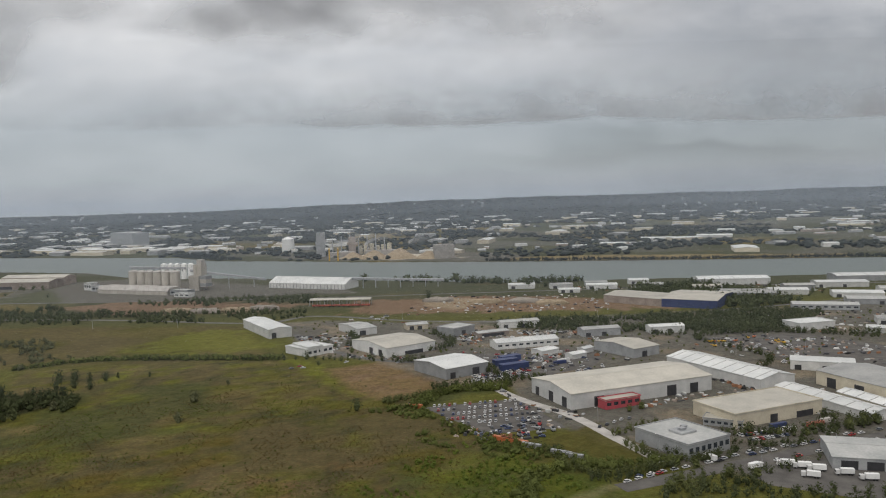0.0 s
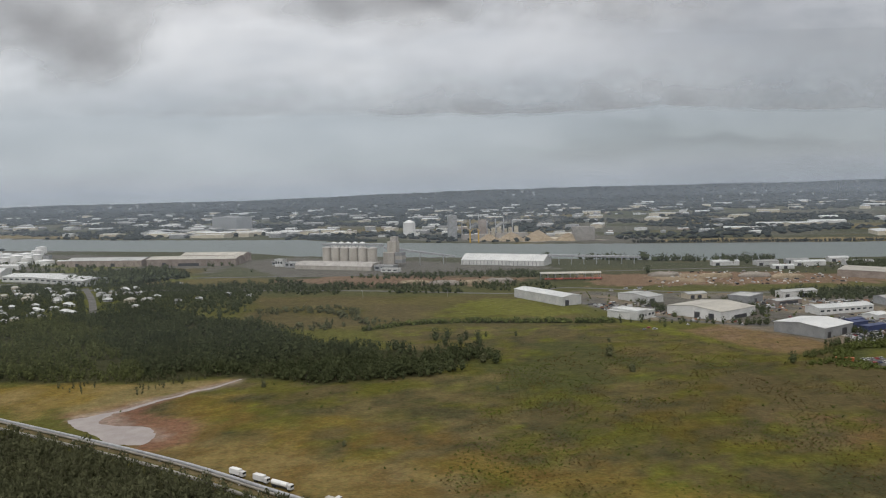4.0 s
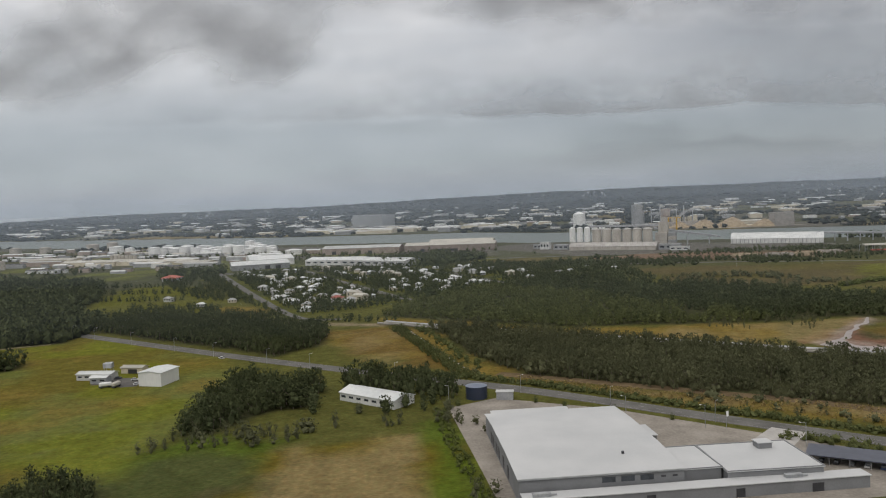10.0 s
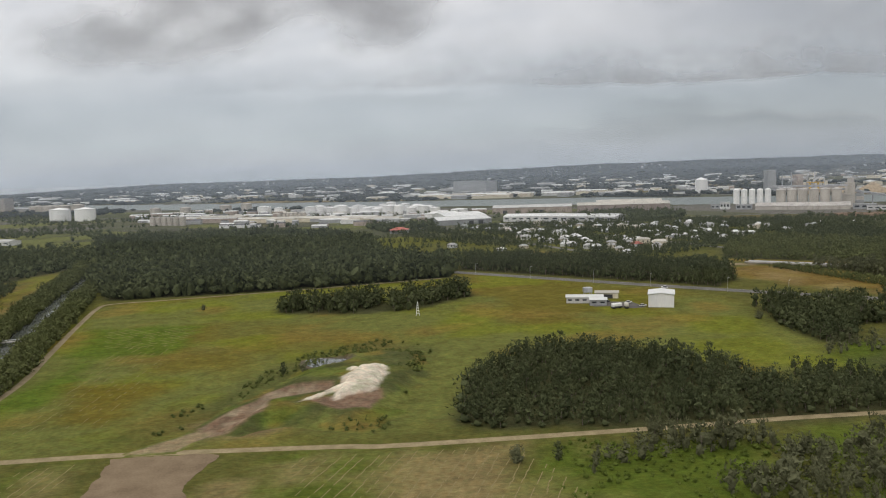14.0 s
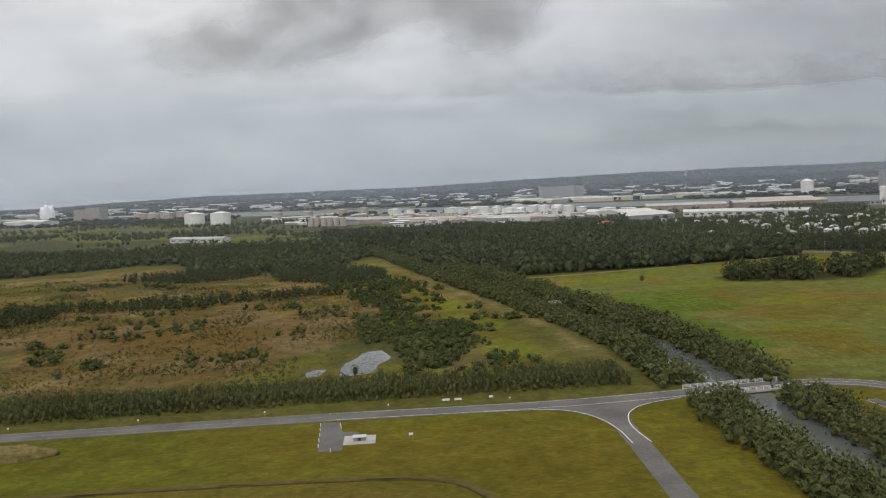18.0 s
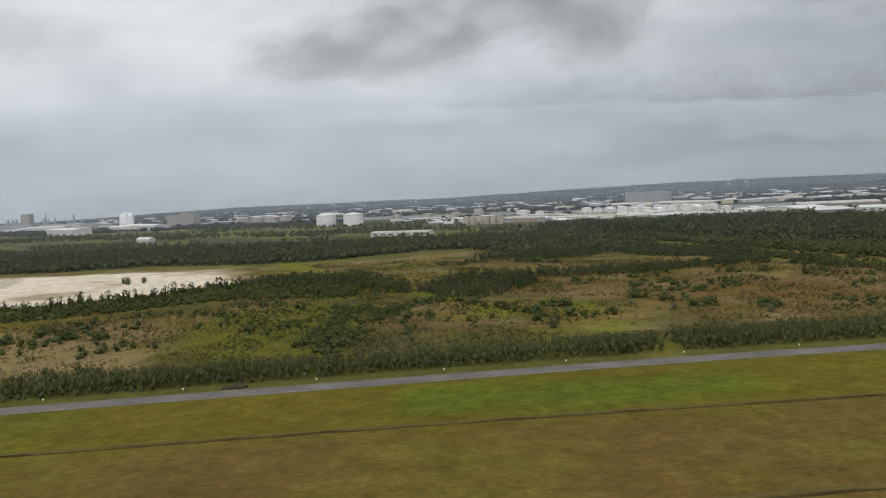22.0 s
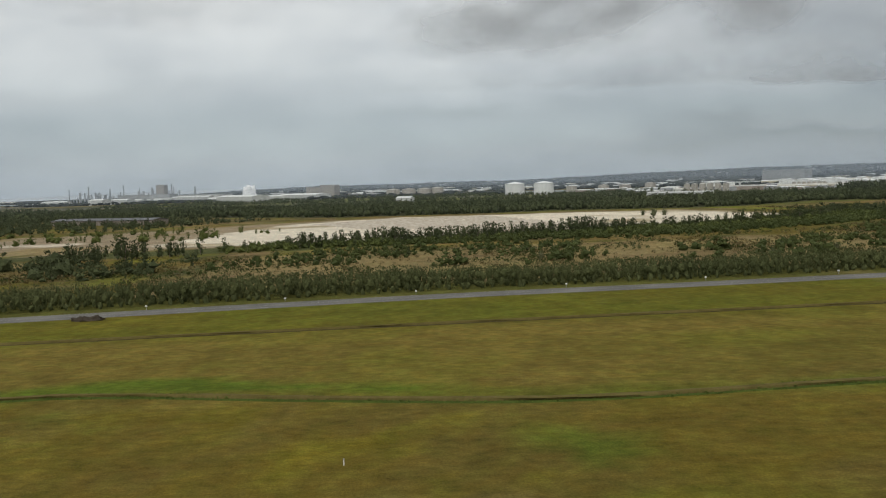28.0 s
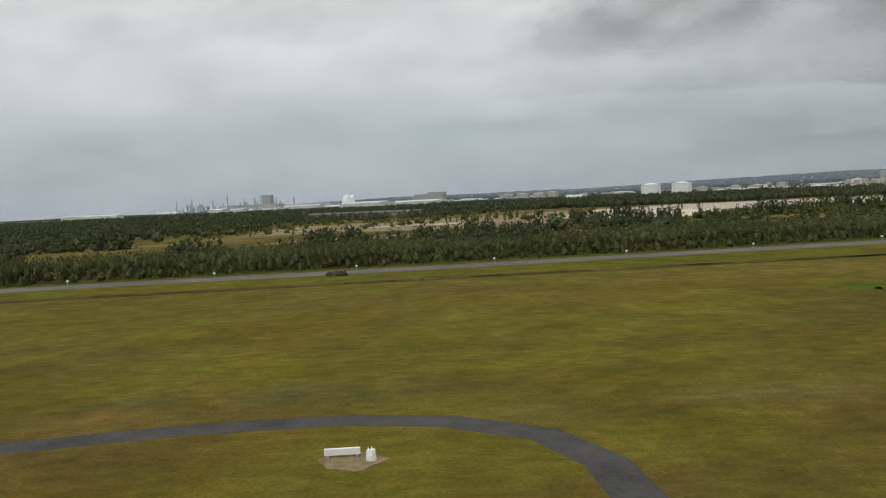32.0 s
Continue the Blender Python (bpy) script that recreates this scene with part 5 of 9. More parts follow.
wood("pine_wood", scatter(FOREST_C, 6.0, 3, 2), (12, 16), FAR + MID[:3], LEAF_DARK, "dark dense casuarina plantation", seed=3)
wood("tree_clump", scatter(FOREST_D, 4.7, 4, 2), (5.6, 9), SLIM + ROUND[:2], LEAF_DARK, "dense dark tree clump in the pasture", seed=4)
wood("tree_belt", scatter(BELT_H, 5.2, 5, 1), (9, 13), PINE, LEAF_DARK, "dark belt of trees beside the road", seed=5)
wood("tree_clump", scatter(CLUMP_E, 5.6, 6, 1, (24, 0.38)), (7, 14), ROUND + SLIM, LEAF_DARK, "dark clump of trees in the pasture", seed=6)
wood("tree_clump", scatter(CLUMP_F, 5.0, 7, 1), (8, 13), SLIM + ROUND[:2], LEAF_DARK, "dark trees behind the long hut", seed=7)
wood("tree_clump", scatter([(-770, 445), (-745, 425), (-728, 412), (-706, 408), (-708, 432), (-735, 455)], 5, 8), (9, 14), SLIM, LEAF_DARK, "dark trees round the long hut", seed=8)
bank_places = np.r_[along(CANAL, (-8.6, -12, -16, -20), 4.0, 9), along(CANAL, (8.6, 12, 16, 20), 4.0, 10)]
bank_places = bank_places[(bank_places[:, 1] < 254) | (bank_places[:, 1] > 275)]
wood("mangrove_bank", bank_places, (5.5, 8.5), ROUND, LEAF_MANGROVE, "green mangroves lining the canal banks", seed=9)
HEDGE = [(-2600, 125), (-2480, 143), (-2302, 177), (-2208, 193), (-2105, 211), (-2002, 229), (-1933, 236), (-1814, 251), (-1690, 263), (-1580, 275), (-1535, 278)]
HEDGE_E = [(-1525, 279), (-1436, 283), (-1351, 287), (-1250, 289)]
wood("mangrove_hedge", np.r_[along(HEDGE, (-7, -4, -1, 2, 5, 8), 2.5, 11), along(HEDGE_E, (-7, -4, -1, 2, 5, 8, 11.5), 2.5, 12)], (4.6, 6.0), HEDGING, LEAF_HEDGE, "continuous mangrove hedge beyond the perimeter road", seed=10, sway=0.3)
wood("shelter_wood", scatter(BELT_S, 8.8, 13, 2), (6.5, 10), FAR, LEAF_DARK, "dark distant wood behind the marsh", seed=11)
THICKETS = ([(-1601, 445), (-1587, 430), (-1578, 433), (-1559, 459), (-1545, 484), (-1533, 525), (-1550, 560), (-1590, 530), (-1612, 490)], [(-1535, 522), (-1501, 520), (-1470, 518), (-1445, 527), (-1424, 537), (-1403, 540), (-1366, 552), (-1372, 574), (-1420, 560), (-1470, 545), (-1530, 548)],
            [(-1706, 525), (-1666, 528), (-1640, 500), (-1615, 466), (-1625, 520), (-1660, 580), (-1690, 600), (-1725, 590)], [(-1350, 552), (-1338, 505), (-1318, 455), (-1330, 440), (-1345, 480), (-1362, 530)], [(-1420, 640), (-1350, 600), (-1335, 650), (-1360, 720), (-1440, 715)], [(-1560, 700), (-1490, 660), (-1440, 700), (-1500, 740)])
dense = np.concatenate([scatter(q, 4.4, 140 + i, -1, (24, 0.32)) for i, q in enumerate(THICKETS)])
wood("marsh_thicket", dense, (3.0, 7.0), MID + SLIM[:1], LEAF_DARK, "dense dark thicket of small trees in the marsh", seed=13)
POND_SIDE = [(-1325, 312), (-1306, 330), (-1280, 404), (-1316, 425), (-1333, 470), (-1350, 440), (-1345, 380), (-1329, 375), (-1325, 345)]
GREEN_SCRUB = [(-1664, 296), (-1645, 300), (-1615, 431), (-1651, 402)]
MARSH_SIDE = [(-1329, 349), (-1310, 310), (-1267, 305), (-1289, 361), (-1305, 420), (-1300, 500), (-1320, 600), (-1360, 700), (-1420, 690), (-1380, 600), (-1338, 495), (-1340, 426)]
BEFORE_SAND = [(-2085, 395), (-2002, 395), (-1881, 402), (-1800, 440), (-1730, 480), (-1650, 470), (-1640, 560), (-1722, 560), (-1800, 500), (-1900, 450), (-2003, 425), (-2080, 410)]
bushes = np.concatenate([scatter(POND_SIDE, 4.2, 150, -1, (20, 0.34)), scatter(GREEN_SCRUB, 4.2, 151, -1, (18, 0.36)), scatter(MARSH_SIDE, 5.0, 152, 0, (17, 0.47)), scatter(BEFORE_SAND, 4.2, 153, 0, (26, 0.28)),
                         scatter([(-2102, 262), (-1700, 300), (-1350, 320), (-1345, 500), (-1640, 480), (-1800, 420), (-2080, 370)], 6.5, 154, 4, (24, 0.63))])
wood("marsh_scrub", bushes, (1.4, 3.8), SHRUB, LEAF_SCRUB, "clumps of green scrub in the marsh", "shrubs", seed=12)
spot_rng = np.random.default_rng(155)
spots = []
WEST_BUSHES = ((-1853, 335), (-1835, 340), (-1818, 345), (-1824, 315), (-1797, 277), (-1887, 318), (-1875, 287), (-1867, 313), (-1863, 295), (-1792, 359), (-1770, 365), (-1757, 361), (-1776, 348), (-1803, 348), (-1993, 289), (-1956, 298), (-1731, 283))
MIDDLE_BUSHES = ((-1641, 401), (-1615, 378), (-1651, 404), (-1560, 373), (-1548, 391), (-1575, 393), (-1480, 369), (-1461, 356), (-1503, 407), (-1491, 390), (-1472, 468), (-1490, 454), (-1511, 495), (-1591, 656), (-1575, 650), (-1654, 633), (-1518, 653))
EAST_BUSHES = ((-1397, 358), (-1472, 499), (-1411, 504), (-1390, 503), (-1301, 418), (-1283, 430), (-1283, 465), (-1305, 406), (-1302, 386), (-1333, 523), (-1342, 513), (-1322, 471), (-1266, 425), (-1317, 576), (-1304, 556), (-1501, 634), (-1561, 672), (-1523, 658))
for x, y in WEST_BUSHES + MIDDLE_BUSHES + EAST_BUSHES:
    for k in range(6):
        spots.append((x + spot_rng.normal(0, 4.2), y + spot_rng.normal(0, 2.8)))
wood("marsh_bushes", spots, (2.0, 4.2), SHRUB, LEAF_SCRUB, "rounded dark green bushes in the dry marsh grass", "shrubs", seed=36)
MARSH_LAND = [(-2300, 225), (-2102, 250), (-1700, 290), (-1350, 305), (-1330, 560), (-1420, 720), (-1720, 740), (-1640, 560), (-1800, 420), (-2080, 360), (-2290, 330)]
wood("marsh_low_scrub", np.r_[scatter(MARSH_LAND, 3.4, 190, 2, (20, 0.56)), scatter([(-1690, 420), (-1632, 447), (-1600, 356), (-1555, 310), (-1628, 300), (-1700, 320)], 2.8, 191, 1, (16, 0.44))], (0.5, 1.3), TUFT, LEAF_SCRUB, "low dark green scrub in the marsh grass", "shrubs", seed=56)
wood("marsh_heath", scatter(MARSH_LAND, 3.0, 192, 2, (30, 0.55)), (0.4, 0.9), TUFT, LEAF_HEATH, "low brown heath in the marsh grass", "grass", seed=57)
wood("marsh_tufts", scatter([(-2300, 225), (-2102, 250), (-1700, 290), (-1350, 305), (-1330, 560), (-1420, 720), (-1720, 740), (-1640, 560), (-1800, 420), (-2080, 360), (-2290, 330)], 6.5, 156, 2, (45, 0.42)), (0.5, 1.3), TUFT, LEAF_DRY, "low dry tussocks of marsh grass", "grass", seed=37)
wood("sand_edge_trees", np.r_[along([(-2162, 358), (-2142, 362), (-2116, 370)], (0, 4, -4), 4.2, 23), along([(-2108, 380), (-2074, 396)], (0,), 9, 24), along([(-2072, 404), (-1960, 430), (-1890, 452)], (0, 5, -5, -10), 3.6, 16), along([(-1890, 452), (-1789, 500), (-1722, 568)], (0, -6, -12), 5.5, 17)], (4, 8.5), SLIM + PINE, LEAF_DARK, "row of dark trees before the sand", seed=14)
wood("sand_edge_scrub", scatter([(-2100, 372), (-2079, 378), (-1901, 425), (-1770, 480), (-1650, 560), (-1640, 620), (-1730, 590), (-1800, 505), (-1905, 455), (-2085, 412), (-2108, 400)], 6, 18, 1), (2, 4.0), SHRUB, LEAF_BUSH, "green scrub before the sand", "shrubs", seed=15)
wood("sand_scrub", scatter([(-2340, 400), (-2150, 430), (-2100, 560), (-2200, 640), (-2400, 560)], 14, 19, 1, (40, 0.5)), (2, 5), SHRUB + SLIM, LEAF_BUSH, "dark scrub on the sandy ground", "shrubs", seed=16)
wood("road_hedge", np.r_[along(MAIN_ROAD[6:], (9.5, 12), 2.4, 20), along([(-588, 318), (-548, 282), (-515, 256)], (0, 2.5), 4.5, 22), along([(-716, 640), (-706, 577), (-690, 480)], (0, 3), 6.5, 27)], (1.8, 3.4), SHRUB, LEAF_MANGROVE, "clipped green hedge beside the main road", "hedge", seed=17)
wood("drain_hedge", along([(-730, 640), (-717, 577), (-708, 524), (-699, 478), (-692, 455)], (0.5, -2, -4.5, -7), 3.0, 21), (2.6, 5.0), ROUND[:2] + MID[:3], LEAF_MANGROVE, "dense green hedge beside the drain", "hedge", seed=58)
wood("meadow_scrub", scatter([(39, 435), (74, 462), (94, 424), (110, 383), (114, 366), (86, 350), (57, 345), (20, 340), (0, 390)], 4.2, 160, 0, (18, 0.48)), (0.9, 2.6), SHRUB, LEAF_LUSH, "lush green scrub before the scrap yard", "shrubs", seed=38)
HEATH = [(-150, 190), (100, 290), (60, 480), (20, 560), (-60, 640), (-200, 580), (-270, 350)]
wood("meadow_heath", scatter(HEATH, 3.0, 161, 0, (22, 0.50)), (0.3, 0.9), TUFT, LEAF_HEATH, "low brown heath tussocks in the meadow", "grass", seed=51)
wood("meadow_rushes", scatter(HEATH, 3.6, 162, 0, (28, 0.56)), (0.3, 1.0), TUFT, LEAF_LUSH, "low green rushes in the meadow", "grass", seed=52)
wood("meadow_copse", scatter([(-335, 545), (-254, 553), (-200, 590), (-203, 619), (-300, 600), (-380, 580)], 6.5, 22, 0, (40, 0.42)), (5, 9), ROUND, LEAF_DARK, "open copse at the edge of the meadow", seed=18)
wood("upper_scrub", scatter([(-430, 760), (-293, 745), (-250, 800), (-330, 900), (-430, 900)], 9, 23, 0, (40, 0.48)), (3, 6), ROUND + SHRUB, LEAF, "scrub in the upper meadow", "shrubs", seed=19)
wood("estate_hedge", np.r_[along([(39, 540), (69, 580), (112, 580)], (-4, 0, 4), 4, 24), along([(60, 300), (95, 395), (165, 400)], (-4, 0, 3), 4.5, 25), along([(-300, 747), (-242, 771), (-169, 760), (-68, 735)], (-2, 2), 4, 26)], (2.6, 5.5), SHRUB, LEAF_BUSH, "rough hedge round the estate", "hedge", seed=20)
wood("estate_wood", scatter([(150, 850), (230, 800), (430, 745), (540, 850), (470, 890), (300, 870), (180, 905)], 5.6, 27, 0, (60, 0.42)), (4, 8), FAR + MID[:2], LEAF_DARK, "green wood behind the estate", seed=21)
wood("bank_trees", np.r_[scatter([(20, 1390), (250, 1255), (400, 1235), (400, 1260), (250, 1285), (30, 1410)], 9, 28, 0, (70, 0.4)), scatter([(380, 1060), (470, 900), (560, 930), (520, 1150), (430, 1150)], 9, 29)], (8, 13), FAR, LEAF_DARK, "dark trees on the near river bank", seed=22)
wood("rail_scrub", np.r_[scatter([(-560, 1150), (-430, 1030), (-113, 970), (-20, 1010), (-100, 1060), (-300, 1090), (-420, 1180)], 8, 30, 0, (60, 0.42)), scatter([(-520, 960), (-440, 850), (-425, 1010), (-500, 1120)], 8, 31), scatter([(-330, 1190), (-150, 1110), (0, 1130), (-10, 1190), (-200, 1220)], 9, 32, 0, (60, 0.46))], (4, 8), FAR + ROUND[:1], LEAF_DARK, "scrub along the rail yard", "shrubs", seed=23)
house_spots = scatter([(-722, 830), (-832, 745), (-880, 860), (-985, 1190), (-880, 1225), (-700, 1180), (-570, 1150), (-540, 1010), (-545, 950), (-640, 895)], 25, 51, 4)
gardens = scatter(TOWN, 6.2, 33, 0, (34, 0.33))
gardens = gardens[np.min(np.hypot(gardens[:, :1] - house_spots[:, 0], gardens[:, 1:] - house_spots[:, 1]), axis=1) > 8]
streets = [smooth_line(q, 8) for q in ([(-690, 760), (-707, 795), (-775, 985), (-845, 1195)], [(-778, 705), (-815, 727), (-870, 880), (-978, 1233)], [(-590, 900), (-640, 1050), (-690, 1180)])]
for way in streets:
    gardens = gardens[np.min(np.hypot(gardens[:, :1] - way[:, 0], gardens[:, 1:] - way[:, 1]), axis=1) > 9]
orchard = np.r_[scatter([(-990, 845), (-906, 828), (-892, 780), (-880, 722), (-935, 722), (-1000, 770)], 6.5, 131, 0, (40, 0.30)), scatter([(-1070, 1235), (-970, 1165), (-880, 862), (-904, 872), (-945, 905), (-990, 1000), (-1030, 1110)], 7.5, 132, 0, (50, 0.36)),
                along([(-885, 768), (-836, 752)], (-2, 2), 5, 133), along([(-1110, 1100), (-1000, 1060)], (-3, 3), 8, 134), along([(-1075, 1010), (-990, 985)], (-2, 2), 8, 135), along([(-1050, 930), (-960, 905)], (-2, 2), 9, 136), along([(-790, 700), (-735, 676)], (-3, 3), 6, 137)]
wood("orchard_trees", orchard, (4.0, 8.0), ROUND[:1] + MID, LEAF_DARK, "dark garden trees and orchard rows west of the street", seed=54)
wood("town_trees", gardens, (4.0, 8.5), ROUND[:1] + MID, LEAF_DARK, "garden trees between the town houses", seed=24)
wood("works_trees", np.r_[scatter([(-740, 1230), (-640, 1200), (-560, 1280), (-640, 1400), (-720, 1360)], 9, 34), scatter([(-1050, 1180), (-970, 1230), (-980, 1300), (-1080, 1280)], 9, 35)], (8, 14), FAR, LEAF_DARK, "dark trees round the warehouses", seed=25)
far_bank = np.r_[scatter([(3200, 1185), (1500, 1335), (1044, 1465), (670, 1572), (294, 1700), (300, 1725), (670, 1600), (1044, 1495), (1500, 1365), (3200, 1210)], 7, 36), scatter([(-470, 2195), (-330, 2010), (-250, 1990), (-330, 2120), (-430, 2240)], 9, 37)]
inland = scatter([(-2600, 2300), (900, 1700), (2600, 1500), (4400, 1400), (5000, 3600), (800, 4200), (-2200, 4300), (-4600, 4300), (-3600, 2700)], 30, 38, 0, (260, 0.50))
far_bank, inland = (q[inside(q[:, 0], q[:, 1], RIVER) < -6] for q in (far_bank, inland))
HILL = [tree_form(q + 130, 1, 0, wide=0.9, low=0.1, trunk=False) for q in range(4)]
wood("inland_trees", inland, (5, 10), HILL, LEAF_HILL, "dark tree belts between the sheds beyond the river", wide=(1.4, 2.8), seed=53)
wood("far_bank_trees", far_bank, (4, 8), FAR, LEAF_HILL, "tree belts beyond the river", seed=26)
hills = scatter([(-6000, 4700), (-3000, 4100), (3000, 3400), (5800, 4000), (5600, 7600), (-3000, 7700), (-6200, 7400)], 66, 39)
hills = hills[hills[:, 0] > -3950]
wood("hill_trees", hills, (7, 13), HILL, LEAF_HILL, "wooded low hills on the horizon", wide=(2.6, 5.0), seed=27)
yard_trees = scatter([(-3000, 2500), (-2300, 1700), (-1450, 1200), (-1080, 1250), (-900, 1420), (-560, 1300), (-420, 1260), (-560, 1520), (-1000, 1700), (-1500, 2050), (-2600, 2800)], 19, 57, 0, (130, 0.50))
wood("yard_trees", yard_trees[inside(yard_trees[:, 0], yard_trees[:, 1], RIVER) < -8], (4, 9), FAR, LEAF_DARK, "dark trees between the yards and the river", seed=50)
west = np.r_[scatter([(-3200, 1000), (-2600, 900), (-2900, 1350), (-2100, 1260), (-1700, 1130), (-1400, 1090), (-1320, 1400), (-1700, 1480), (-2400, 1900), (-3600, 2300)], 15, 40, 0, (110, 0.56)), scatter([(-3300, 300), (-2420, 190), (-2350, 420), (-2440, 620), (-2600, 900), (-3300, 1000)], 13, 41, 0, (90, 0.32))]
wood("western_scrub", west, (4.5, 8.5), FAR, LEAF_DARK, "dark scrub wood beyond the sand", seed=28)

front = np.r_[scatter([(-2600, 165), (-2302, 212), (-2205, 228), (-2105, 248), (-2090, 330), (-2160, 380), (-2250, 310), (-2350, 330), (-2650, 420)], 5.6, 42, 0, (34, 0.585)), scatter([(-2700, 420), (-2350, 420), (-2240, 640), (-2150, 780), (-2331, 960), (-2700, 900)], 10, 43, 0, (80, 0.44))]
for clear in ([(-2240, 405), (-2185, 400), (-2180, 460), (-2230, 462)], [(-2272, 470), (-2212, 465), (-2212, 500), (-2268, 503)], [(-2215, 320), (-2160, 325), (-2158, 356), (-2208, 354)]):
    front = front[inside(front[:, 0], front[:, 1], clear) < 1]
wood("airport_scrub", front, (2.6, 7.0), MID + SLIM[:1] + SHRUB[:2], LEAF_DARK, "dark scrub wood beyond the perimeter hedge", seed=29)

wood("mound_scrub", scatter([(-1140, 280), (-1106, 335), (-1083, 398), (-1045, 430), (-1019, 404), (-1032, 328), (-1042, 279), (-1062, 284), (-1035, 320), (-1040, 372), (-1080, 372), (-1100, 320), (-1112, 285)], 3.4, 170, 0, (13, 0.46)), (0.6, 1.8), SHRUB, LEAF_BUSH, "low green scrub on the quarried mound", "shrubs", seed=46, lift=lambda x, y: np.clip(inside(x, y, MOUND) / 8, 0, 1) * 1.6)
wood("hardstand_weeds", along([(-1092, 224), (-1077, 217), (-1071, 206), (-1068, 190)], (1, 3), 2.0, 171), (0.5, 1.2), SHRUB, LEAF_BUSH, "low dark weeds along the hardstand", "shrubs", seed=47)
wood("ditch_grass", np.concatenate([along(q, (0.3, 0.8, 1.6), 1.2, 180 + i) for i, q in enumerate(DITCHES) if i != 2]), (0.18, 0.38), TUFT, LEAF_SEDGE, "rough brown-green sedge along the ditches", "grass", seed=49)
wood("ditch_rushes", along(DITCHES[2], (-0.8, -0.3, 0.2, 0.7, 1.2, 1.8), 0.8, 186), (0.15, 0.34), TUFT, LEAF_LUSH, "short lush green rushes in the ditch", "grass", seed=55)
wood("golden_grass", np.r_[along([(-672, 446), (-596, 386), (-494, 322), (-449, 270), (-380, 204)], (-5, -2, 1, 4), 2.6, 172), along([(-640, 405), (-560, 338), (-500, 285)], (6, 9), 4, 173)], (0.7, 1.7), TUFT, LEAF_GOLD, "tall golden grass along the edge of the wood", "grass", seed=48)

# ---------------------------------------------------------------- buildings


def on_edge(p0, p1):
    """The pose at p0 whose x runs towards p1, and the distance."""
    dx, dy = p1[0] - p0[0], p1[1] - p0[1]
    return pose(p0[0], p0[1], 0, 0, 0, math.degrees(math.atan2(dy, dx))), math.hypot(dx, dy)


def shed(name, p0, p1, depth, high, rise, wall, roof, label, category="warehouse", group="", doors=(), side_doors=(), ridge="x", vents=0, ribs=0, windows=0, skip=False):
    """A gabled shed: front edge p0 to p1, depth away behind it. doors: (place along, width, height) in the front; side_doors on the end at p0."""
    m, length = on_edge(p0, p1)
    ob = thing(name, m, label, category, group)
    o, t = 0.5, 0.35
    if ridge == "x":
        part("wall", prism([(0, -0.3), (depth, -0.3), (depth, high), (depth / 2, high + rise), (0, high)], 0, length), wall, ob)
        top = part("roof", prism([(-o, high + 0.02), (depth / 2, high + rise + 0.05), (depth + o, high + 0.02), (depth + o, high + t), (depth / 2, high + rise + t), (-o, high + t)], -o, length + o), roof, ob)
        part("ridge_cap", prism([(depth / 2 - 0.6, high + rise + t - 0.02), (depth / 2, high + rise + t + 0.25), (depth / 2 + 0.6, high + rise + t - 0.02)], -o, length + o), roof, top)
    else:
        turn = Matrix.Rotation(radians(90), 4, "Z") @ Matrix.Translation((0, -length, 0))
        bm = prism([(0, -0.3), (length, -0.3), (length, high), (length / 2, high + rise), (0, high)], 0, depth)
        bm.transform(turn)
        part("wall", bm, wall, ob)
        bm = prism([(-o, high + 0.02), (length / 2, high + rise + 0.05), (length + o, high + 0.02), (length + o, high + t), (length / 2, high + rise + t), (-o, high + t)], -o, depth + o)
        bm.transform(turn)
        part("roof", bm, roof, ob)
    for a, w, h in doors:
        part("roller_door", box(a, -0.12, 0, a + w, 0.2, h), DARK, ob)
    for a, w, h in side_doors:
        part("roller_door", box(-0.12, a, 0, 0.2, a + w, h), DARK, ob)
    for k in range(windows):
        a = length * (k + 0.5) / windows
        part("window", box(a - length / windows * 0.28, -0.08, high * 0.45, a + length / windows * 0.28, 0.1, high * 0.72), GLASS, ob)
    for k in range(vents):
        a = length * (k + 0.5) / vents
        part("roof_vent", box(a - 1.2, depth * 0.3 - 0.8, high + rise * 0.4, a + 1.2, depth * 0.3 + 0.8, high + rise * 0.75 + 1.6, bevel=0.15), STEEL, ob)
    for k in range(ribs):
        a = length * (k + 0.5) / ribs
        bm = prism([(-o, high + t), (depth / 2, high + rise + t), (depth + o, high + t), (depth + o, high + t + 0.18), (depth / 2, high + rise + t + 0.18), (-o, high + t + 0.18)], a - 0.25, a + 0.25)
        part("roof_rib", bm, ROOF_GREY, ob)
    return ob


def flat_hall(name, p0, p1, depth, high, wall, roof, label, category="warehouse", group="", doors=(), side_doors=(), windows=0, parapet=0.6):
    """A flat-roofed block with a low parapet."""
    m, length = on_edge(p0, p1)
    ob = thing(name, m, label, category, group)
    part("wall", box(0, 0, -0.3, length, depth, high), wall, ob)
    part("roof", box(-0.4, -0.4, high + 0.01, length + 0.4, depth + 0.4, high + 0.3), roof, ob)
    if parapet:
        for a in ((-0.4, -0.4, length + 0.4, 0.0), (-0.4, depth, length + 0.4, depth + 0.4), (-0.4, 0.0, 0, depth), (length, 0.0, length + 0.4, depth)):
            part("parapet", box(a[0], a[1], high + 0.3, a[2], a[3], high + 0.3 + parapet), wall, ob)
    for a, w, h in doors:
        part("roller_door", box(a, -0.12, 0, a + w, 0.2, h), DARK, ob)
    for a, w, h in side_doors:
        part("roller_door", box(-0.12, a, 0, 0.2, a + w, h), DARK, ob)
    for k in range(windows):
        a = length * (k + 0.5) / windows
        part("window", box(a - length / windows * 0.3, -0.08, high * 0.4, a + length / windows * 0.3, 0.1, high * 0.75), GLASS, ob)
    return ob


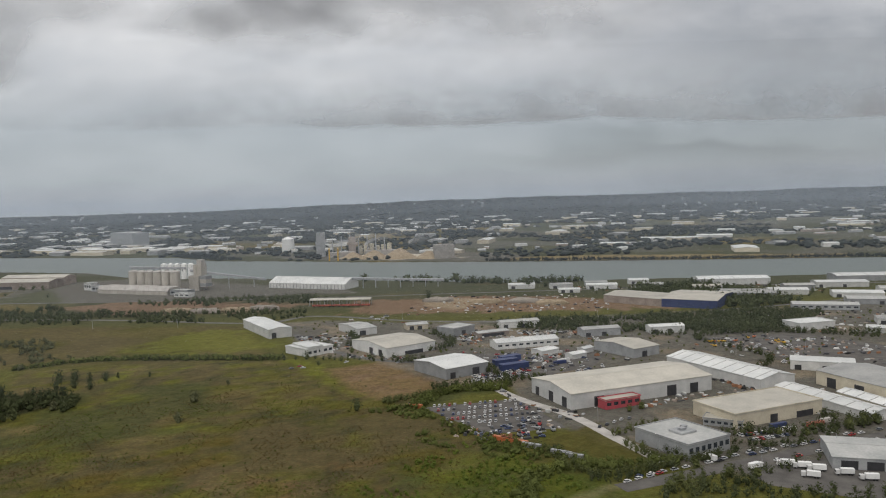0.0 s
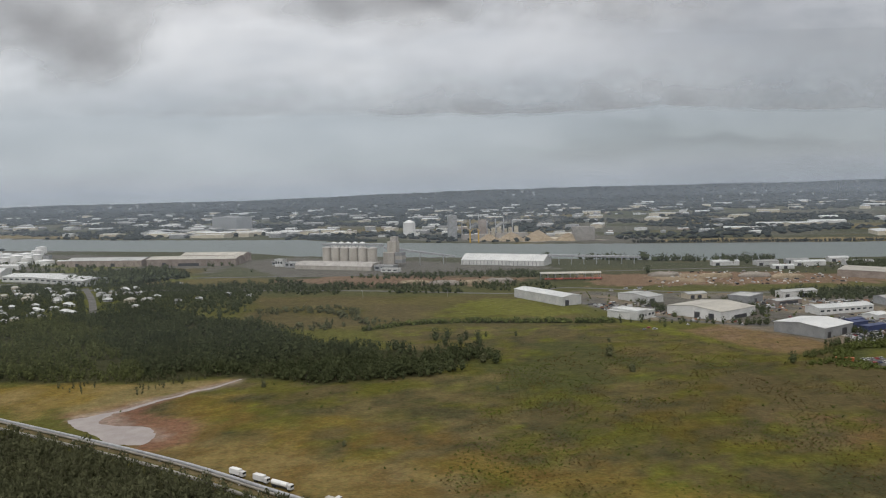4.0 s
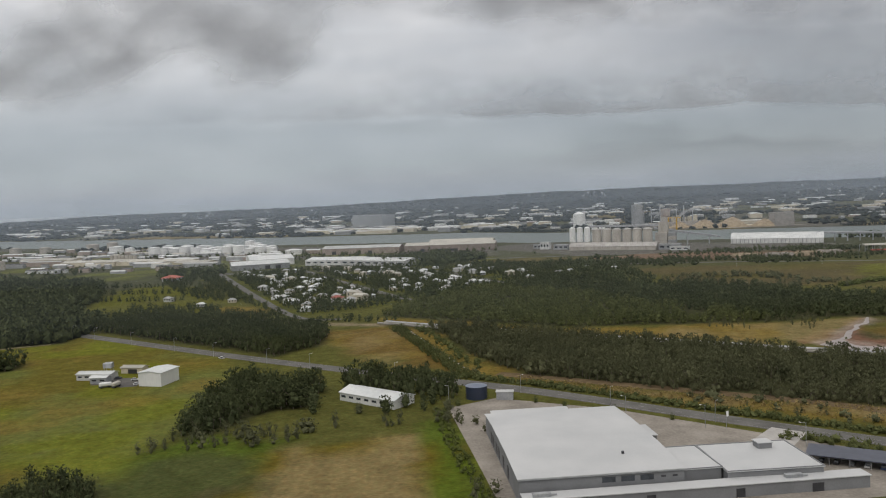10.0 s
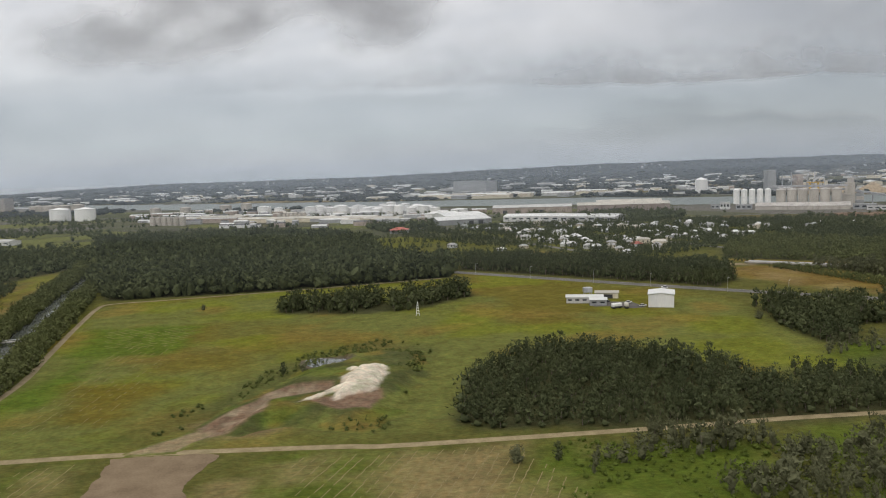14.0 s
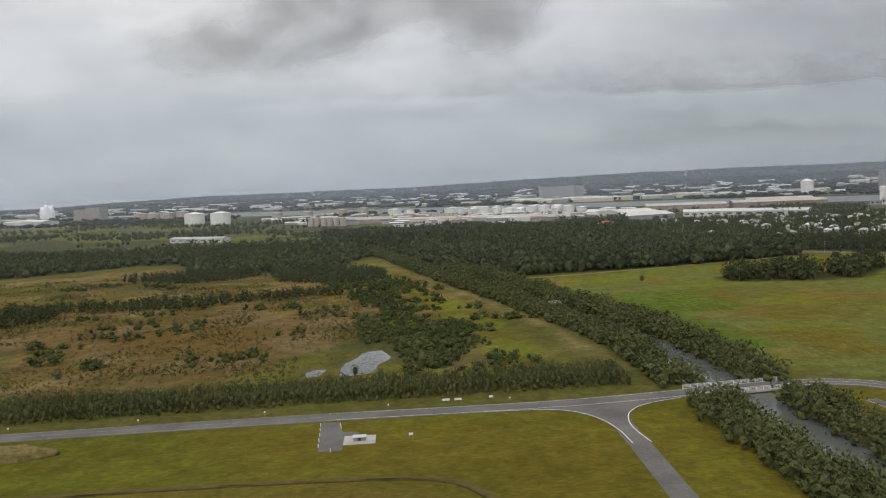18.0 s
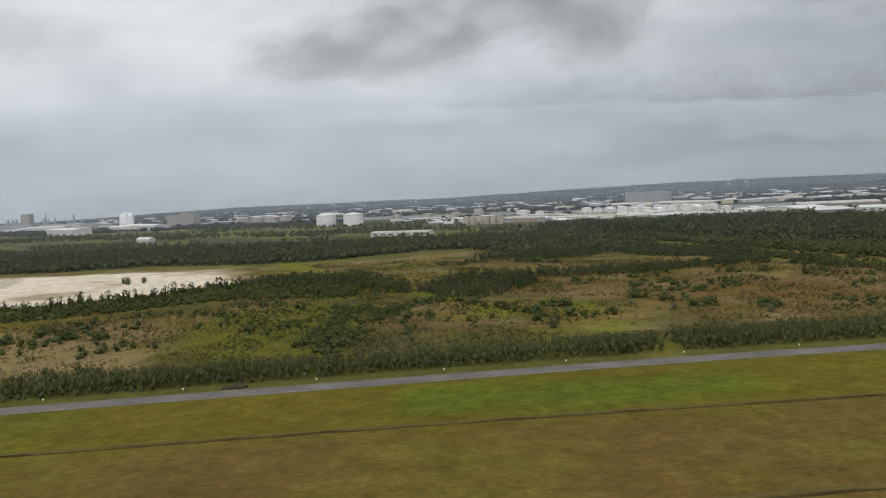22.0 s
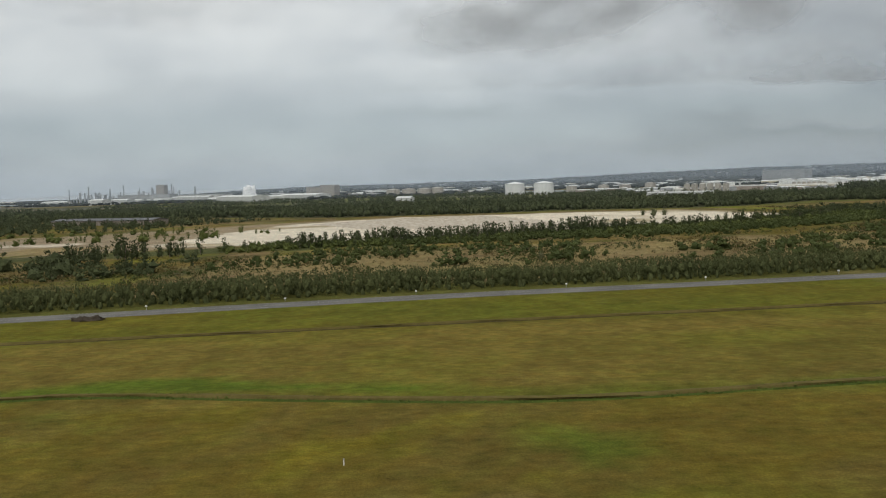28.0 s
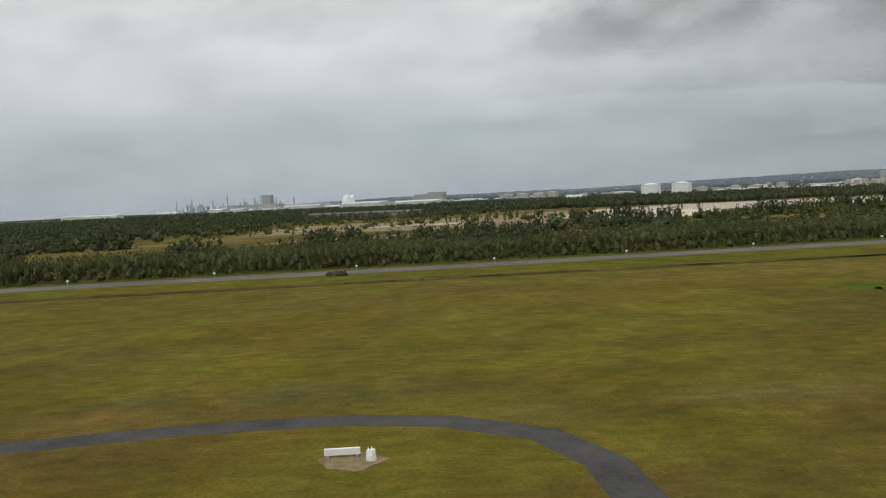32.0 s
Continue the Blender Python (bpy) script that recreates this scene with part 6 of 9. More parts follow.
# the industrial estate
shed("workshop_hall", (144, 512), (257, 543), 55, 10.5, 3.2, WALL_WHITE, ROOF_TAN, "large white workshop hall with a cream roof and open bays", doors=((18, 8, 7), (78, 8, 7.5), (98, 7, 7)), side_doors=((6, 6, 7), (24, 6, 7), (44, 5, 6)), vents=0, ribs=0)
ob = flat_hall("red_annex", (166, 507), (193, 515), 9, 6, WALL_RED, ROOF_TAN, "red flat-roofed annex before the workshop hall", "office", windows=5)
flat_hall("cream_factory", (228, 450), (297, 471), 37, 8.5, WALL_TAN, ROOF_TAN, "cream flat-roofed factory with a loading canopy", doors=((28, 6, 5), (50, 14, 4)), windows=0)
flat_hall("factory_office", (213, 462), (232, 449), 12, 4, WALL_GREY, ROOF_TAN, "low grey office wing of the cream factory", "office", windows=6)
ob = flat_hall("office_building", (177, 402), (207, 415), 40, 8, WALL_GREY, ROOF_GREY, "grey two-storey office building with roof plant", "office building", windows=7)
part("roof_plant", box(10, 14, 8.3, 22, 24, 9.6, bevel=0.2), WALL_GREY, ob, "grey louvred roof plant")
part("roof_unit", box(13, 17, 9.6, 17, 20, 11), STEEL, ob)
part("roof_unit", box(18, 20, 9.6, 21, 23, 10.8), STEEL, ob)
shed("ribbed_shed", (258, 627), (289, 533), 34, 7.5, 3.5, WALL_WHITE, ROOF_WHITE, "long white shed with a ribbed roof", ribs=9)
shed("long_store", (295, 524), (314, 446), 18, 5, 2, WALL_WHITE, ROOF_WHITE, "long low white store with ribbed roof", ribs=6)
shed("long_store", (326, 500), (336, 446), 15, 5, 2, WALL_TAN, ROOF_WHITE, "short low cream store with a white ribbed roof", ribs=5)
shed("cream_warehouse", (337, 542), (352, 478), 50, 10, 3, WALL_TAN, ROOF_GREY, "cream warehouse with grey roof and dark doors", doors=((10, 8, 7), (34, 8, 7)))
shed("grey_warehouse", (73, 618), (110, 638), 46, 8.5, 2.4, WALL_GREY, ROOF_WHITE, "grey warehouse with a white roof", doors=((4, 5, 5), (26, 7, 6)))
shed("white_warehouse", (31, 716), (78, 743), 62, 8.5, 3, WALL_WHITE, ROOF_TAN, "white warehouse with a cream roof", side_doors=((8, 6, 6), (24, 6, 6)), doors=((20, 20, 3.5),))
shed("long_shed", (-86, 846), (-63, 856), 92, 9.5, 2.0, WALL_WHITE, ROOF_WHITE, "long tall white shed beside the meadow", ridge="y", doors=((3, 5, 6),))
flat_hall("white_office", (-41, 738), (-18, 757), 34, 6.5, WALL_WHITE, ROOF_WHITE, "white flat-roofed office beside the meadow", "office", windows=5)
flat_hall("white_office", (-56, 768), (-41, 741), 16, 8, WALL_WHITE, ROOF_WHITE, "white office wing beside the meadow", "office", windows=5)
shed("small_warehouse", (6, 839), (27, 849), 46, 7, 2, WALL_WHITE, ROOF_GREY, "white warehouse with a pale grey roof", doors=((3, 7, 5),))
flat_hall("blue_grey_shed", (104, 806), (129, 826), 24, 8, WALL_GREY, ROOF_GREY, "blue-grey metal shed in the estate", doors=((12, 6, 5),))
shed("dark_store", (128, 795), (162, 806), 14, 4, 1.2, WALL_BROWN, ROOF_GREY, "low dark store with open bays", doors=((4, 26, 3),))
shed("white_hall", (134, 727), (196, 737), 20, 6, 2.2, WALL_WHITE, ROOF_WHITE, "long white hall with a bright roof", windows=9)
shed("grey_hall", (242, 660), (270, 673), 50, 8, 2.5, WALL_GREY, ROOF_TAN, "grey hall with a cream roof", doors=((10, 6, 5),))
for p0, p1, dep in (((168, 690), (186, 700), 14), ((190, 668), (205, 676), 10), ((207, 690), (218, 698), 8)):
    shed("small_shed", p0, p1, dep, 4, 1.2, WALL_WHITE, ROOF_WHITE, "small white shed in the car yard", "shed", "car yard sheds")
for p0, p1 in (((120, 655), (140, 662)), ((122, 636), (146, 645)), ((128, 668), (146, 676))):
    flat_hall("shipping_store", p0, p1, 7, 5, WALL_BLUE, WALL_BLUE, "dark blue steel store in the car yard", "shed", "blue stores", parapet=0)
shed("blue_shed", (383, 946), (436, 905), 95, 10, 3, WALL_BLUE, ROOF_TAN, "large blue shed with a cream roof by the trees", windows=0)
shed("blue_shed", (330, 1010), (383, 946), 60, 9, 3, WALL_BROWN, ROOF_TAN, "large brown shed with a cream roof by the trees")
shed("green_shed", (517, 880), (582, 850), 22, 6, 2, WALL_GREY, ROOF_GREY, "long grey-green shed with many windows", windows=9)
flat_hall("white_block", (446, 745), (488, 752), 26, 7, WALL_WHITE, ROOF_WHITE, "white block beside the machine yard")
shed("white_block", (500, 720), (590, 660), 18, 5, 1.5, WALL_WHITE, ROOF_WHITE, "long white store beside the machine yard", "warehouse")
shed("river_shed", (520, 1140), (622, 1118), 40, 9, 2.5, WALL_WHITE, ROOF_WHITE, "white shed on the river bank", ribs=5)
shed("river_shed", (728, 1118), (815, 1100), 40, 8, 2.5, WALL_GREY, ROOF_WHITE, "pale shed on the river bank", ribs=5)
shed("river_shed", (481, 990), (545, 965), 45, 8, 2.5, WALL_GREY, ROOF_GREY, "grey shed behind the blue shed", ribs=0)
for x, y, l, d, a, r in ((240, 1190, 40, 18, -8, ROOF_WHITE), (300, 1170, 34, 16, -6, ROOF_GREY), (350, 1150, 45, 18, -12, ROOF_WHITE), (420, 1130, 40, 18, -10, ROOF_GREY), (430, 1190, 30, 14, -8, ROOF_WHITE), (620, 960, 60, 30, -24, ROOF_WHITE), (700, 980, 60, 30, -24, ROOF_GREY),
                         (640, 820, 60, 24, -30, ROOF_WHITE), (720, 760, 60, 26, -30, ROOF_TAN), (560, 1010, 50, 26, -20, ROOF_WHITE), (800, 900, 60, 30, -20, ROOF_WHITE), (860, 1020, 70, 30, -14, ROOF_TAN), (640, 700, 50, 24, -32, ROOF_WHITE)):
    q = (x + l * math.cos(radians(a)), y + l * math.sin(radians(a)))
    shed("works_shed", (x, y), q, d, 6, 1.8, WALL_WHITE, r, "small works shed before the river", "shed", "works sheds", doors=((4, 6, 4),))
# open-sided rail shed
rail_m, rail_l = on_edge((-55, 1088), (27, 1074))
rail = thing("rail_shed", rail_m, "long open rail shed with a pale roof on posts", "shed")
part("roof", prism([(-1, 8), (9, 9.6), (19, 8), (19, 8.5), (9, 10.1), (-1, 8.5)], 0, rail_l), ROOF_TAN, rail)
for k in range(9):
    for y in (0, 18):
        part("post", box(k * rail_l / 8.2, y, 0, k * rail_l / 8.2 + 0.6, y + 0.6, 8.1), STEEL, rail)
for k in range(6):
    rx = -45 + 13 * k
    c = thing("flat_wagon", pose(rx, 1082 - 0.17 * (rx + 55), 0, 0, 0, -10), "rusty red rail wagon beside the open shed", "wagon", "rail wagons")
    part("body", box(-6, -1.4, 1.1, 6, 1.4, 3.0, bevel=0.1), ROOF_RED, c)
    for s in (-4, 4):
        part("wheel_set", box(s - 1.2, -1.2, 0, s + 1.2, 1.2, 1.05, bevel=0.3), TYRE, c)
# white storage shed on the bank, with its conveyor
store = shed("bulk_store", (-133, 1345), (-8, 1272), 44, 8, 9, WALL_WHITE, ROOF_WHITE, "large white bulk store with a steep roof", windows=0)
for k in range(22):
    part("buttress", box(2 + k * 6.5, -0.5, 0, 3 + k * 6.5, 0.0, 7), WALL_GREY, store)

# grain terminal
gm_, gl_ = on_edge((-412, 1365), (-285, 1292))
hall = thing("grain_hall", gm_, "long low concrete grain hall below the silos", "warehouse")
part("wall", prism([(0, -0.3), (30, -0.3), (30, 11), (6, 11), (0, 6)], 0, gl_), SILO, hall)
part("roof", prism([(-0.4, 6.05), (6, 11.2), (30.4, 11.2), (30.4, 11.5), (5.9, 11.5), (-0.5, 6.4)], -0.4, gl_ + 0.4), CONCRETE, hall)
for k in range(6):
    p = gm_ @ Vector((38 + 17.5 * k, 42, 0))
    s = thing("grain_silo", Matrix.Translation(p), "tall grey concrete grain silo with a flat cone top", "silo", "grain silos")
    part("shaft", cylinder(8.0, -0.3, 33, seg=28), SILO, s)
    part("cone", cylinder(8.3, 33, 35.2, r2=2.0, seg=28), CONCRETE, s)
    part("rim", cylinder(8.3, 32.2, 33, seg=28), CONCRETE, s)
gallery = thing("silo_gallery", gm_, "grey conveyor gallery above the silos", "conveyor")
part("housing", box(24, 47, 36.5, 142, 51, 40.0, bevel=0.2), STEEL, gallery)
for k in range(8):
    part("trestle", box(30 + 15 * k, 48, 33, 30.8 + 15 * k, 50, 36.6), STEEL, gallery)
for k in range(5):
    s = thing("white_silo", pose(-352 + 13.5 * k, 1578 - 5.5 * k, 0), "white steel silo behind the grain silos", "silo", "white silos")
    part("shaft", cylinder(5.8, -0.3, 28, seg=24), TANK, s)
    part("cone", cylinder(6.0, 28, 30.4, r2=0.8, seg=24), TANK, s)
tower = thing("elevator_tower", gm_ @ Matrix.Translation((134, 70, 0)), "stepped grey concrete elevator tower", "tower")
part("base", box(0, -6, -0.3, 20, 14, 24), SILO, tower)
part("upper_block", box(4, 2, 24, 20, 16, 42), SILO, tower)
part("head_house", box(8, 6, 42, 18, 16, 50), CONCRETE, tower)
for k in range(4):
    part("ledge", box(-0.3, -6.3, 5 + 5 * k, 20.3, -5.9, 5.8 + 5 * k), CONCRETE, tower)
for k in range(3):
    part("floor_deck", box(20.5, -4, 6 + 6 * k, 34, 12, 6.8 + 6 * k), CONCRETE, tower)
    part("deck_wall", box(21, -3.5, 6.8 + 6 * k, 33.5, 11.5, 12 + 6 * k), SILO if k % 2 else WALL_GREY, tower)
for k, (px, py, l, d, h) in enumerate(((150, 2, 34, 18, 8), (170, -12, 30, 12, 5), (-34, 20, 26, 16, 8), (-62, 30, 16, 14, 12), (-80, 46, 22, 14, 7))):
    p, q = gm_ @ Vector((px, py, 0)), gm_ @ Vector((px + l, py, 0))
    flat_hall("terminal_building", p[:2], q[:2], d, h, WALL_WHITE if k % 2 else WALL_GREY, ROOF_GREY, "plain works building of the grain terminal", "building", "terminal buildings", windows=3)


def conveyor(a, b, za, zb, posts, label):
    """An inclined conveyor bridge from a to b."""
    m, l = on_edge(a, b)
    ob = thing("conveyor_bridge", m, label, "conveyor")
    part("gantry", prism([(-1.6, 0), (1.6, 0), (1.6, 3), (0, 3.8), (-1.6, 3)], 0, l), STEEL, ob)
    beam = ob.children[0]
    beam.data.transform(Matrix(((1, 0, 0, 0), (0, 1, 0, 0), ((zb - za) / l, 0, 1, za), (0, 0, 0, 1))))
    for k in range(posts):
        x = l * (k + 0.5) / posts
        part("trestle", box(x - 0.5, -1.4, -0.3, x + 0.5, 1.4, za + (zb - za) * x / l + 0.05), STEEL, ob)


conveyor((-262, 1362), (-140, 1372), 30, 10, 3, "long grey inclined conveyor from the tower to the store")
conveyor((-8, 1295), (150, 1262), 14, 9, 8, "long low conveyor along the river bank")


def tank(x, y, r, h, label, group, dome=0.12, mat=None, rail=False):
    ob = thing("storage_tank", pose(x, y, 0), label, "tank", group)
    shell = part("shell", cylinder(r, -0.3, h, seg=32), mat or TANK, ob)
    part("roof", cylinder(r * 1.01, h, h + r * dome + 0.2, r2=r * 0.12, seg=32), mat or TANK, ob)
    part("wind_girder", cylinder(r * 1.02, h - 0.9, h - 0.5, seg=32), STEEL, shell)
    if rail:
        part("stair", box(-r - 1.2, -1, 0, -r + 0.05, 1, h + 0.6, bevel=0.2), STEEL, ob)
    return ob


# white domed tank across the river, twin tanks, the tank farm
tank(-165, 2235, 17, 36, "tall white domed tank beyond the river", "", 0.4)
tank(-1806, 1925, 23, 27, "large white round twin tank", "twin tanks", 0.16, rail=True)
tank(-1740, 1900, 23, 27, "large white round twin tank", "twin tanks", 0.16, rail=True)
tank(-1336, 1910, 16, 17, "white storage tank by itself", "tank farm")
tank(-1300, 1890, 10, 14, "white storage tank by itself", "tank farm")
for k in range(34):
    row, i = k % 3, k // 3
    x, y = -1215 + 24 * i + 7 * row, 1770 - 11.5 * i + 30 * row
    tank(x, y, float(rng.uniform(9, 13)), float(rng.uniform(12, 19)), "white fuel tank in the crowded tank farm", "tank farm")
for x, y, r, h in ((-905, 1610, 17, 9), (-965, 1490, 14, 9), (-1010, 1850, 12, 14), (-1040, 1950, 12, 15)):
    tank(x, y, r, h, "white fuel tank at the edge of the tank farm", "tank farm")
for k in range(7):
    tank(-1262 + 8.5 * k, 1640 - 4 * k, 3.6, 13, "slim grey tank in a row", "slim tanks", mat=SILO)
for k in range(6):
    tank(-1498 + 13 * k, 1590 - 7 * k, 6, 16, "grey steel tank in a cluster", "grey tanks", mat=SILO)
for x, y, r, h in ((-2130, 2560, 22, 20), (-2080, 2530, 22, 20), (-2030, 2500, 22, 20), (-1990, 2510, 20, 22), (-1640, 2100, 14, 16), (-1560, 2080, 14, 16), (-1480, 2180, 16, 14), (-1420, 2150, 14, 18)):
    tank(x, y, r, h, "pale grey storage tank far off", "far tanks", mat=SILO)
# long brown wharf stores, white warehouses behind the town
shed("wharf_store", (-846, 1548), (-700, 1512), 50, 11, 4, WALL_BROWN, ROOF_GREY, "long weathered brown wharf store", doors=((20, 8, 6), (90, 8, 6)))
shed("wharf_store", (-690, 1508), (-525, 1470), 46, 12, 4, WALL_BROWN, ROOF_TAN, "long weathered brown wharf store", doors=((30, 8, 6), (60, 40, 5)))
shed("wharf_store", (-640, 1560), (-520, 1530), 40, 14, 4, WALL_BROWN, ROOF_TAN, "long weathered wharf store with a pale roof")
shed("town_warehouse", (-966, 1268), (-880, 1288), 60, 8, 4, WALL_GREY, ROOF_WHITE, "grey warehouse with a wide white roof", doors=((50, 8, 6), (66, 8, 6)))
shed("town_warehouse", (-950, 1345), (-880, 1360), 90, 10, 4, WALL_WHITE, ROOF_WHITE, "white warehouse with a wide white roof")
shed("town_warehouse", (-858, 1312), (-770, 1275), 50, 8, 3, WALL_WHITE, ROOF_WHITE, "long white warehouse behind the town", windows=8)
shed("town_warehouse", (-800, 1285), (-703, 1206), 46, 8, 3, WALL_WHITE, ROOF_WHITE, "long white warehouse behind the town", windows=8)
for x, y, l in ((-1330, 1560, 110), (-1240, 1530, 90), (-1150, 1480, 80), (-1440, 1690, 100), (-1090, 1420, 60)):
    shed("depot_shed", (x, y), (x + l, y - l * 0.4), 34, 7, 2.5, WALL_TAN, ROOF_TAN, "low pale depot shed by the tank farm", "warehouse", "depot sheds")
# works beyond the river
flat_hall("grey_mill", (-818, 2885), (-715, 2770), 60, 46, WALL_GREY, ROOF_GREY, "large pale grey mill building", "mill")
works = thing("process_works", pose(-20, 2010, 0), "tan and grey process works beyond the river", "factory")
part("tall_block", box(-60, 0, -0.3, -38, 24, 60), WALL_GREY, works)
part("tower", box(20, 10, -0.3, 38, 30, 46), WALL_BROWN, works)
part("long_block", box(60, -10, -0.3, 140, 16, 12), WALL_FAR, works)
part("silo_block", box(215, -190, -0.3, 262, -160, 32), WALL_FAR, works)
part("low_block", box(-30, -40, -0.3, 36, -12, 12), WALL_FAR, works)
for k in range(7):
    part("flue", cylinder(1.5, -0.3, 42 + 5 * (k % 3), seg=10, x=-20 + 22 * k, y=44 + 5 * (k % 2)), STEEL, works)
for k in range(6):
    part("vessel", cylinder(6, -0.3, 20 + 3 * (k % 3), seg=16, x=50 + 15 * k, y=60), WALL_TAN, works)
CHIP = material("woodchip", (0.24, 0.19, 0.125), (0.38, 0.31, 0.22), 6, 0.6)
for x, y, r, h in ((60, 1905, 38, 20), (120, 1885, 44, 24), (185, 1850, 34, 18), (10, 1935, 30, 15)):
    bm = cylinder(r, -0.5, h, r2=r * 0.08, seg=26)
    bmesh.ops.subdivide_edges(bm, edges=bm.edges[:], cuts=3, use_grid_fill=True)
    for v in bm.verts:
        v.co += Vector((noise.noise(v.co * 0.09), noise.noise(v.co * 0.09 + Vector((7, 3, 1))), noise.noise(v.co * 0.07 + Vector((2, 9, 4))))) * 3.0
    s = thing("stockpile", pose(x, y, 0), "pale conical stockpile of woodchip or sand", "stockpile", "stockpiles")
    part("cone", bm, CHIP, s)
for x in (-45, -25):
    crane = thing("wharf_crane", pose(x, 1868, 0), "yellowish wharf crane beyond the river", "crane", "wharf cranes")
    part("tower", box(-1.5, -1.5, -0.3, 1.5, 1.5, 30), YELLOW, crane)
    part("jib", box(-1, -24, 28, 1, 14, 30), YELLOW, crane)
# sheds and depots beyond the river, thinning towards the hills
far_rng = np.random.default_rng(5)
spots = scatter([(-2900, 2500), (-1700, 2960), (-1000, 2530), (-450, 2330), (300, 1820), (1000, 1620), (2800, 1420), (3900, 2300), (3600, 4600), (600, 5000), (-2600, 5000), (-4600, 4600)], 285, 71, 10)
spots = np.r_[spots, scatter([(-1030, 2480), (-470, 2260), (-330, 2260), (-500, 2650), (-1000, 2800)], 75, 72, 10)]
spots = spots[inside(spots[:, 0], spots[:, 1], RIVER) < -30]
for x, y in spots:
    l, d, h = float(far_rng.uniform(30, 110)), float(far_rng.uniform(22, 60)), float(far_rng.uniform(6, 11))
    a = radians(float(far_rng.choice([-22, -22, 68, 8])))
    if math.hypot(x + 70, y - 2030) < 230 or (abs(x + 770) < 110 and abs(y - 2850) < 110):
        continue
    k = int(far_rng.integers(0, 6))
    far_ob = shed("far_warehouse", (x, y), (x + l * math.cos(a), y + l * math.sin(a)), d, h, 2.2, (WALL_WHITE, WALL_TAN, WALL_GREY)[k % 3], (ROOF_WHITE, ROOF_WHITE, ROOF_GREY, ROOF_WHITE, ROOF_TAN, ROOF_GREY)[k],
                  "distant warehouse with a pale roof beyond the river", "warehouse", "far warehouses")
    far_ob.location.z = float(land_height(np.array([x]), np.array([y]))[0])
# refinery on the western horizon
ref_rng = np.random.default_rng(9)
for k in range(74):
    x, y = float(ref_rng.uniform(-3520, -3050)), float(ref_rng.uniform(3250, 3600))
    t = thing("refinery_column", pose(x, y, 0), "slender grey refinery column or stack", "chimney", "refinery columns")
    h = float(ref_rng.choice([20, 26, 34, 44, 58, 70], p=[.28, .26, .2, .15, .08, .03]))
    r = float(ref_rng.uniform(1.6, 4.0)) if h < 70 else 2.6
    shaft = part("shaft", cylinder(r, -0.3, h, seg=12), STEEL, t)
    part("platform", cylinder(r * 1.35, h * 0.7, h * 0.72, seg=12), STEEL, shaft)
flat_hall("cracker_block", (-3080, 3130), (-3047, 3125), 30, 64, WALL_FAR, ROOF_GREY, "tall plain tan refinery block", "refinery block")
flat_hall("refinery_store", (-3200, 3060), (-2990, 3010), 60, 28, WALL_GREY, ROOF_GREY, "broad pale refinery store", "warehouse")
flat_hall("refinery_store", (-2940, 2960), (-2760, 2880), 60, 22, WALL_WHITE, ROOF_WHITE, "long white refinery store", "warehouse")
flat_hall("cream_block", (-2455, 2862), (-2405, 2843), 40, 36, WALL_FAR, ROOF_TAN, "large plain tan block far off", "building")
flat_hall("cream_block", (-2404, 2842), (-2350, 2822), 40, 42, WALL_FAR, ROOF_TAN, "large plain tan block far off", "building")
for k in range(14):
    x, y = float(ref_rng.uniform(-4600, -2500)), float(ref_rng.uniform(2500, 3100))
    shed("port_shed", (x, y), (x + float(ref_rng.uniform(50, 150)), y - 20), 40, float(ref_rng.uniform(9, 16)), 3, WALL_WHITE, ROOF_WHITE, "pale port shed on the western horizon", "warehouse", "port sheds")
shed("port_shed", (-2620, 2290), (-2480, 2120), 50, 15, 4, WALL_WHITE, ROOF_WHITE, "long white port shed far off", "warehouse", "port sheds")
shed("port_shed", (-2500, 2560), (-2345, 2350), 50, 13, 4, WALL_WHITE, ROOF_WHITE, "long white port shed far off", "warehouse", "port sheds")
# long dark roof, white shed and houses among the western trees
shed("dark_shed", (-2385, 812), (-2265, 758), 22, 4.5, 1.6, WALL_BROWN, DARK, "long low dark shed among the western trees")
shed("white_store", (-2064, 1352), (-2040, 1340), 16, 9, 3, WALL_WHITE, ROOF_WHITE, "small white store among trees")
shed("depot_house", (-1672, 1238), (-1585, 1195), 20, 6, 2, WALL_WHITE, ROOF_GREY, "low depot house behind the marsh", windows=7)

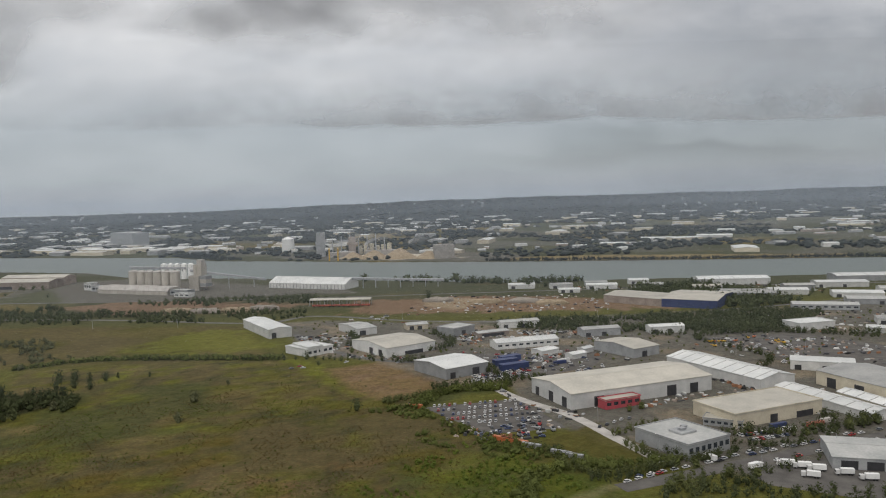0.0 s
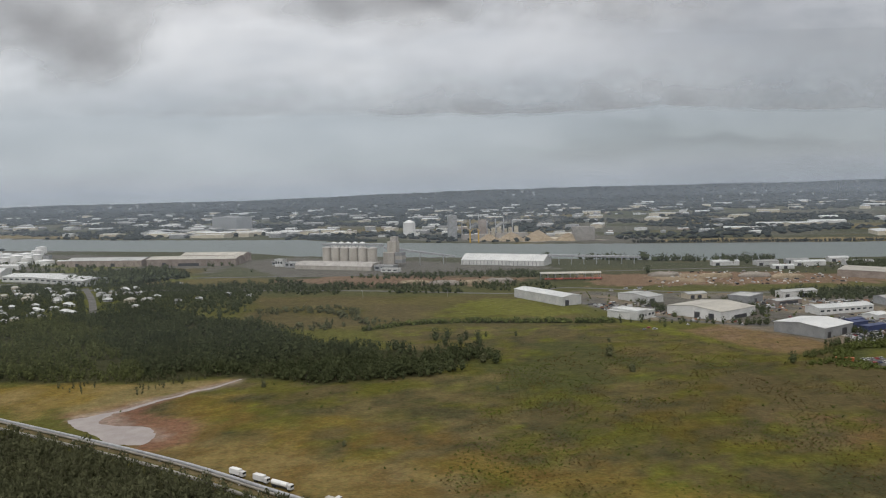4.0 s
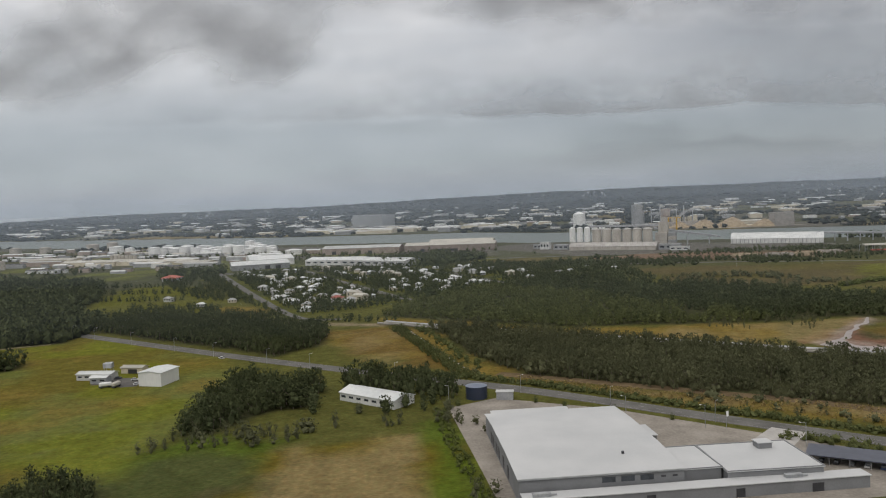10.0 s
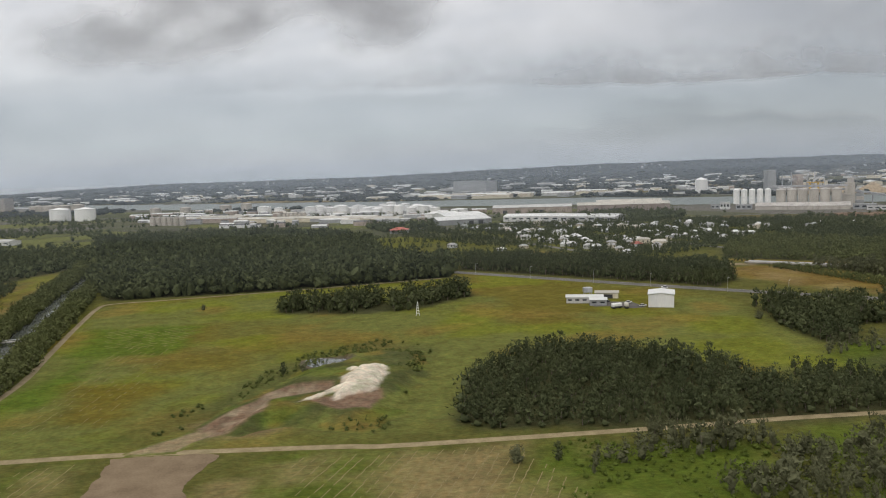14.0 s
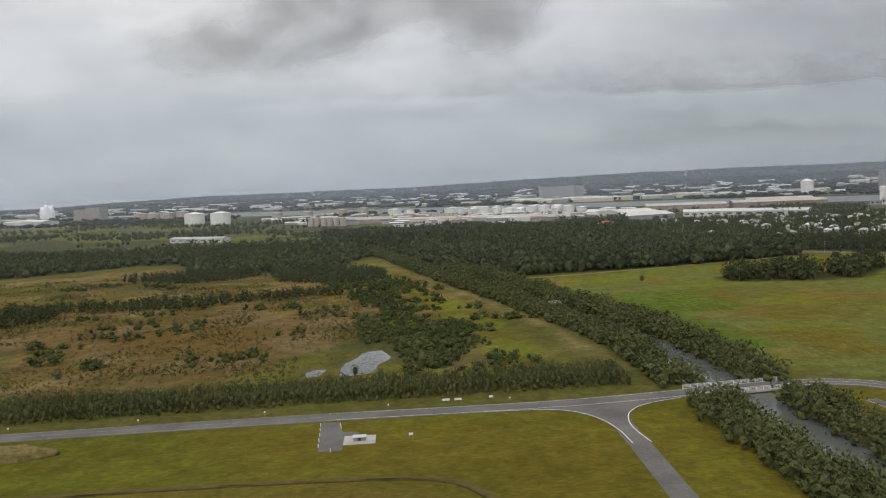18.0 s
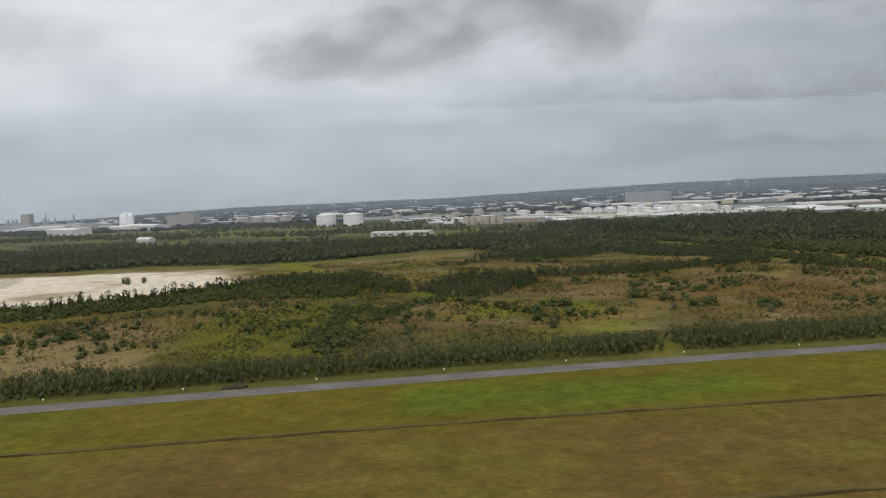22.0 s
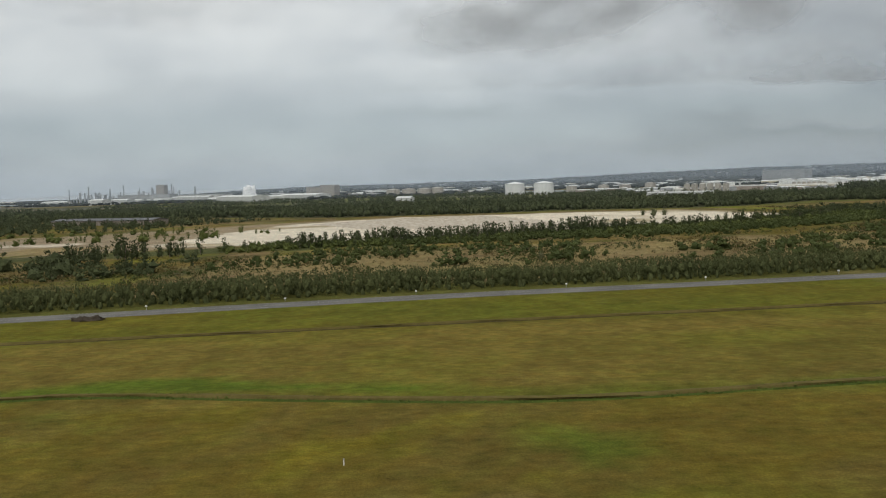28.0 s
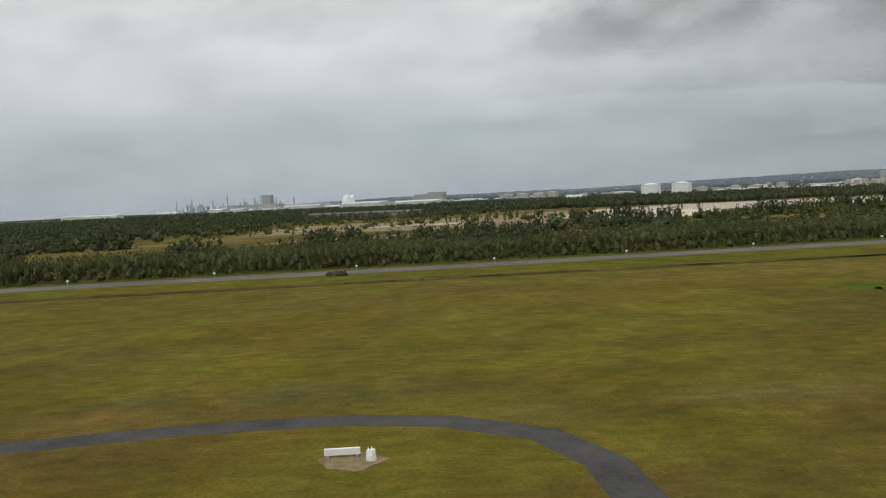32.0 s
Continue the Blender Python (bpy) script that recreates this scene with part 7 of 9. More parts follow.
# the big white-roofed depot beside the main road
def depot():
    m, l = on_edge((-703.5, 270), (-647.5, 269.5))
    ob = thing("depot_hall", m, "large grey depot hall with a shallow white roof", "warehouse")
    d = 81
    part("wall", prism([(0, -0.3), (d, -0.3), (d, 7.9), (d * 0.72, 9.3), (d * 0.3, 9.3), (0, 8.2)], 0, l), WALL_DEPOT, ob)
    top = part("roof", prism([(-0.4, 8.25), (d * 0.3, 9.35), (d * 0.72, 9.35), (d + 0.4, 7.95), (d + 0.4, 8.25), (d * 0.72, 9.65), (d * 0.3, 9.65), (-0.4, 8.55)], -0.4, l + 0.4), ROOF_DEPOT, ob)
    part("rear_bay", box(3, d, -0.3, 36, d + 5, 7.8), WALL_DEPOT, ob)
    part("rear_bay_roof", box(2.6, d - 0.2, 7.82, 36.4, d + 5.4, 8.1), ROOF_DEPOT, ob)
    for y in (20, 31, 42, 48, 57, 62):
        part("dark_panel", box(-0.12, y, 1.2, 0.15, y + 3.2, 5.6), DARK, ob)
    for k in range(3):
        part("window", box(28 + 6.5 * k, -0.12, 5.4, 32.5 + 6.5 * k, 0.1, 7.2), GLASS, ob)
    for k in range(2):
        part("louvre", box(48 + 4 * k, -0.1, 6.0, 49.6 + 4 * k, 0.1, 6.6), DARK, ob)
    part("roof_vent", cylinder(0.5, 9.3, 10.2, seg=10, x=40, y=16), DARK, top)
    part("gutter", box(-0.3, -0.6, 7.95, l + 0.3, -0.35, 8.2), STEEL, top)
    return m


dm = depot()


flat_hall("depot_annex", (-647, 272), (-633.6, 272), 23, 6.8, WALL_DEPOT, ROOF_DEPOT, "lower grey link of the depot with a white roof", "warehouse", parapet=0.25)
flat_hall("depot_annex", (-633, 268.4), (-600, 267.4), 28, 6.3, WALL_DEPOT, ROOF_DEPOT, "lower grey wing of the depot with a white roof", "warehouse", parapet=0.25)
flat_hall("depot_lean_to", (-703, 262.2), (-587, 262.2), 5.7, 4.1, WALL_DEPOT, ROOF_DEPOT, "long low white-roofed lean-to of the depot", "warehouse", parapet=0, doors=((8, 3, 3), (24, 3, 3), (40, 3, 3), (70, 3, 3), (96, 4, 3)))
flat_hall("depot_porch", (-645, 319), (-639, 319), 14, 4.2, WALL_DEPOT, ROOF_DEPOT, "small white-roofed depot porch", "canopy", parapet=0)
plant = thing("roof_plant", pose(-610, 290, 6.6), "small white plant room on the depot wing", "plant room")
part("cabin", box(-2.5, -2, 0, 2.5, 2.5, 2.0, bevel=0.05), WALL_DEPOT, plant)
part("lid", box(-2.8, -2.3, 2.02, 2.8, 2.8, 2.3), ROOF_DEPOT, plant)
for x, y, z in ((-697, 264.5, 4.42), (-612, 265, 4.42)):
    duct = thing("air_unit", pose(x, y, z), "grey air-conditioning unit on the lean-to roof", "air unit", "air units")
    part("casing", box(-3, -0.9, 0, 3, 0.9, 1.2, bevel=0.1), STEEL, duct)
    part("pipe", box(3.02, -0.3, 0.2, 5, 0.3, 0.6, bevel=0.1), STEEL, duct)
sheet("depot_yard", [(-715, 395), (-709, 254), (-560, 254), (-554, 285), (-585, 318), (-640, 375), (-690, 408)], 0.06, YARD, "worn concrete depot yard", "yard")
sheet("drive", [(-600, 318), (-585, 332), (-575, 322), (-588, 308)], 0.09, CONCRETE, "pale drive to the depot gate", "yard")
SOLAR = material("dark_panel_roof", (0.035, 0.04, 0.06), (0.06, 0.065, 0.09), 3, 0.4, 0.3)
cm, cl = on_edge((-595, 288), (-551, 258))
port = thing("carport", cm, "long car shelter with a dark blue-grey roof on posts", "carport")
part("roof", box(0, 0, 3.2, cl, 14, 3.5), SOLAR, port)
for k in range(8):
    for y in (1, 13):
        part("post", box(1 + k * cl / 8, y - 0.12, 0, 1.24 + k * cl / 8, y + 0.12, 3.25), STEEL, port)
# blue water tank by the road
bt = thing("water_tank", pose(-699, 411, 0), "dark blue round steel water tank", "tank")
part("shell", cylinder(5.4, -0.3, 6.4, seg=32), paint("tank_blue", (0.028, 0.038, 0.065)), bt)
part("lid", cylinder(5.5, 6.4, 7.0, r2=0.6, seg=32), paint("tank_lid", (0.12, 0.15, 0.21)), bt)
flat_hall("pump_house", (-690, 404), (-682, 402), 4, 4, WALL_GREY, ROOF_GREY, "small grey pump house beside the water tank", "shed", parapet=0)
# the long hut in the trees
shed("long_hut", (-768, 424), (-741, 398), 15, 4, 2.2, WALL_WHITE, ROOF_WHITE, "long white single-storey hut among trees", "hut", windows=7)
# the small airfield station
shed("white_hangar", (-886, 486), (-872, 481), 18, 7.6, 1.0, TANK, ROOF_WHITE, "tall white metal hangar on the lawn", "hangar", ridge="y", side_doors=((7, 3, 5),))
shed("station_hut", (-930, 512), (-908, 507), 8, 3.6, 0.9, WALL_WHITE, ROOF_WHITE, "low white station hut", "hut", windows=5)
shed("station_hut", (-918, 500), (-908, 498), 6, 3.4, 0.8, WALL_GREY, ROOF_WHITE, "small grey station hut", "hut", windows=2)
shed("open_garage", (-908, 526), (-894, 522), 7, 3.4, 0.8, WALL_TAN, ROOF_TAN, "small open garage by the hangar", "garage", doors=((5, 6, 2.6),))
sheet("station_yard", [(-915, 515), (-890, 508), (-887, 486), (-896, 485), (-908, 495), (-917, 496)], 0.05, ASPHALT, "dark asphalt yard of the station", "yard")
ct = thing("lookout_tower", pose(-914, 522, 0), "small steel lookout tower behind the hut", "tower")
for x in (-2, 2):
    for y in (-2, 2):
        part("leg", box(x - 0.15, y - 0.15, 0, x + 0.15, y + 0.15, 5), STEEL, ct)
part("cabin", box(-2.6, -2.6, 5, 2.6, 2.6, 8, bevel=0.1), STEEL, ct)
for x, a, w in ((-905, 20, TANK), (-899, 75, ROOF_TAN)):
    t = thing("tank_trailer", pose(x, 487, 0, 0, 0, a), "pale tank trailer parked by the huts", "trailer", "station trailers")
    part("tank", box(-3.4, -1.2, 1.0, 3.4, 1.2, 3.2, bevel=0.5), w, t)
    part("chassis", box(-3.6, -0.9, 0.5, 3.6, 0.9, 1.0), DARK, t)
    for s in (-2, 2):
        part("wheel", box(s - 0.5, -1.2, 0, s + 0.5, 1.2, 0.9, bevel=0.2), TYRE, t)
py = thing("radio_mast", pose(-1024, 492, 0) @ Matrix.Scale(0.66, 4), "white lattice mast in the pasture", "mast")
for x in (-1.6, 1.6):
    for y in (-1.6, 1.6):
        bm = box(-0.14, -0.14, 0, 0.14, 0.14, 13)
        bm.transform(Matrix(((1, 0, -x / 14, x), (0, 1, -y / 14, y), (0, 0, 1, 0), (0, 0, 0, 1))))
        part("leg", bm, TANK, py)
for k in range(5):
    w = 1.6 * (1 - (k + 1) * 2.4 / 14)
    part("brace", box(-w, -w, 2.4 * (k + 1) - 0.12, w, w, 2.4 * (k + 1) + 0.12), TANK, py)

# ---------------------------------------------------------------- cloud over the delta
cloud_mat = bpy.data.materials.new("cloud")
cloud_mat.use_nodes = True
kn, kl = cloud_mat.node_tree.nodes, cloud_mat.node_tree.links
kn.clear()
thick = kn.new("ShaderNodeAttribute")
thick.attribute_name = "thickness"
kpos, kmap, wisp = kn.new("ShaderNodeNewGeometry"), kn.new("ShaderNodeMapping"), kn.new("ShaderNodeTexNoise")
kmap.inputs["Scale"].default_value = (1, 1, 1.7)
wisp.inputs["Scale"].default_value, wisp.inputs["Detail"].default_value = 1 / (230 * SCALE), 6
kl.new(kpos.outputs["Position"], kmap.inputs[0])
kl.new(kmap.outputs[0], wisp.inputs["Vector"])
rag = kn.new("ShaderNodeMath")
rag.operation = "MULTIPLY_ADD"
rag.inputs[1].default_value, rag.inputs[2].default_value = 1.9, -0.16
kl.new(wisp.outputs[0], rag.inputs[0])
cover_ = kn.new("ShaderNodeMath")
cover_.operation, cover_.use_clamp = "MULTIPLY", True
kl.new(thick.outputs["Fac"], cover_.inputs[0])
kl.new(rag.outputs[0], cover_.inputs[1])
front_, glow_through, clear, halves_, both_ = kn.new("ShaderNodeBsdfDiffuse"), kn.new("ShaderNodeBsdfTranslucent"), kn.new("ShaderNodeBsdfTransparent"), kn.new("ShaderNodeMixShader"), kn.new("ShaderNodeMixShader")
front_.inputs[0].default_value = glow_through.inputs[0].default_value = (0.565, 0.58, 0.61, 1)
kl.new(front_.outputs[0], halves_.inputs[1])
kl.new(glow_through.outputs[0], halves_.inputs[2])
kl.new(cover_.outputs[0], both_.inputs[0])
kl.new(clear.outputs[0], both_.inputs[1])
kl.new(halves_.outputs[0], both_.inputs[2])
kl.new(both_.outputs[0], kn.new("ShaderNodeOutputMaterial").inputs[0])


def cloud_curtain(name, y0, across, up, density, label):
    """A ragged bank of cloud seen from the side; density gives its thickness over (x, z)."""
    CX, CZ = (a.ravel() for a in np.meshgrid(across, up, indexing="ij"))
    n, m = len(across), len(up)
    cell = (np.arange(n - 1)[:, None] * m + np.arange(m - 1)).ravel()
    me = mesh_of(name, np.c_[CX, y0 + 80 * np.sin(CX / 700), CZ], np.r_[np.c_[cell, cell + m, cell + m + 1], np.c_[cell, cell + m + 1, cell + 1]], [cloud_mat], smooth=True)
    me.attributes.new("thickness", "FLOAT", "POINT").data.foreach_set("value", density(CX, CZ).astype(np.float32))
    return tagged(new(name, me), label, "cloud", "", "structure")


def near_bank(x, z):
    uneven = fbm(x, z * 1.5, 300, 88, 5) - 0.5
    total = np.zeros(len(x))
    for x0, z0, rx, rz, strength in ((-1470, 560, 340, 140, 0.85), (-1270, 640, 380, 150, 0.8), (-1590, 480, 200, 76, 0.65), (-1850, 490, 280, 84, 0.45), (-1020, 590, 240, 110, 0.40), (-830, 690, 340, 110, 0.45), (-290, 690, 380, 100, 0.7), (0, 760, 420, 120, 0.5), (-2900, 620, 460, 90, 0.25), (500, 800, 600, 160, 0.5)):
        d = np.sqrt(((x - x0) / rx) ** 2 + ((z - z0) / rz) ** 2) + 1.6 * uneven
        total = 1 - (1 - total) * (1 - strength * np.clip((1.22 - d) * 1.25, 0, 1) ** 1.2)
    return total * np.clip((z - 340) / 60, 0, 1)


def rain_bank(x, z):
    """A long dark base with a clear-cut lower edge, thinning upwards and towards the west."""
    edge = 532 + 22 * (fbm(x, x * 0 + 3, 620, 61, 3) - 0.5) * 2 + 26 * np.exp(-((x - 1500) / 260) ** 2)
    over = z - edge + 26 * (fbm(x, z * 2.4, 180, 62, 3) - 0.5)
    soft = np.clip(over / 30, 0, 1) * np.exp(-np.clip(over - 30, 0, None) / (80 + 150 * fbm(x, z, 900, 63, 2)))
    along_it = np.interp(x, [-2600, -1500, -600, 300, 900, 1400, 1700, 2300, 3400, 4200], [0.0, 0.16, 0.40, 0.75, 1.0, 1.0, 0.8, 0.85, 0.8, 0.5])
    return soft * along_it * (0.7 + 0.6 * fbm(x, z * 2, 420, 64, 3))


def plume(x, z):
    """Steam leaving three stacks and drifting east."""
    total = np.zeros(len(x))
    for x0, reach, tall in ((-30, 90, 26), (40, 130, 34), (150, 80, 22)):
        run = np.clip((x - x0) / reach, 0, 1)
        d = np.abs(z - 24 - tall * np.sqrt(run)) / (5 + 15 * run) + 1.3 * (fbm(x, z, 22, int(x0) + 400, 3) - 0.5)
        total = np.maximum(total, 0.62 * np.clip(1.2 - d, 0, 1) * (1 - run) * (x > x0))
    return total


cloud_curtain("cloud_bank", 2450, np.linspace(-3600, 1300, 190), np.linspace(330, 1250, 80), near_bank, "low ragged dark grey cloud bank over the river")
cloud_curtain("rain_cloud", 4500, np.linspace(-3200, 5200, 190), np.linspace(460, 1000, 80), rain_bank, "long dark cloud base before a band of rain")
steam = cloud_curtain("steam_plume", 2010, np.linspace(-40, 290, 90), np.linspace(14, 86, 36), plume, "thin pale steam drifting from the process works")
steam_mat = cloud_mat.copy()
steam_mat.name = "steam"
for node in steam_mat.node_tree.nodes:
    if node.bl_idname in ("ShaderNodeBsdfDiffuse", "ShaderNodeBsdfTranslucent"):
        node.inputs[0].default_value = (0.82, 0.83, 0.84, 1)
steam.data.materials[0] = steam_mat

# thin bluish sheets added as distance haze over the far country, denser to the east
veil_mat = bpy.data.materials.new("haze_sheet")
veil_mat.use_nodes = True
vn, vl = veil_mat.node_tree.nodes, veil_mat.node_tree.links
vn.clear()
wet = vn.new("ShaderNodeAttribute")
wet.attribute_name = "thickness"
front_lit, back_lit, see, halves, mist = vn.new("ShaderNodeBsdfDiffuse"), vn.new("ShaderNodeBsdfTranslucent"), vn.new("ShaderNodeBsdfTransparent"), vn.new("ShaderNodeMixShader"), vn.new("ShaderNodeMixShader")
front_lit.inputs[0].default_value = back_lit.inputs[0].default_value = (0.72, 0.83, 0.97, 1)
vl.new(front_lit.outputs[0], halves.inputs[1])
vl.new(back_lit.outputs[0], halves.inputs[2])
vl.new(wet.outputs["Fac"], mist.inputs[0])
vl.new(see.outputs[0], mist.inputs[1])
vl.new(halves.outputs[0], mist.inputs[2])
vl.new(mist.outputs[0], vn.new("ShaderNodeOutputMaterial").inputs[0])
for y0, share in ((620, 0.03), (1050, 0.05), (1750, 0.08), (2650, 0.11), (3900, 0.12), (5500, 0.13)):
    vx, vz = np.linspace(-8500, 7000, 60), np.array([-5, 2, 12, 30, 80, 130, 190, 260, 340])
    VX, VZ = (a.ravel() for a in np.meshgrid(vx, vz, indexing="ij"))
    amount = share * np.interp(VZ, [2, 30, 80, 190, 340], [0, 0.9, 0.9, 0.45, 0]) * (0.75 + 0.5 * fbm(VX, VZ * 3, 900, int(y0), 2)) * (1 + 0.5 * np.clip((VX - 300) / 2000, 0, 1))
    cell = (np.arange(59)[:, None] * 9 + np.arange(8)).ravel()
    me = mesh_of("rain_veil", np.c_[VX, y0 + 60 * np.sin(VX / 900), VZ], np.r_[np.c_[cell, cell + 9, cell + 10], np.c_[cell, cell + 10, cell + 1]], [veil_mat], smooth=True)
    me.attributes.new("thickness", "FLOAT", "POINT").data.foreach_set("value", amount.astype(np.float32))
    tagged(new("rain_veil", me), "thin pale sheet of haze over the far country", "rain", "", "structure")

# ---------------------------------------------------------------- town houses
house_rng = random.Random(3)


def house(wall, roof, w, d, h, porch):
    """A timber house with a hipped roof, windows and a porch."""
    ob = thing("house", pose(0, -900, 0), "", "house", "town houses")
    part("wall", box(-w / 2, -d / 2, -0.2, w / 2, d / 2, h), wall, ob)
    bm = bmesh.new()
    o, r = 0.7, max(0.5, (w - d) / 2)
    low = [bm.verts.new(p) for p in ((-w / 2 - o, -d / 2 - o, h), (w / 2 + o, -d / 2 - o, h), (w / 2 + o, d / 2 + o, h), (-w / 2 - o, d / 2 + o, h))]
    top = [bm.verts.new(p) for p in ((-r, 0, h + d * 0.3), (r, 0, h + d * 0.3))]
    for f in ((low[0], low[1], top[1], top[0]), (low[1], low[2], top[1]), (low[2], low[3], top[0], top[1]), (low[3], low[0], top[0]), low[::-1]):
        bm.faces.new(f)
    part("roof", bm, roof, ob)
    for k in range(3):
        x = -w / 2 + w * (k + 0.5) / 3
        part("window", box(x - 0.8, -d / 2 - 0.06, h * 0.45, x + 0.8, -d / 2 + 0.05, h * 0.8), GLASS, ob)
    if porch:
        part("porch_roof", box(-w / 2, -d / 2 - 2.6, h - 0.6, w / 2, -d / 2 - 0.02, h - 0.4), roof, ob)
    return ob


kinds = [(house(w, r, a, b, c, p), lab) for w, r, a, b, c, p, lab in (
    (WALL_WHITE, ROOF_WHITE, 14, 9, 4.2, True, "white timber house with a pale iron roof"), (WALL_TAN, ROOF_GREY, 13, 9, 4.6, False, "cream timber house with a grey roof"),
    (WALL_WHITE, ROOF_GREY, 16, 10, 6.5, True, "tall white house with a grey hipped roof"), (WALL_GREY, ROOF_WHITE, 12, 8, 3.8, False, "small grey house with a bright iron roof"),
    (WALL_WHITE, ROOF_RED, 13, 9, 4.4, True, "white timber house with a red roof"), (WALL_TAN, ROOF_TAN, 18, 9, 7.0, False, "long cream two-storey house"))]
for k, lab in kinds:
    tagged(k, lab)
spots = house_spots
placed = 0
for x, y in spots:
    if min(np.hypot(s[:, 0] - x, s[:, 1] - y).min() for s in streets) < 13 or house_rng.random() < 0.2:
        continue
    k = house_rng.choice([0, 0, 0, 0, 1, 2, 2, 3, 3, 3, 1, 5]) if house_rng.random() < 0.9 else 0
    m = pose(x, y, 0, 0, 0, -20 + house_rng.choice([0, 90, 0, 180]) + house_rng.uniform(-5, 5)) @ Matrix.Scale(house_rng.uniform(0.74, 0.95), 4)
    if placed < len(kinds):
        kinds[placed][0].matrix_basis = m
    else:
        copy_thing(kinds[k][0], m)
    placed += 1
for x, y, k in ((-898, 868, 1), (-925, 846, 3), (-972, 905, 2), (-520, 985, 2), (-500, 1010, 0), (-470, 1040, 3), (-440, 1020, 0), (-560, 1180, 1)):
    copy_thing(kinds[k][0], pose(x, y, 0, 0, 0, house_rng.uniform(-30, 30)) @ Matrix.Scale(0.78, 4))
rh = copy_thing(kinds[4][0], pose(-1028, 1152, 0, 0, 0, -20))
rh.scale = (1.9, 1.5, 1.2)
tagged(rh, "large house with a bright red-orange roof")
# distant houses on the hillsides
far_houses_v, far_houses_t, far_houses_m = [], [], []
hr = np.random.default_rng(12)
for x, y in scatter([(-4200, 4700), (-1500, 4500), (2500, 4200), (4500, 4500), (4200, 6900), (-1500, 7000), (-4500, 6600)], 245, 52, 0, (600, 0.58)):
    k = len(far_houses_v)
    w, d, h = hr.uniform(9, 26), hr.uniform(7, 14), hr.uniform(4, 8)
    z0 = float(land_height(np.array([x]), np.array([y]))[0]) + 5
    for px in (-w / 2, w / 2):
        for pyy, pz in ((-d / 2, -6), (d / 2, -6), (d / 2, h), (0, h + d * 0.3), (-d / 2, h)):
            far_houses_v.append((x + px, y + pyy, z0 + pz))
    far_houses_t += [(k, k + 5, k + 9), (k, k + 9, k + 4), (k + 4, k + 9, k + 8), (k + 4, k + 8, k + 3), (k + 3, k + 8, k + 7), (k + 3, k + 7, k + 2)]
    far_houses_m += [1, 1, 0, 0, 0, 0]
tagged(new("hillside_houses", mesh_of("hillside_houses", far_houses_v, far_houses_t, [ROOF_GREY, WALL_GREY], far_houses_m)), "scattered pale houses on the wooded hills", "houses", "", "stuff")

# long low roofs of the far industrial country, and the crowded yards this side of the river
roof_v, roof_t, roof_m = [], [], []
NEAR_YARDS = [(-1700, 2050), (-1560, 1700), (-1330, 1420), (-1080, 1290), (-900, 1420), (-700, 1440), (-560, 1480), (-700, 1640), (-1000, 1800), (-1500, 2120)]
for x, y in np.r_[scatter([(-3300, 3600), (-1200, 2560), (400, 1950), (1600, 1620), (4200, 1480), (5000, 3600), (600, 4000), (-2400, 4300)], 108, 55, 0, (420, 0.575)), scatter(NEAR_YARDS, 54, 56, 0, (200, 0.40))]:
    if inside(np.array([x]), np.array([y]), RIVER)[0] > -40:
        continue
    k = len(roof_v)
    near_side = y < 2000 and x < -450
    w, d, h = hr.uniform(10, 34) * hr.choice([1, 1, 2.2]), hr.uniform(9, 24), hr.uniform(3.5, 8)
    for px in (-w / 2, w / 2):
        for pyy, pz in ((-d / 2, -0.2), (d / 2, -0.2), (d / 2, h), (0, h + 1.6), (-d / 2, h)):
            roof_v.append((x + px, y + pyy + px * (-0.3 if near_side else 0.1), pz))
    roof_t += [(k, k + 5, k + 9), (k, k + 9, k + 4), (k + 4, k + 9, k + 8), (k + 4, k + 8, k + 3), (k + 3, k + 8, k + 7), (k + 3, k + 7, k + 2), (k, k + 4, k + 1), (k + 4, k + 2, k + 1), (k + 4, k + 3, k + 2), (k + 5, k + 6, k + 9), (k + 9, k + 6, k + 7), (k + 9, k + 7, k + 8)]
    tone, face = int(hr.choice([0, 0, 0, 1, 1, 3, 5])), int(hr.choice([2, 2, 4, 6]))
    roof_m += [face, face, tone, tone, tone, tone] + [face] * 6
tagged(new("distant_sheds", mesh_of("distant_sheds", roof_v, roof_t, [ROOF_WHITE, ROOF_GREY, WALL_GREY, ROOF_TAN, WALL_WHITE, DARK, WALL_BROWN], roof_m)), "long low pale sheds of the far industrial country", "sheds", "", "stuff")

# ---------------------------------------------------------------- vehicles


def car(mat, van=False):
    ob = thing("car", pose(0, -950, 0), "", "car", "parked cars")
    h = 1.15 if van else 0.85
    bm = prism([(-0.88, 0.3), (0.88, 0.3), (0.92, 0.6), (0.86, h), (-0.86, h), (-0.92, 0.6)], -2.2, 2.2)
    part("body", bm, mat, ob)
    bm = box(-1.9 if van else -1.7, -0.78, h + 0.005, 1.4 if van else 0.9, 0.78, 1.9 if van else 1.42)
    for v in bm.verts:
        if v.co.z > h + 0.2:
            v.co.x = v.co.x * 0.78 - 0.1
            v.co.y *= 0.86
    cabin = part("glasshouse", bm, GLASS, ob, "dark tinted windows")
    part("roof", box(-1.45, -0.66, 1.905 if van else 1.425, 0.95 if van else 0.6, 0.66, 1.96 if van else 1.48), mat, cabin)
    for x in (-1.35, 1.35):
        for y in (-0.8, 0.8):
            bm = cylinder(0.33, -0.1, 0.1, seg=10)
            bm.transform(pose(x, y, 0.33, 90, 0, 0))
            part("wheel", bm, TYRE, ob)
    return ob


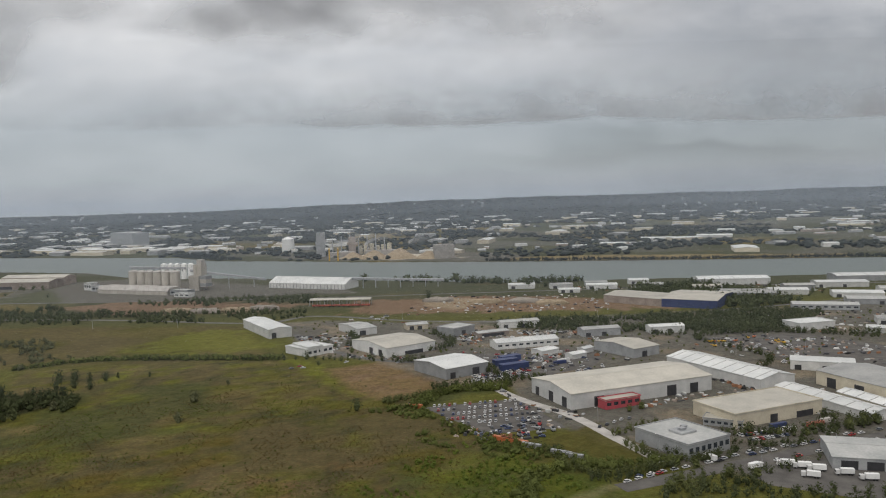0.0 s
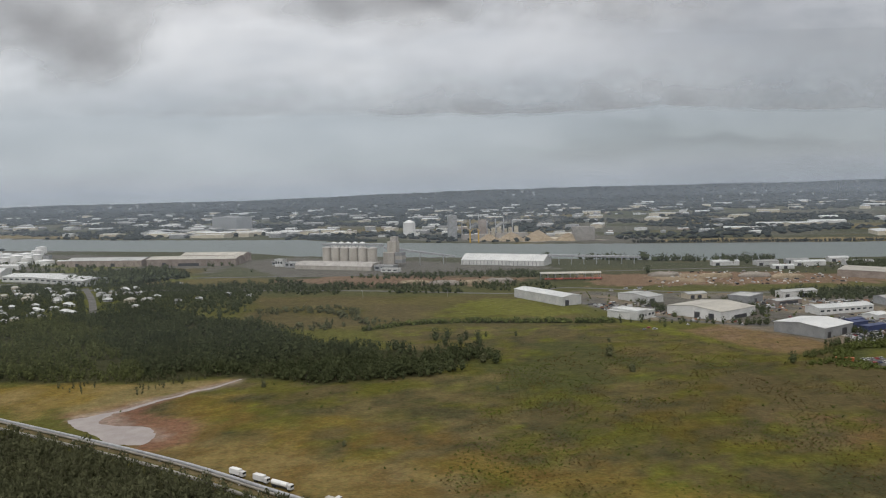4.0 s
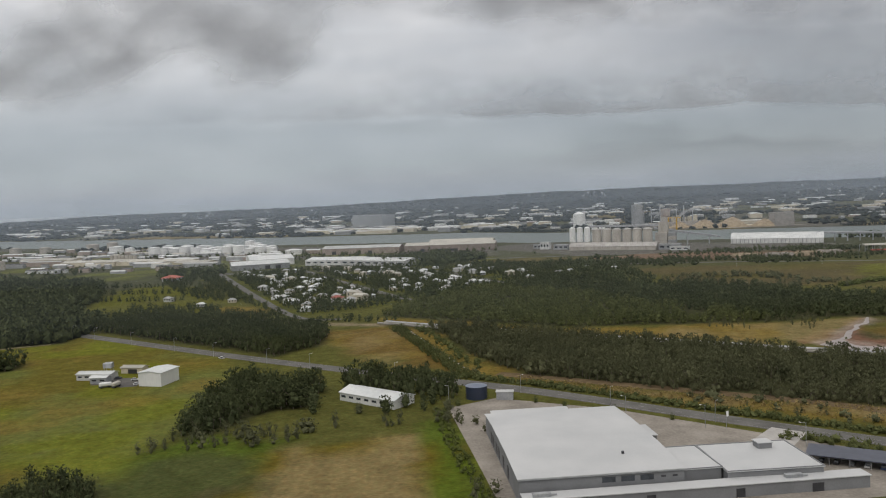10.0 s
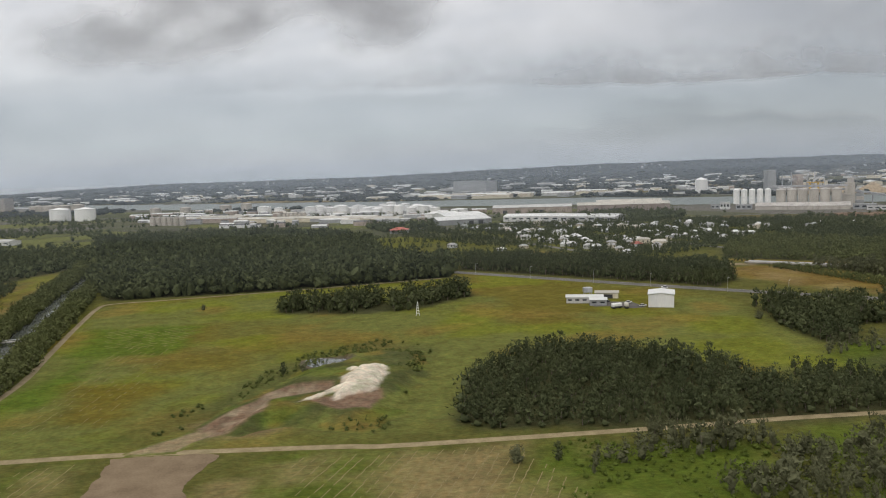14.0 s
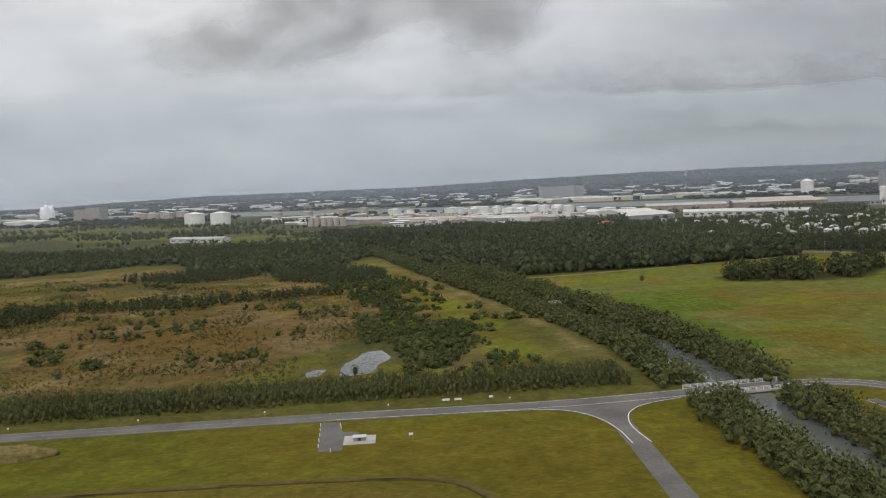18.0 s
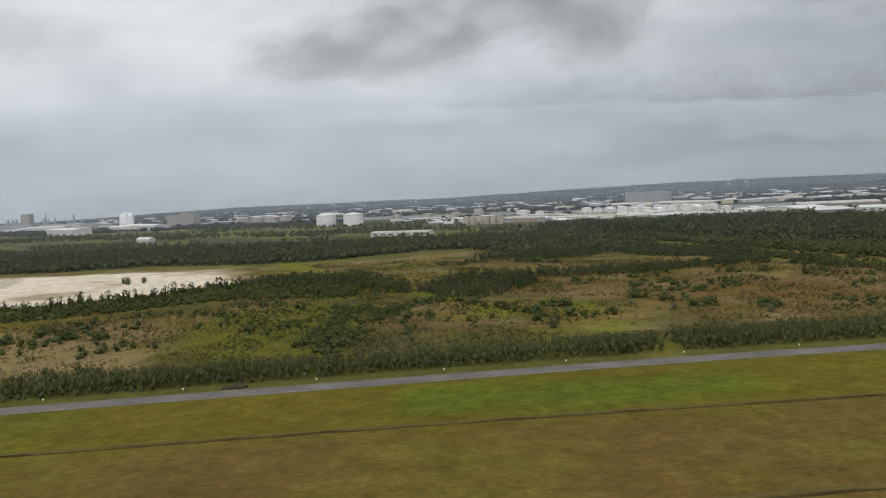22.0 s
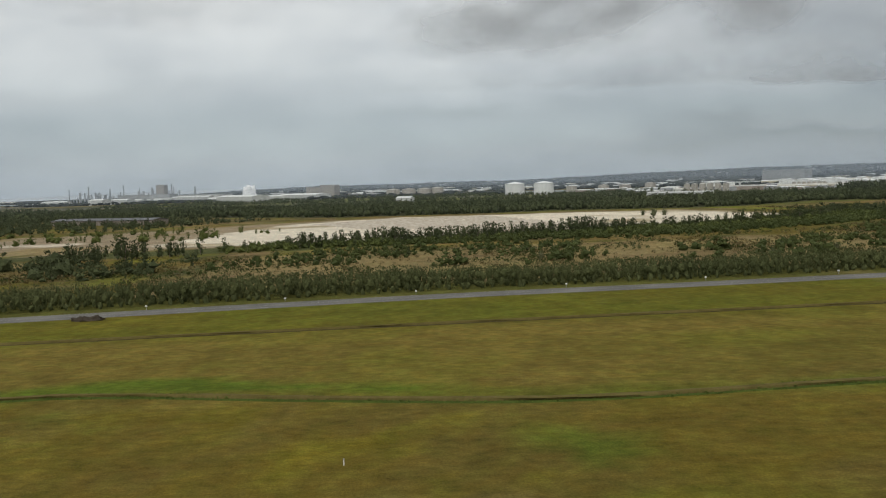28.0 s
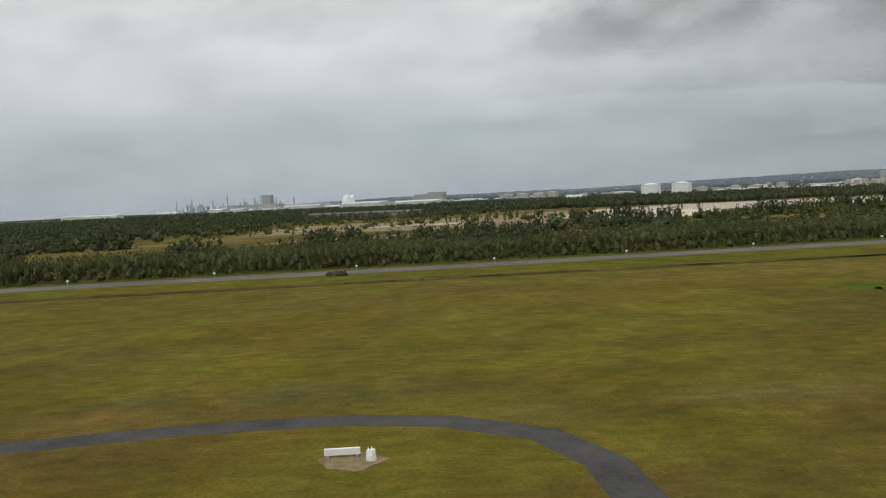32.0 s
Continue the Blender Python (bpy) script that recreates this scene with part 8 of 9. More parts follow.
names = ("white", "silver", "black", "blue", "red", "dark grey")
cars = [car(m) for m in PAINTS] + [car(PAINTS[0], True)]
for c, n in zip(cars, names + ("white",)):
    tagged(c, f"{n} {'van' if c is cars[-1] else 'car'} parked on the asphalt")
car_rng = random.Random(8)
waiting = list(cars)


def park(x, y, a, k=None, z=0.0):
    k = car_rng.choice([0, 0, 0, 1, 1, 2, 3, 4, 5, 6]) if k is None else k
    m = pose(x, y, z, 0, 0, a)
    if cars[k] in waiting:
        waiting.remove(cars[k])
        cars[k].matrix_basis = m
        return cars[k]
    return copy_thing(cars[k], m)


for row in range(5):
    for i in range(17):
        if car_rng.random() < 0.84:
            x, y = 55 + 3.6 * i + 1.5 * row, 541 - 11.5 * row + 0.2 * i
            park(x, y, 80 + car_rng.uniform(-6, 6))
for i in range(26):
    if car_rng.random() < 0.8:
        x = 135 + 7.2 * i
        park(x, 372 + 0.288 * (x - 128) + 6.8, 16 + car_rng.uniform(-2, 2), z=0.05)
    if car_rng.random() < 0.35:
        x = 215 + 7.2 * i
        park(x, 372 + 0.288 * (x - 128) - 7, 16, z=0.05)
for i in range(12):
    park(224 + 3.4 * i, 436 + 0.7 * i, 106)
    if i < 8:
        park(226 + 3.4 * i, 427 + 0.7 * i, 106)
for i in range(16):
    x, y = 96 + car_rng.uniform(0, 90), 655 + car_rng.uniform(-12, 70)
    park(x, y, car_rng.uniform(0, 180))
for row in range(3):
    for i in range(14):
        x, y = 92 + 3.5 * i + 2 * row, 604 + 9.5 * row + 1.1 * i
        if car_rng.random() < 0.9:
            park(x, y, 106 + car_rng.uniform(-4, 4))
for i in range(14):
    park(car_rng.uniform(-55, 100), car_rng.uniform(690, 712), 30 + car_rng.uniform(-20, 20))
for x, y, a, k in ((-852, 556, 135, 0), (-905, 510, 30, 2), (-893, 503, 10, 0), (-888, 490, 20, 0), (166, 432, -70, 0), (196, 528, 10, 0)):
    park(x, y, a, k, 0.06)
for i in range(10):
    p = cm @ Vector((5 + 5.0 * i, 4, 0))
    park(p.x, p.y, 52, None, 0.08)
for p in ((-577, 290), (-573, 287), (-562, 276)):
    park(p[0], p[1], 52, None, 0.08)


def truck(x, y, a, load, label, group="pipeline trucks"):
    """A rigid lorry: cab, chassis, wheels and a tank, box or flat bed."""
    ob = thing("truck", pose(x, y, 0, 0, 0, a), label, "truck", group)
    length = {"tank": 12.5, "box": 9, "flat": 8}[load]
    bm = box(length / 2 - 2.2, -1.2, 0.7, length / 2, 1.2, 3.0, bevel=0.18)
    cab = part("cab", bm, PAINTS[0], ob)
    part("windscreen", box(length / 2 - 0.02, -1.0, 1.8, length / 2 + 0.04, 1.0, 2.7), GLASS, cab)
    part("chassis", box(-length / 2, -0.9, 0.7, length / 2 - 2.25, 0.9, 1.05), DARK, ob)
    if load == "tank":
        bm = cylinder(1.15, -(length - 3) / 2, (length - 3) / 2, seg=16)
        bm.transform(pose(-1.3, 0, 2.2, 0, 90, 0))
        part("tank", bm, TANK, ob)
    elif load == "box":
        part("load_box", box(-length / 2, -1.2, 1.06, length / 2 - 2.6, 1.2, 3.6, bevel=0.08), TANK, ob)
    else:
        part("flat_bed", box(-length / 2, -1.2, 1.06, length / 2 - 2.4, 1.2, 1.7, bevel=0.08), ROOF_TAN, ob)
    for wx in (-length / 2 + 1.2, -length / 2 + 2.6, length / 2 - 1.2):
        for wy in (-1.0, 1.0):
            bm = cylinder(0.5, -0.17, 0.17, seg=12)
            bm.transform(pose(wx, wy, 0.5, 90, 0, 0))
            part("wheel", bm, TYRE, ob)
    return ob


truck(-360, 377, -40, "box", "white service truck on the pipeline track")
truck(-348, 367, -40, "box", "white vacuum truck on the pipeline track")
truck(-338, 358, -41, "tank", "long white tanker truck on the pipeline track")
truck(-315, 339, -42, "flat", "white tipper truck on the pipeline track")
for x, y, a in ((222, 384, 160), (228, 379, 160), (233, 374, 160), (243, 366, 165), (225, 366, 150), (250, 357, 165), (205, 383, 20)):
    truck(x, y, a, "box", "white box truck at the freight depot", "depot trucks")
truck(188, 400, 110, "box", "white box truck before the office", "depot trucks")
shed("freight_depot", (243, 376), (300, 352), 36, 6, 1.6, WALL_GREY, ROOF_GREY, "open grey freight depot with a pale roof", doors=((4, 8, 4.5), (16, 8, 4.5), (28, 8, 4.5), (40, 8, 4.5)))
for x, y, a, m, lab in ((90, 452, -40, ORANGE, "rusty orange shipping container in the scrap yard"), (94, 448, -40, ORANGE, "rusty orange shipping container in the scrap yard"), (86, 456, -40, ORANGE, "rusty orange shipping container in the scrap yard"), (41, 541, -30, ORANGE, "rusty orange container beside the hedge"),
                        (100, 440, -40, STEEL, "grey shipping container in the scrap yard"), (113, 424, -42, STEEL, "pale shipping container by the hedge"), (118, 418, -42, STEEL, "pale shipping container by the hedge"), (254, 448, 16, WALL_BLUE, "pale blue shipping container by the factory"),
                        (277, 446, 14, ROOF_RED, "rust-red shipping container by the factory"), (288, 452, 14, CONCRETE, "cream shipping container by the factory"), (175, 655, 20, WALL_BLUE, "blue shipping container in the yard"), (180, 662, 20, PAINTS[0], "white shipping container in the yard")):
    c = thing("shipping_container", pose(x, y, 0, 0, 0, a), lab, "container", "shipping containers")
    part("body", box(-6, -1.25, 0.05, 6, 1.25, 2.7, bevel=0.06), m, c)
    for k in range(12):
        part("corrugation", box(-5.6 + k, -1.31, 0.25, -5.3 + k, -1.24, 2.5), m, c)
# machines, scrap heaps and stored goods in the yards
scrap_rng = random.Random(4)
for k in range(26):
    x, y = (scrap_rng.uniform(95, 128), scrap_rng.uniform(462, 492)) if k < 12 else (scrap_rng.uniform(330, 400), scrap_rng.uniform(690, 725))
    m = scrap_rng.choice([RUST, PAINTS[4], STEEL, PAINTS[0]] if k < 12 else [YELLOW, YELLOW, ORANGE])
    c = thing("yard_machine", pose(x, y, 0, 0, 0, scrap_rng.uniform(0, 360)), "old machine standing in the yard", "machine", "yard machines")
    part("body", box(-1.8, -1.0, 0.5, 1.4, 1.0, 1.9, bevel=0.2), m, c)
    part("cab", box(-0.4, -0.8, 1.9, 1.0, 0.8, 3.0, bevel=0.15), GLASS, c)
    part("arm", box(1.4, -0.25, 1.2, 4.2, 0.25, 1.7, bevel=0.1), m, c)
    part("track", box(-1.7, -1.3, 0, 1.5, -0.8, 0.7, bevel=0.2), TYRE, c)
    part("track", box(-1.7, 0.8, 0, 1.5, 1.3, 0.7, bevel=0.2), TYRE, c)


def heap(name, x, y, rx, ry, h, mat, label, category, turn=0, group="", rough=0.5, seed=0):
    """A low rounded heap with an uneven surface."""
    ob = thing(name, pose(x, y, 0, 0, 0, turn), label, category, group)
    bm = bmesh.new()
    bmesh.ops.create_icosphere(bm, subdivisions=4, radius=1)
    for v in bm.verts:
        n = noise.fractal(v.co * 2.2 + Vector((seed * 3.1, seed, 0)), 1.0, 2.0, 4)
        s = 1 + 0.22 * rough * n
        flat_top = min(1.0, max(-0.15, v.co.z * 1.6))
        v.co = Vector((v.co.x * rx * s, v.co.y * ry * s, flat_top * h * (1 + 0.5 * rough * n)))
    for f in bm.faces:
        f.smooth = True
    part("mound_body", bm, mat, ob)
    return ob


DRYGRASS = material("dry_mound_grass", (0.085, 0.080, 0.026), (0.215, 0.165, 0.075), 2.4, 0.4, 0.95)
heap("grass_mound", -1444, 240, 20, 5.0, 2.4, DRYGRASS, "long mound overgrown with dry brown grass", "mound", 6, seed=2)
for x, y, rx, ry, a in ((-1116, 214, 4.5, 1.6, 130), (-1108, 216, 3.2, 1.6, 20), (-1101, 213, 3.4, 1.4, 160), (-1110, 209, 2.6, 1.2, 60)):
    heap("earth_heap", x, y, rx, ry, 1.0, material("dark_rubble", (0.035, 0.028, 0.02), (0.10, 0.08, 0.06), 1.5, 0.3), "dark heap of dug earth on the hardstand", "earth heap", a, rough=1.6, seed=int(-x))
for k, (x, y) in enumerate(((-190, 1075), (-150, 1070), (-115, 1078), (-230, 1088), (120, 1085), (180, 1050), (230, 1040), (260, 1010))):
    heap("spoil_heap", x, y, 22, 10, 5, DIRT if k % 2 else YARD, "pale spoil heap by the rail yard", "earth heap", -10, "spoil heaps", seed=9 + k)
BRUSH = material("dark_brush", (0.035, 0.028, 0.02), (0.08, 0.065, 0.05), 1.2, 0.2)
for k, (x, y) in enumerate(((-1672, 251), (-2080, 189), (-2231, 163))):
    heap("brush_pile", x, y, 3.6 if k < 2 else 2.2, 1.5, 0.7, BRUSH, "dark low pile of dead brush on the grass", "brush pile", 5, "brush piles", 1.6, 20 + k)

# ---------------------------------------------------------------- pipelines, bridge, fences, lamps


def tube(name, points, offset, z, r, mat, label):
    ring = [(offset + r * math.cos(a), z + r * math.sin(a)) for a in np.linspace(math.pi, -math.pi, 9)]
    return ribbon(name, points, ring, mat, label, "pipeline")


PALE_PIPE = material("pale_pipe", (0.19, 0.182, 0.16), (0.30, 0.285, 0.25), 6, 0.5, 0.6)
tube("pipeline", PIPE_LINE, 3.6, 1.3, 0.85, STEEL, "large grey steel pipeline on low supports")
tube("pipeline", PIPE_LINE, 1.4, 1.1, 0.6, PALE_PIPE, "slimmer pale pipeline beside the large one")
tube("pipeline", PIPE_LINE, -7.5, 1.6, 0.9, PALE_PIPE, "pale pipeline at the edge of the wood")
pl = smooth_line(PIPE_LINE, 14)
pa = sides(pl)
support = thing("pipe_support", pose(0, -980, 0), "concrete block carrying the pipelines", "support", "pipe supports")
part("block", box(-0.4, -1.7, -0.2, 0.4, 2.2, 0.6, bevel=0.06), CONCRETE, support)
for i, (p, s) in enumerate(zip(pl, pa)):
    q, a = p + s * 2.4, math.degrees(math.atan2(-s[0], s[1]))
    if i == 0:
        support.matrix_basis = pose(q[0], q[1], 0, 0, 0, a)
    else:
        copy_thing(support, pose(q[0], q[1], 0, 0, 0, a))

bm_, bl_ = on_edge((-1233, 267.5), (-1201, 271))
bridge = thing("road_bridge", bm_, "low concrete road bridge with white railings over the canal", "bridge")
part("deck", box(-1, -5, -0.5, bl_ + 1, 5, 0.20, bevel=0.05), CONCRETE, bridge)
part("carriageway", box(-1, -4.0, 0.20, bl_ + 1, 4.0, 0.24), PAVED, bridge)
for x in (bl_ * 0.33, bl_ * 0.67):
    for y in (-3.6, 0, 3.6):
        part("pier", cylinder(0.45, -3.2, -0.5, seg=12, x=x, y=y), CONCRETE, bridge)
for y in (-4.7, 4.7):
    for z in (0.6, 1.0, 1.35):
        part("rail", box(-1, y - 0.06, z, bl_ + 1, y + 0.06, z + 0.1), TANK, bridge)
    for k in range(14):
        x = -0.8 + k * (bl_ + 1.6) / 13
        part("post", box(x - 0.09, y - 0.09, 0.2, x + 0.09, y + 0.09, 1.45), TANK, bridge)
fm, fl = on_edge((-1262, 461), (-1234, 466))
foot = thing("foot_bridge", fm, "narrow pipe bridge over the canal", "bridge")
part("deck", box(-2, -1, 0.6, fl + 2, 1, 1.1), CONCRETE, foot)
for y in (-0.9, 0.9):
    part("rail", box(-2, y - 0.05, 1.9, fl + 2, y + 0.05, 2.0), TANK, foot)
    for k in range(8):
        part("post", box(-2 + k * (fl + 4) / 7.2, y - 0.05, 1.1, -1.9 + k * (fl + 4) / 7.2, y + 0.05, 2.0), TANK, foot)
for x in (0, fl):
    part("abutment", box(x - 1.5, -1.2, -2, x + 1.5, 1.2, 0.6), CONCRETE, foot)

marker = thing("edge_lamp", pose(0, -990, 0), "small white lamp on a short post beside the perimeter road", "lamp", "perimeter lamps")
part("post", box(-0.05, -0.05, -0.1, 0.05, 0.05, 0.7), STEEL, marker)
part("lamp_head", box(-0.26, -0.22, 0.7, 0.26, 0.22, 1.1, bevel=0.08), TANK, marker)
lamp_x = np.r_[np.arange(-2412, -2120, 30.5), np.arange(-2105, -1980, 33.5), np.arange(-1963.8, -1290, 39.5)]
lamp_y = np.interp(lamp_x, [p[0] for p in PERIMETER[:15]], [p[1] for p in PERIMETER[:15]]) + np.interp(lamp_x, [-2150, -1800], [5.2, 7.5])
for i, q in enumerate(zip(lamp_x, lamp_y)):
    if i == 0:
        marker.matrix_basis = pose(q[0], q[1], 0)
    else:
        copy_thing(marker, pose(q[0], q[1], 0))
lamp = thing("street_lamp", pose(0, -1000, 0), "tall grey street lamp beside the road", "street lamp", "street lamps")
part("pole", cylinder(0.13, -0.2, 9.5, r2=0.08, seg=8), STEEL, lamp)
lamp_arm = part("arm", box(-0.06, 0, 9.35, 0.06, 2.2, 9.47), STEEL, lamp)
part("lantern", box(-0.18, 1.9, 9.2, 0.18, 2.9, 9.36, bevel=0.05), TANK, lamp_arm)
line = smooth_line(MAIN_ROAD[2:], 42)
acr = sides(line)
first = True
for p, s in zip(line, acr):
    q = p - s * 7.2
    m = pose(q[0], q[1], 0, 0, 0, math.degrees(math.atan2(s[1], s[0])) - 90)
    if first:
        lamp.matrix_basis, first = m, False
    else:
        copy_thing(lamp, m)
for x, y in ((-714, 401), (-638, 361), (-611, 338), (-585, 305), (152, 480), (168, 420), (210, 386), (262, 402), (330, 422), (390, 440), (30, 760), (118, 700), (-300, 968), (-200, 950), (-120, 1000), (60, 935), (280, 880), (330, 650), (400, 660)):
    copy_thing(lamp, pose(x, y, 0, 0, 0, 30))
flag = thing("flag_pole", pose(-604, 333, 0), "white flag on a pole at the depot gate", "flag")
part("pole", cylinder(0.08, -0.2, 8, seg=8), STEEL, flag)
part("flag_cloth", box(0.08, -0.03, 5.6, 1.0, 0.03, 7.9), TANK, flag)
fence_line = smooth_line([(-1161, 268), (-1157, 235), (-1153, 195), (-1150, 140)], 3.0)
fence = thing("wire_fence", pose(0, 0, 0), "tall chain-link fence with steel posts", "fence")
for p in fence_line:
    part("post", box(p[0] - 0.05, p[1] - 0.05, -0.2, p[0] + 0.05, p[1] + 0.05, 2.3), STEEL, fence)
for a, b in zip(fence_line, fence_line[1:]):
    for z in (0.25, 1.2, 2.2):
        m, l = on_edge(a, b)
        bm = box(0, -0.025, z, l, 0.025, z + 0.05)
        bm.transform(m)
        part("wire_rail", bm, STEEL, fence)
# equipment pad beside the perimeter road
sheet("pad", [(-1352, 257), (-1346.5, 257), (-1345, 247), (-1340, 246), (-1340, 239), (-1344, 238), (-1344, 230), (-1350.5, 230)], 0.05, PAVED, "small asphalt pad off the perimeter road", "pavement")
sheet("slab", [(-1344, 242.5), (-1335, 242.5), (-1335, 234.5), (-1344, 234.5)], 0.09, CONCRETE, "pale concrete slab under the cabinet", "pavement")
hut = thing("equipment_hut", pose(-1339.5, 238.5, 0.09), "low white equipment cabinet with a flat roof", "cabinet")
part("body", box(-1.7, -1.1, 0, 1.7, 1.1, 1.0, bevel=0.05), WALL_GREY, hut)
part("roof", box(-1.9, -1.3, 1.0, 1.9, 1.3, 1.12), ROOF_WHITE, hut)
part("door", box(-0.4, -1.16, 0.1, 0.4, -1.08, 0.9), DARK, hut)
bollard = thing("bollard", pose(-1352, 254, 0), "short white bollard beside the pad", "bollard", "pad bollards")
part("post", cylinder(0.14, -0.1, 0.9, seg=8), TANK, bollard)
part("cap", cylinder(0.16, 0.9, 1.0, r2=0.08, seg=8), TANK, bollard)
for x, y in ((-1351.6, 249), (-1351.3, 244), (-1351, 239), (-1350.7, 234), (-1347, 229.6), (-1346, 253), (-1345.5, 250)):
    copy_thing(bollard, pose(x, y, 0))
for x, y, s in ((-1313, 273, 1.2), (-1309, 273, 1.2), (-1325, 239, 0.6), (-1298, 274, 0.7)):
    b = thing("marker_board", pose(x, y, 0), "low white marker board beside the road", "marker board", "marker boards")
    part("board", box(-s, -0.08, 0.4, s, 0.08, 1.1), TANK, b)
    part("leg", box(-s * 0.7 - 0.05, -0.05, -0.1, -s * 0.7 + 0.05, 0.05, 0.4), STEEL, b)
    part("leg", box(s * 0.7 - 0.05, -0.05, -0.1, s * 0.7 + 0.05, 0.05, 0.4), STEEL, b)


def culvert(x, y, a, s=1.0):
    """A concrete headwall with splayed wings and a dark pipe mouth."""
    ob = thing("culvert_headwall", pose(x, y, 0, 0, 0, a), "pale concrete culvert headwall with a dark mouth", "culvert", "culverts")
    part("headwall", box(-1.6 * s, -0.15, -0.4, 1.6 * s, 0.15, 1.0 * s), CONCRETE, ob)
    for k in (-1, 1):
        bm = box(0, -0.1, -0.4, 2.2 * s, 0.1, 0.7 * s)
        bm.transform(pose(k * 1.6 * s, 0, 0, 0, 0, -90 + k * 35))
        part("wing_wall", bm, CONCRETE, ob)
    bm = cylinder(0.55 * s, -0.1, 0.1, seg=14)
    bm.transform(pose(0, -0.12, 0.35 * s, 90, 0, 0))
    part("pipe_mouth", bm, DARK, ob)


culvert(-1879.5, 180, -90, 0.45)
culvert(-1864.5, 182, 90, 0.45)
culvert(-1863.5, 117, 90, 0.45)
culvert(-1873, 116, -90, 0.45)
culvert(-1305, 181, 0, 0.6)
culvert(-1305.5, 172, 180, 0.7)
cover = thing("inspection_cover", pose(-1184, 243, 0, 0, 0, 8), "dark rusty cover slab in the grass by the bridge", "slab")
part("frame", box(-2.0, -5, -0.1, 2.0, 5, 0.25, bevel=0.05), WALL_BROWN, cover)
part("grille", box(-1.6, -4.4, 0.25, 1.6, 4.4, 0.32), DARK, cover)
part("end_block", box(-1.2, -5.6, 0, 1.2, -5.05, 0.4), CONCRETE, cover)
# white board and broken block inside the loop road
wb = thing("white_board", pose(-2208.9, 45.2, 0, 0, 0, 6), "low white board lying on the grass", "marker board")
part("panel", box(-1.05, -0.10, 0.12, 1.05, 0.10, 0.52, bevel=0.02), TANK, wb)
part("foot", box(-0.9, -0.25, 0, -0.8, 0.25, 0.12), STEEL, wb)
part("foot", box(0.8, -0.25, 0, 0.9, 0.25, 0.12), STEEL, wb)
heap("white_block", -2207.1, 44.4, 0.28, 0.22, 0.62, TANK, "jagged upright white block beside the board", "block", 10, rough=0.7, seed=31)
sheet("bare_patch", [(-2208.2 + 1.9 * math.cos(a) * (1 + 0.2 * math.sin(3 * a)), 44.2 + 1.5 * math.sin(a) * (1 + 0.18 * math.cos(5 * a))) for a in np.linspace(0, 6.1, 26)], 0.02, material("bare_soil", (0.15, 0.11, 0.055), (0.27, 0.205, 0.12), 0.8, 0.12), "bare worn soil round the board", "soil")
peg = thing("white_peg", pose(-2009, 86, 0), "slim white peg in the airfield grass", "peg")
part("stake", box(-0.05, -0.05, -0.1, 0.05, 0.05, 0.55), TANK, peg)
part("cap", box(-0.07, -0.07, 0.55, 0.07, 0.07, 0.7), STEEL, peg)

# ---------------------------------------------------------------- single trees


def single_form(form, leaf):
    v, t, m = form
    out = []
    for want, mat in ((1, BARK), (0, leaf)):
        keep = t[m == want]
        used, back = np.unique(keep, return_inverse=True)
        out.append(mesh_of("trunk" if want else "crown", v[used], back.reshape(-1, 3), [mat]))
    return out


singles = [(single_form(tree_form(120 + k, 9, 150, wide=w, low=lo, spray=0.04), lf), lab) for k, (w, lo, lf, lab) in enumerate((
    (0.46, 0.14, LEAF_DARK, "dark rounded tree standing alone in the grass"), (0.55, 0.08, LEAF, "broad grey-green bush-like tree in the meadow"), (0.26, 0.12, LEAF_DARK, "slim dark casuarina tree in the grass"), (0.50, 0.15, LEAF_MANGROVE, "spreading green tree beside the street")))]


def tree(x, y, h, k=0):
    (trunk, crown), lab = singles[k]
    ob = thing("tree", pose(x, y, 0, 0, 0, (x * 37 + y * 11) % 360), lab, "tree", "single trees")
    for n, me in (("trunk", trunk), ("crown", crown)):
        c = new(n, me)
        c.parent = ob
        c.scale = (h, h, h)
    return ob


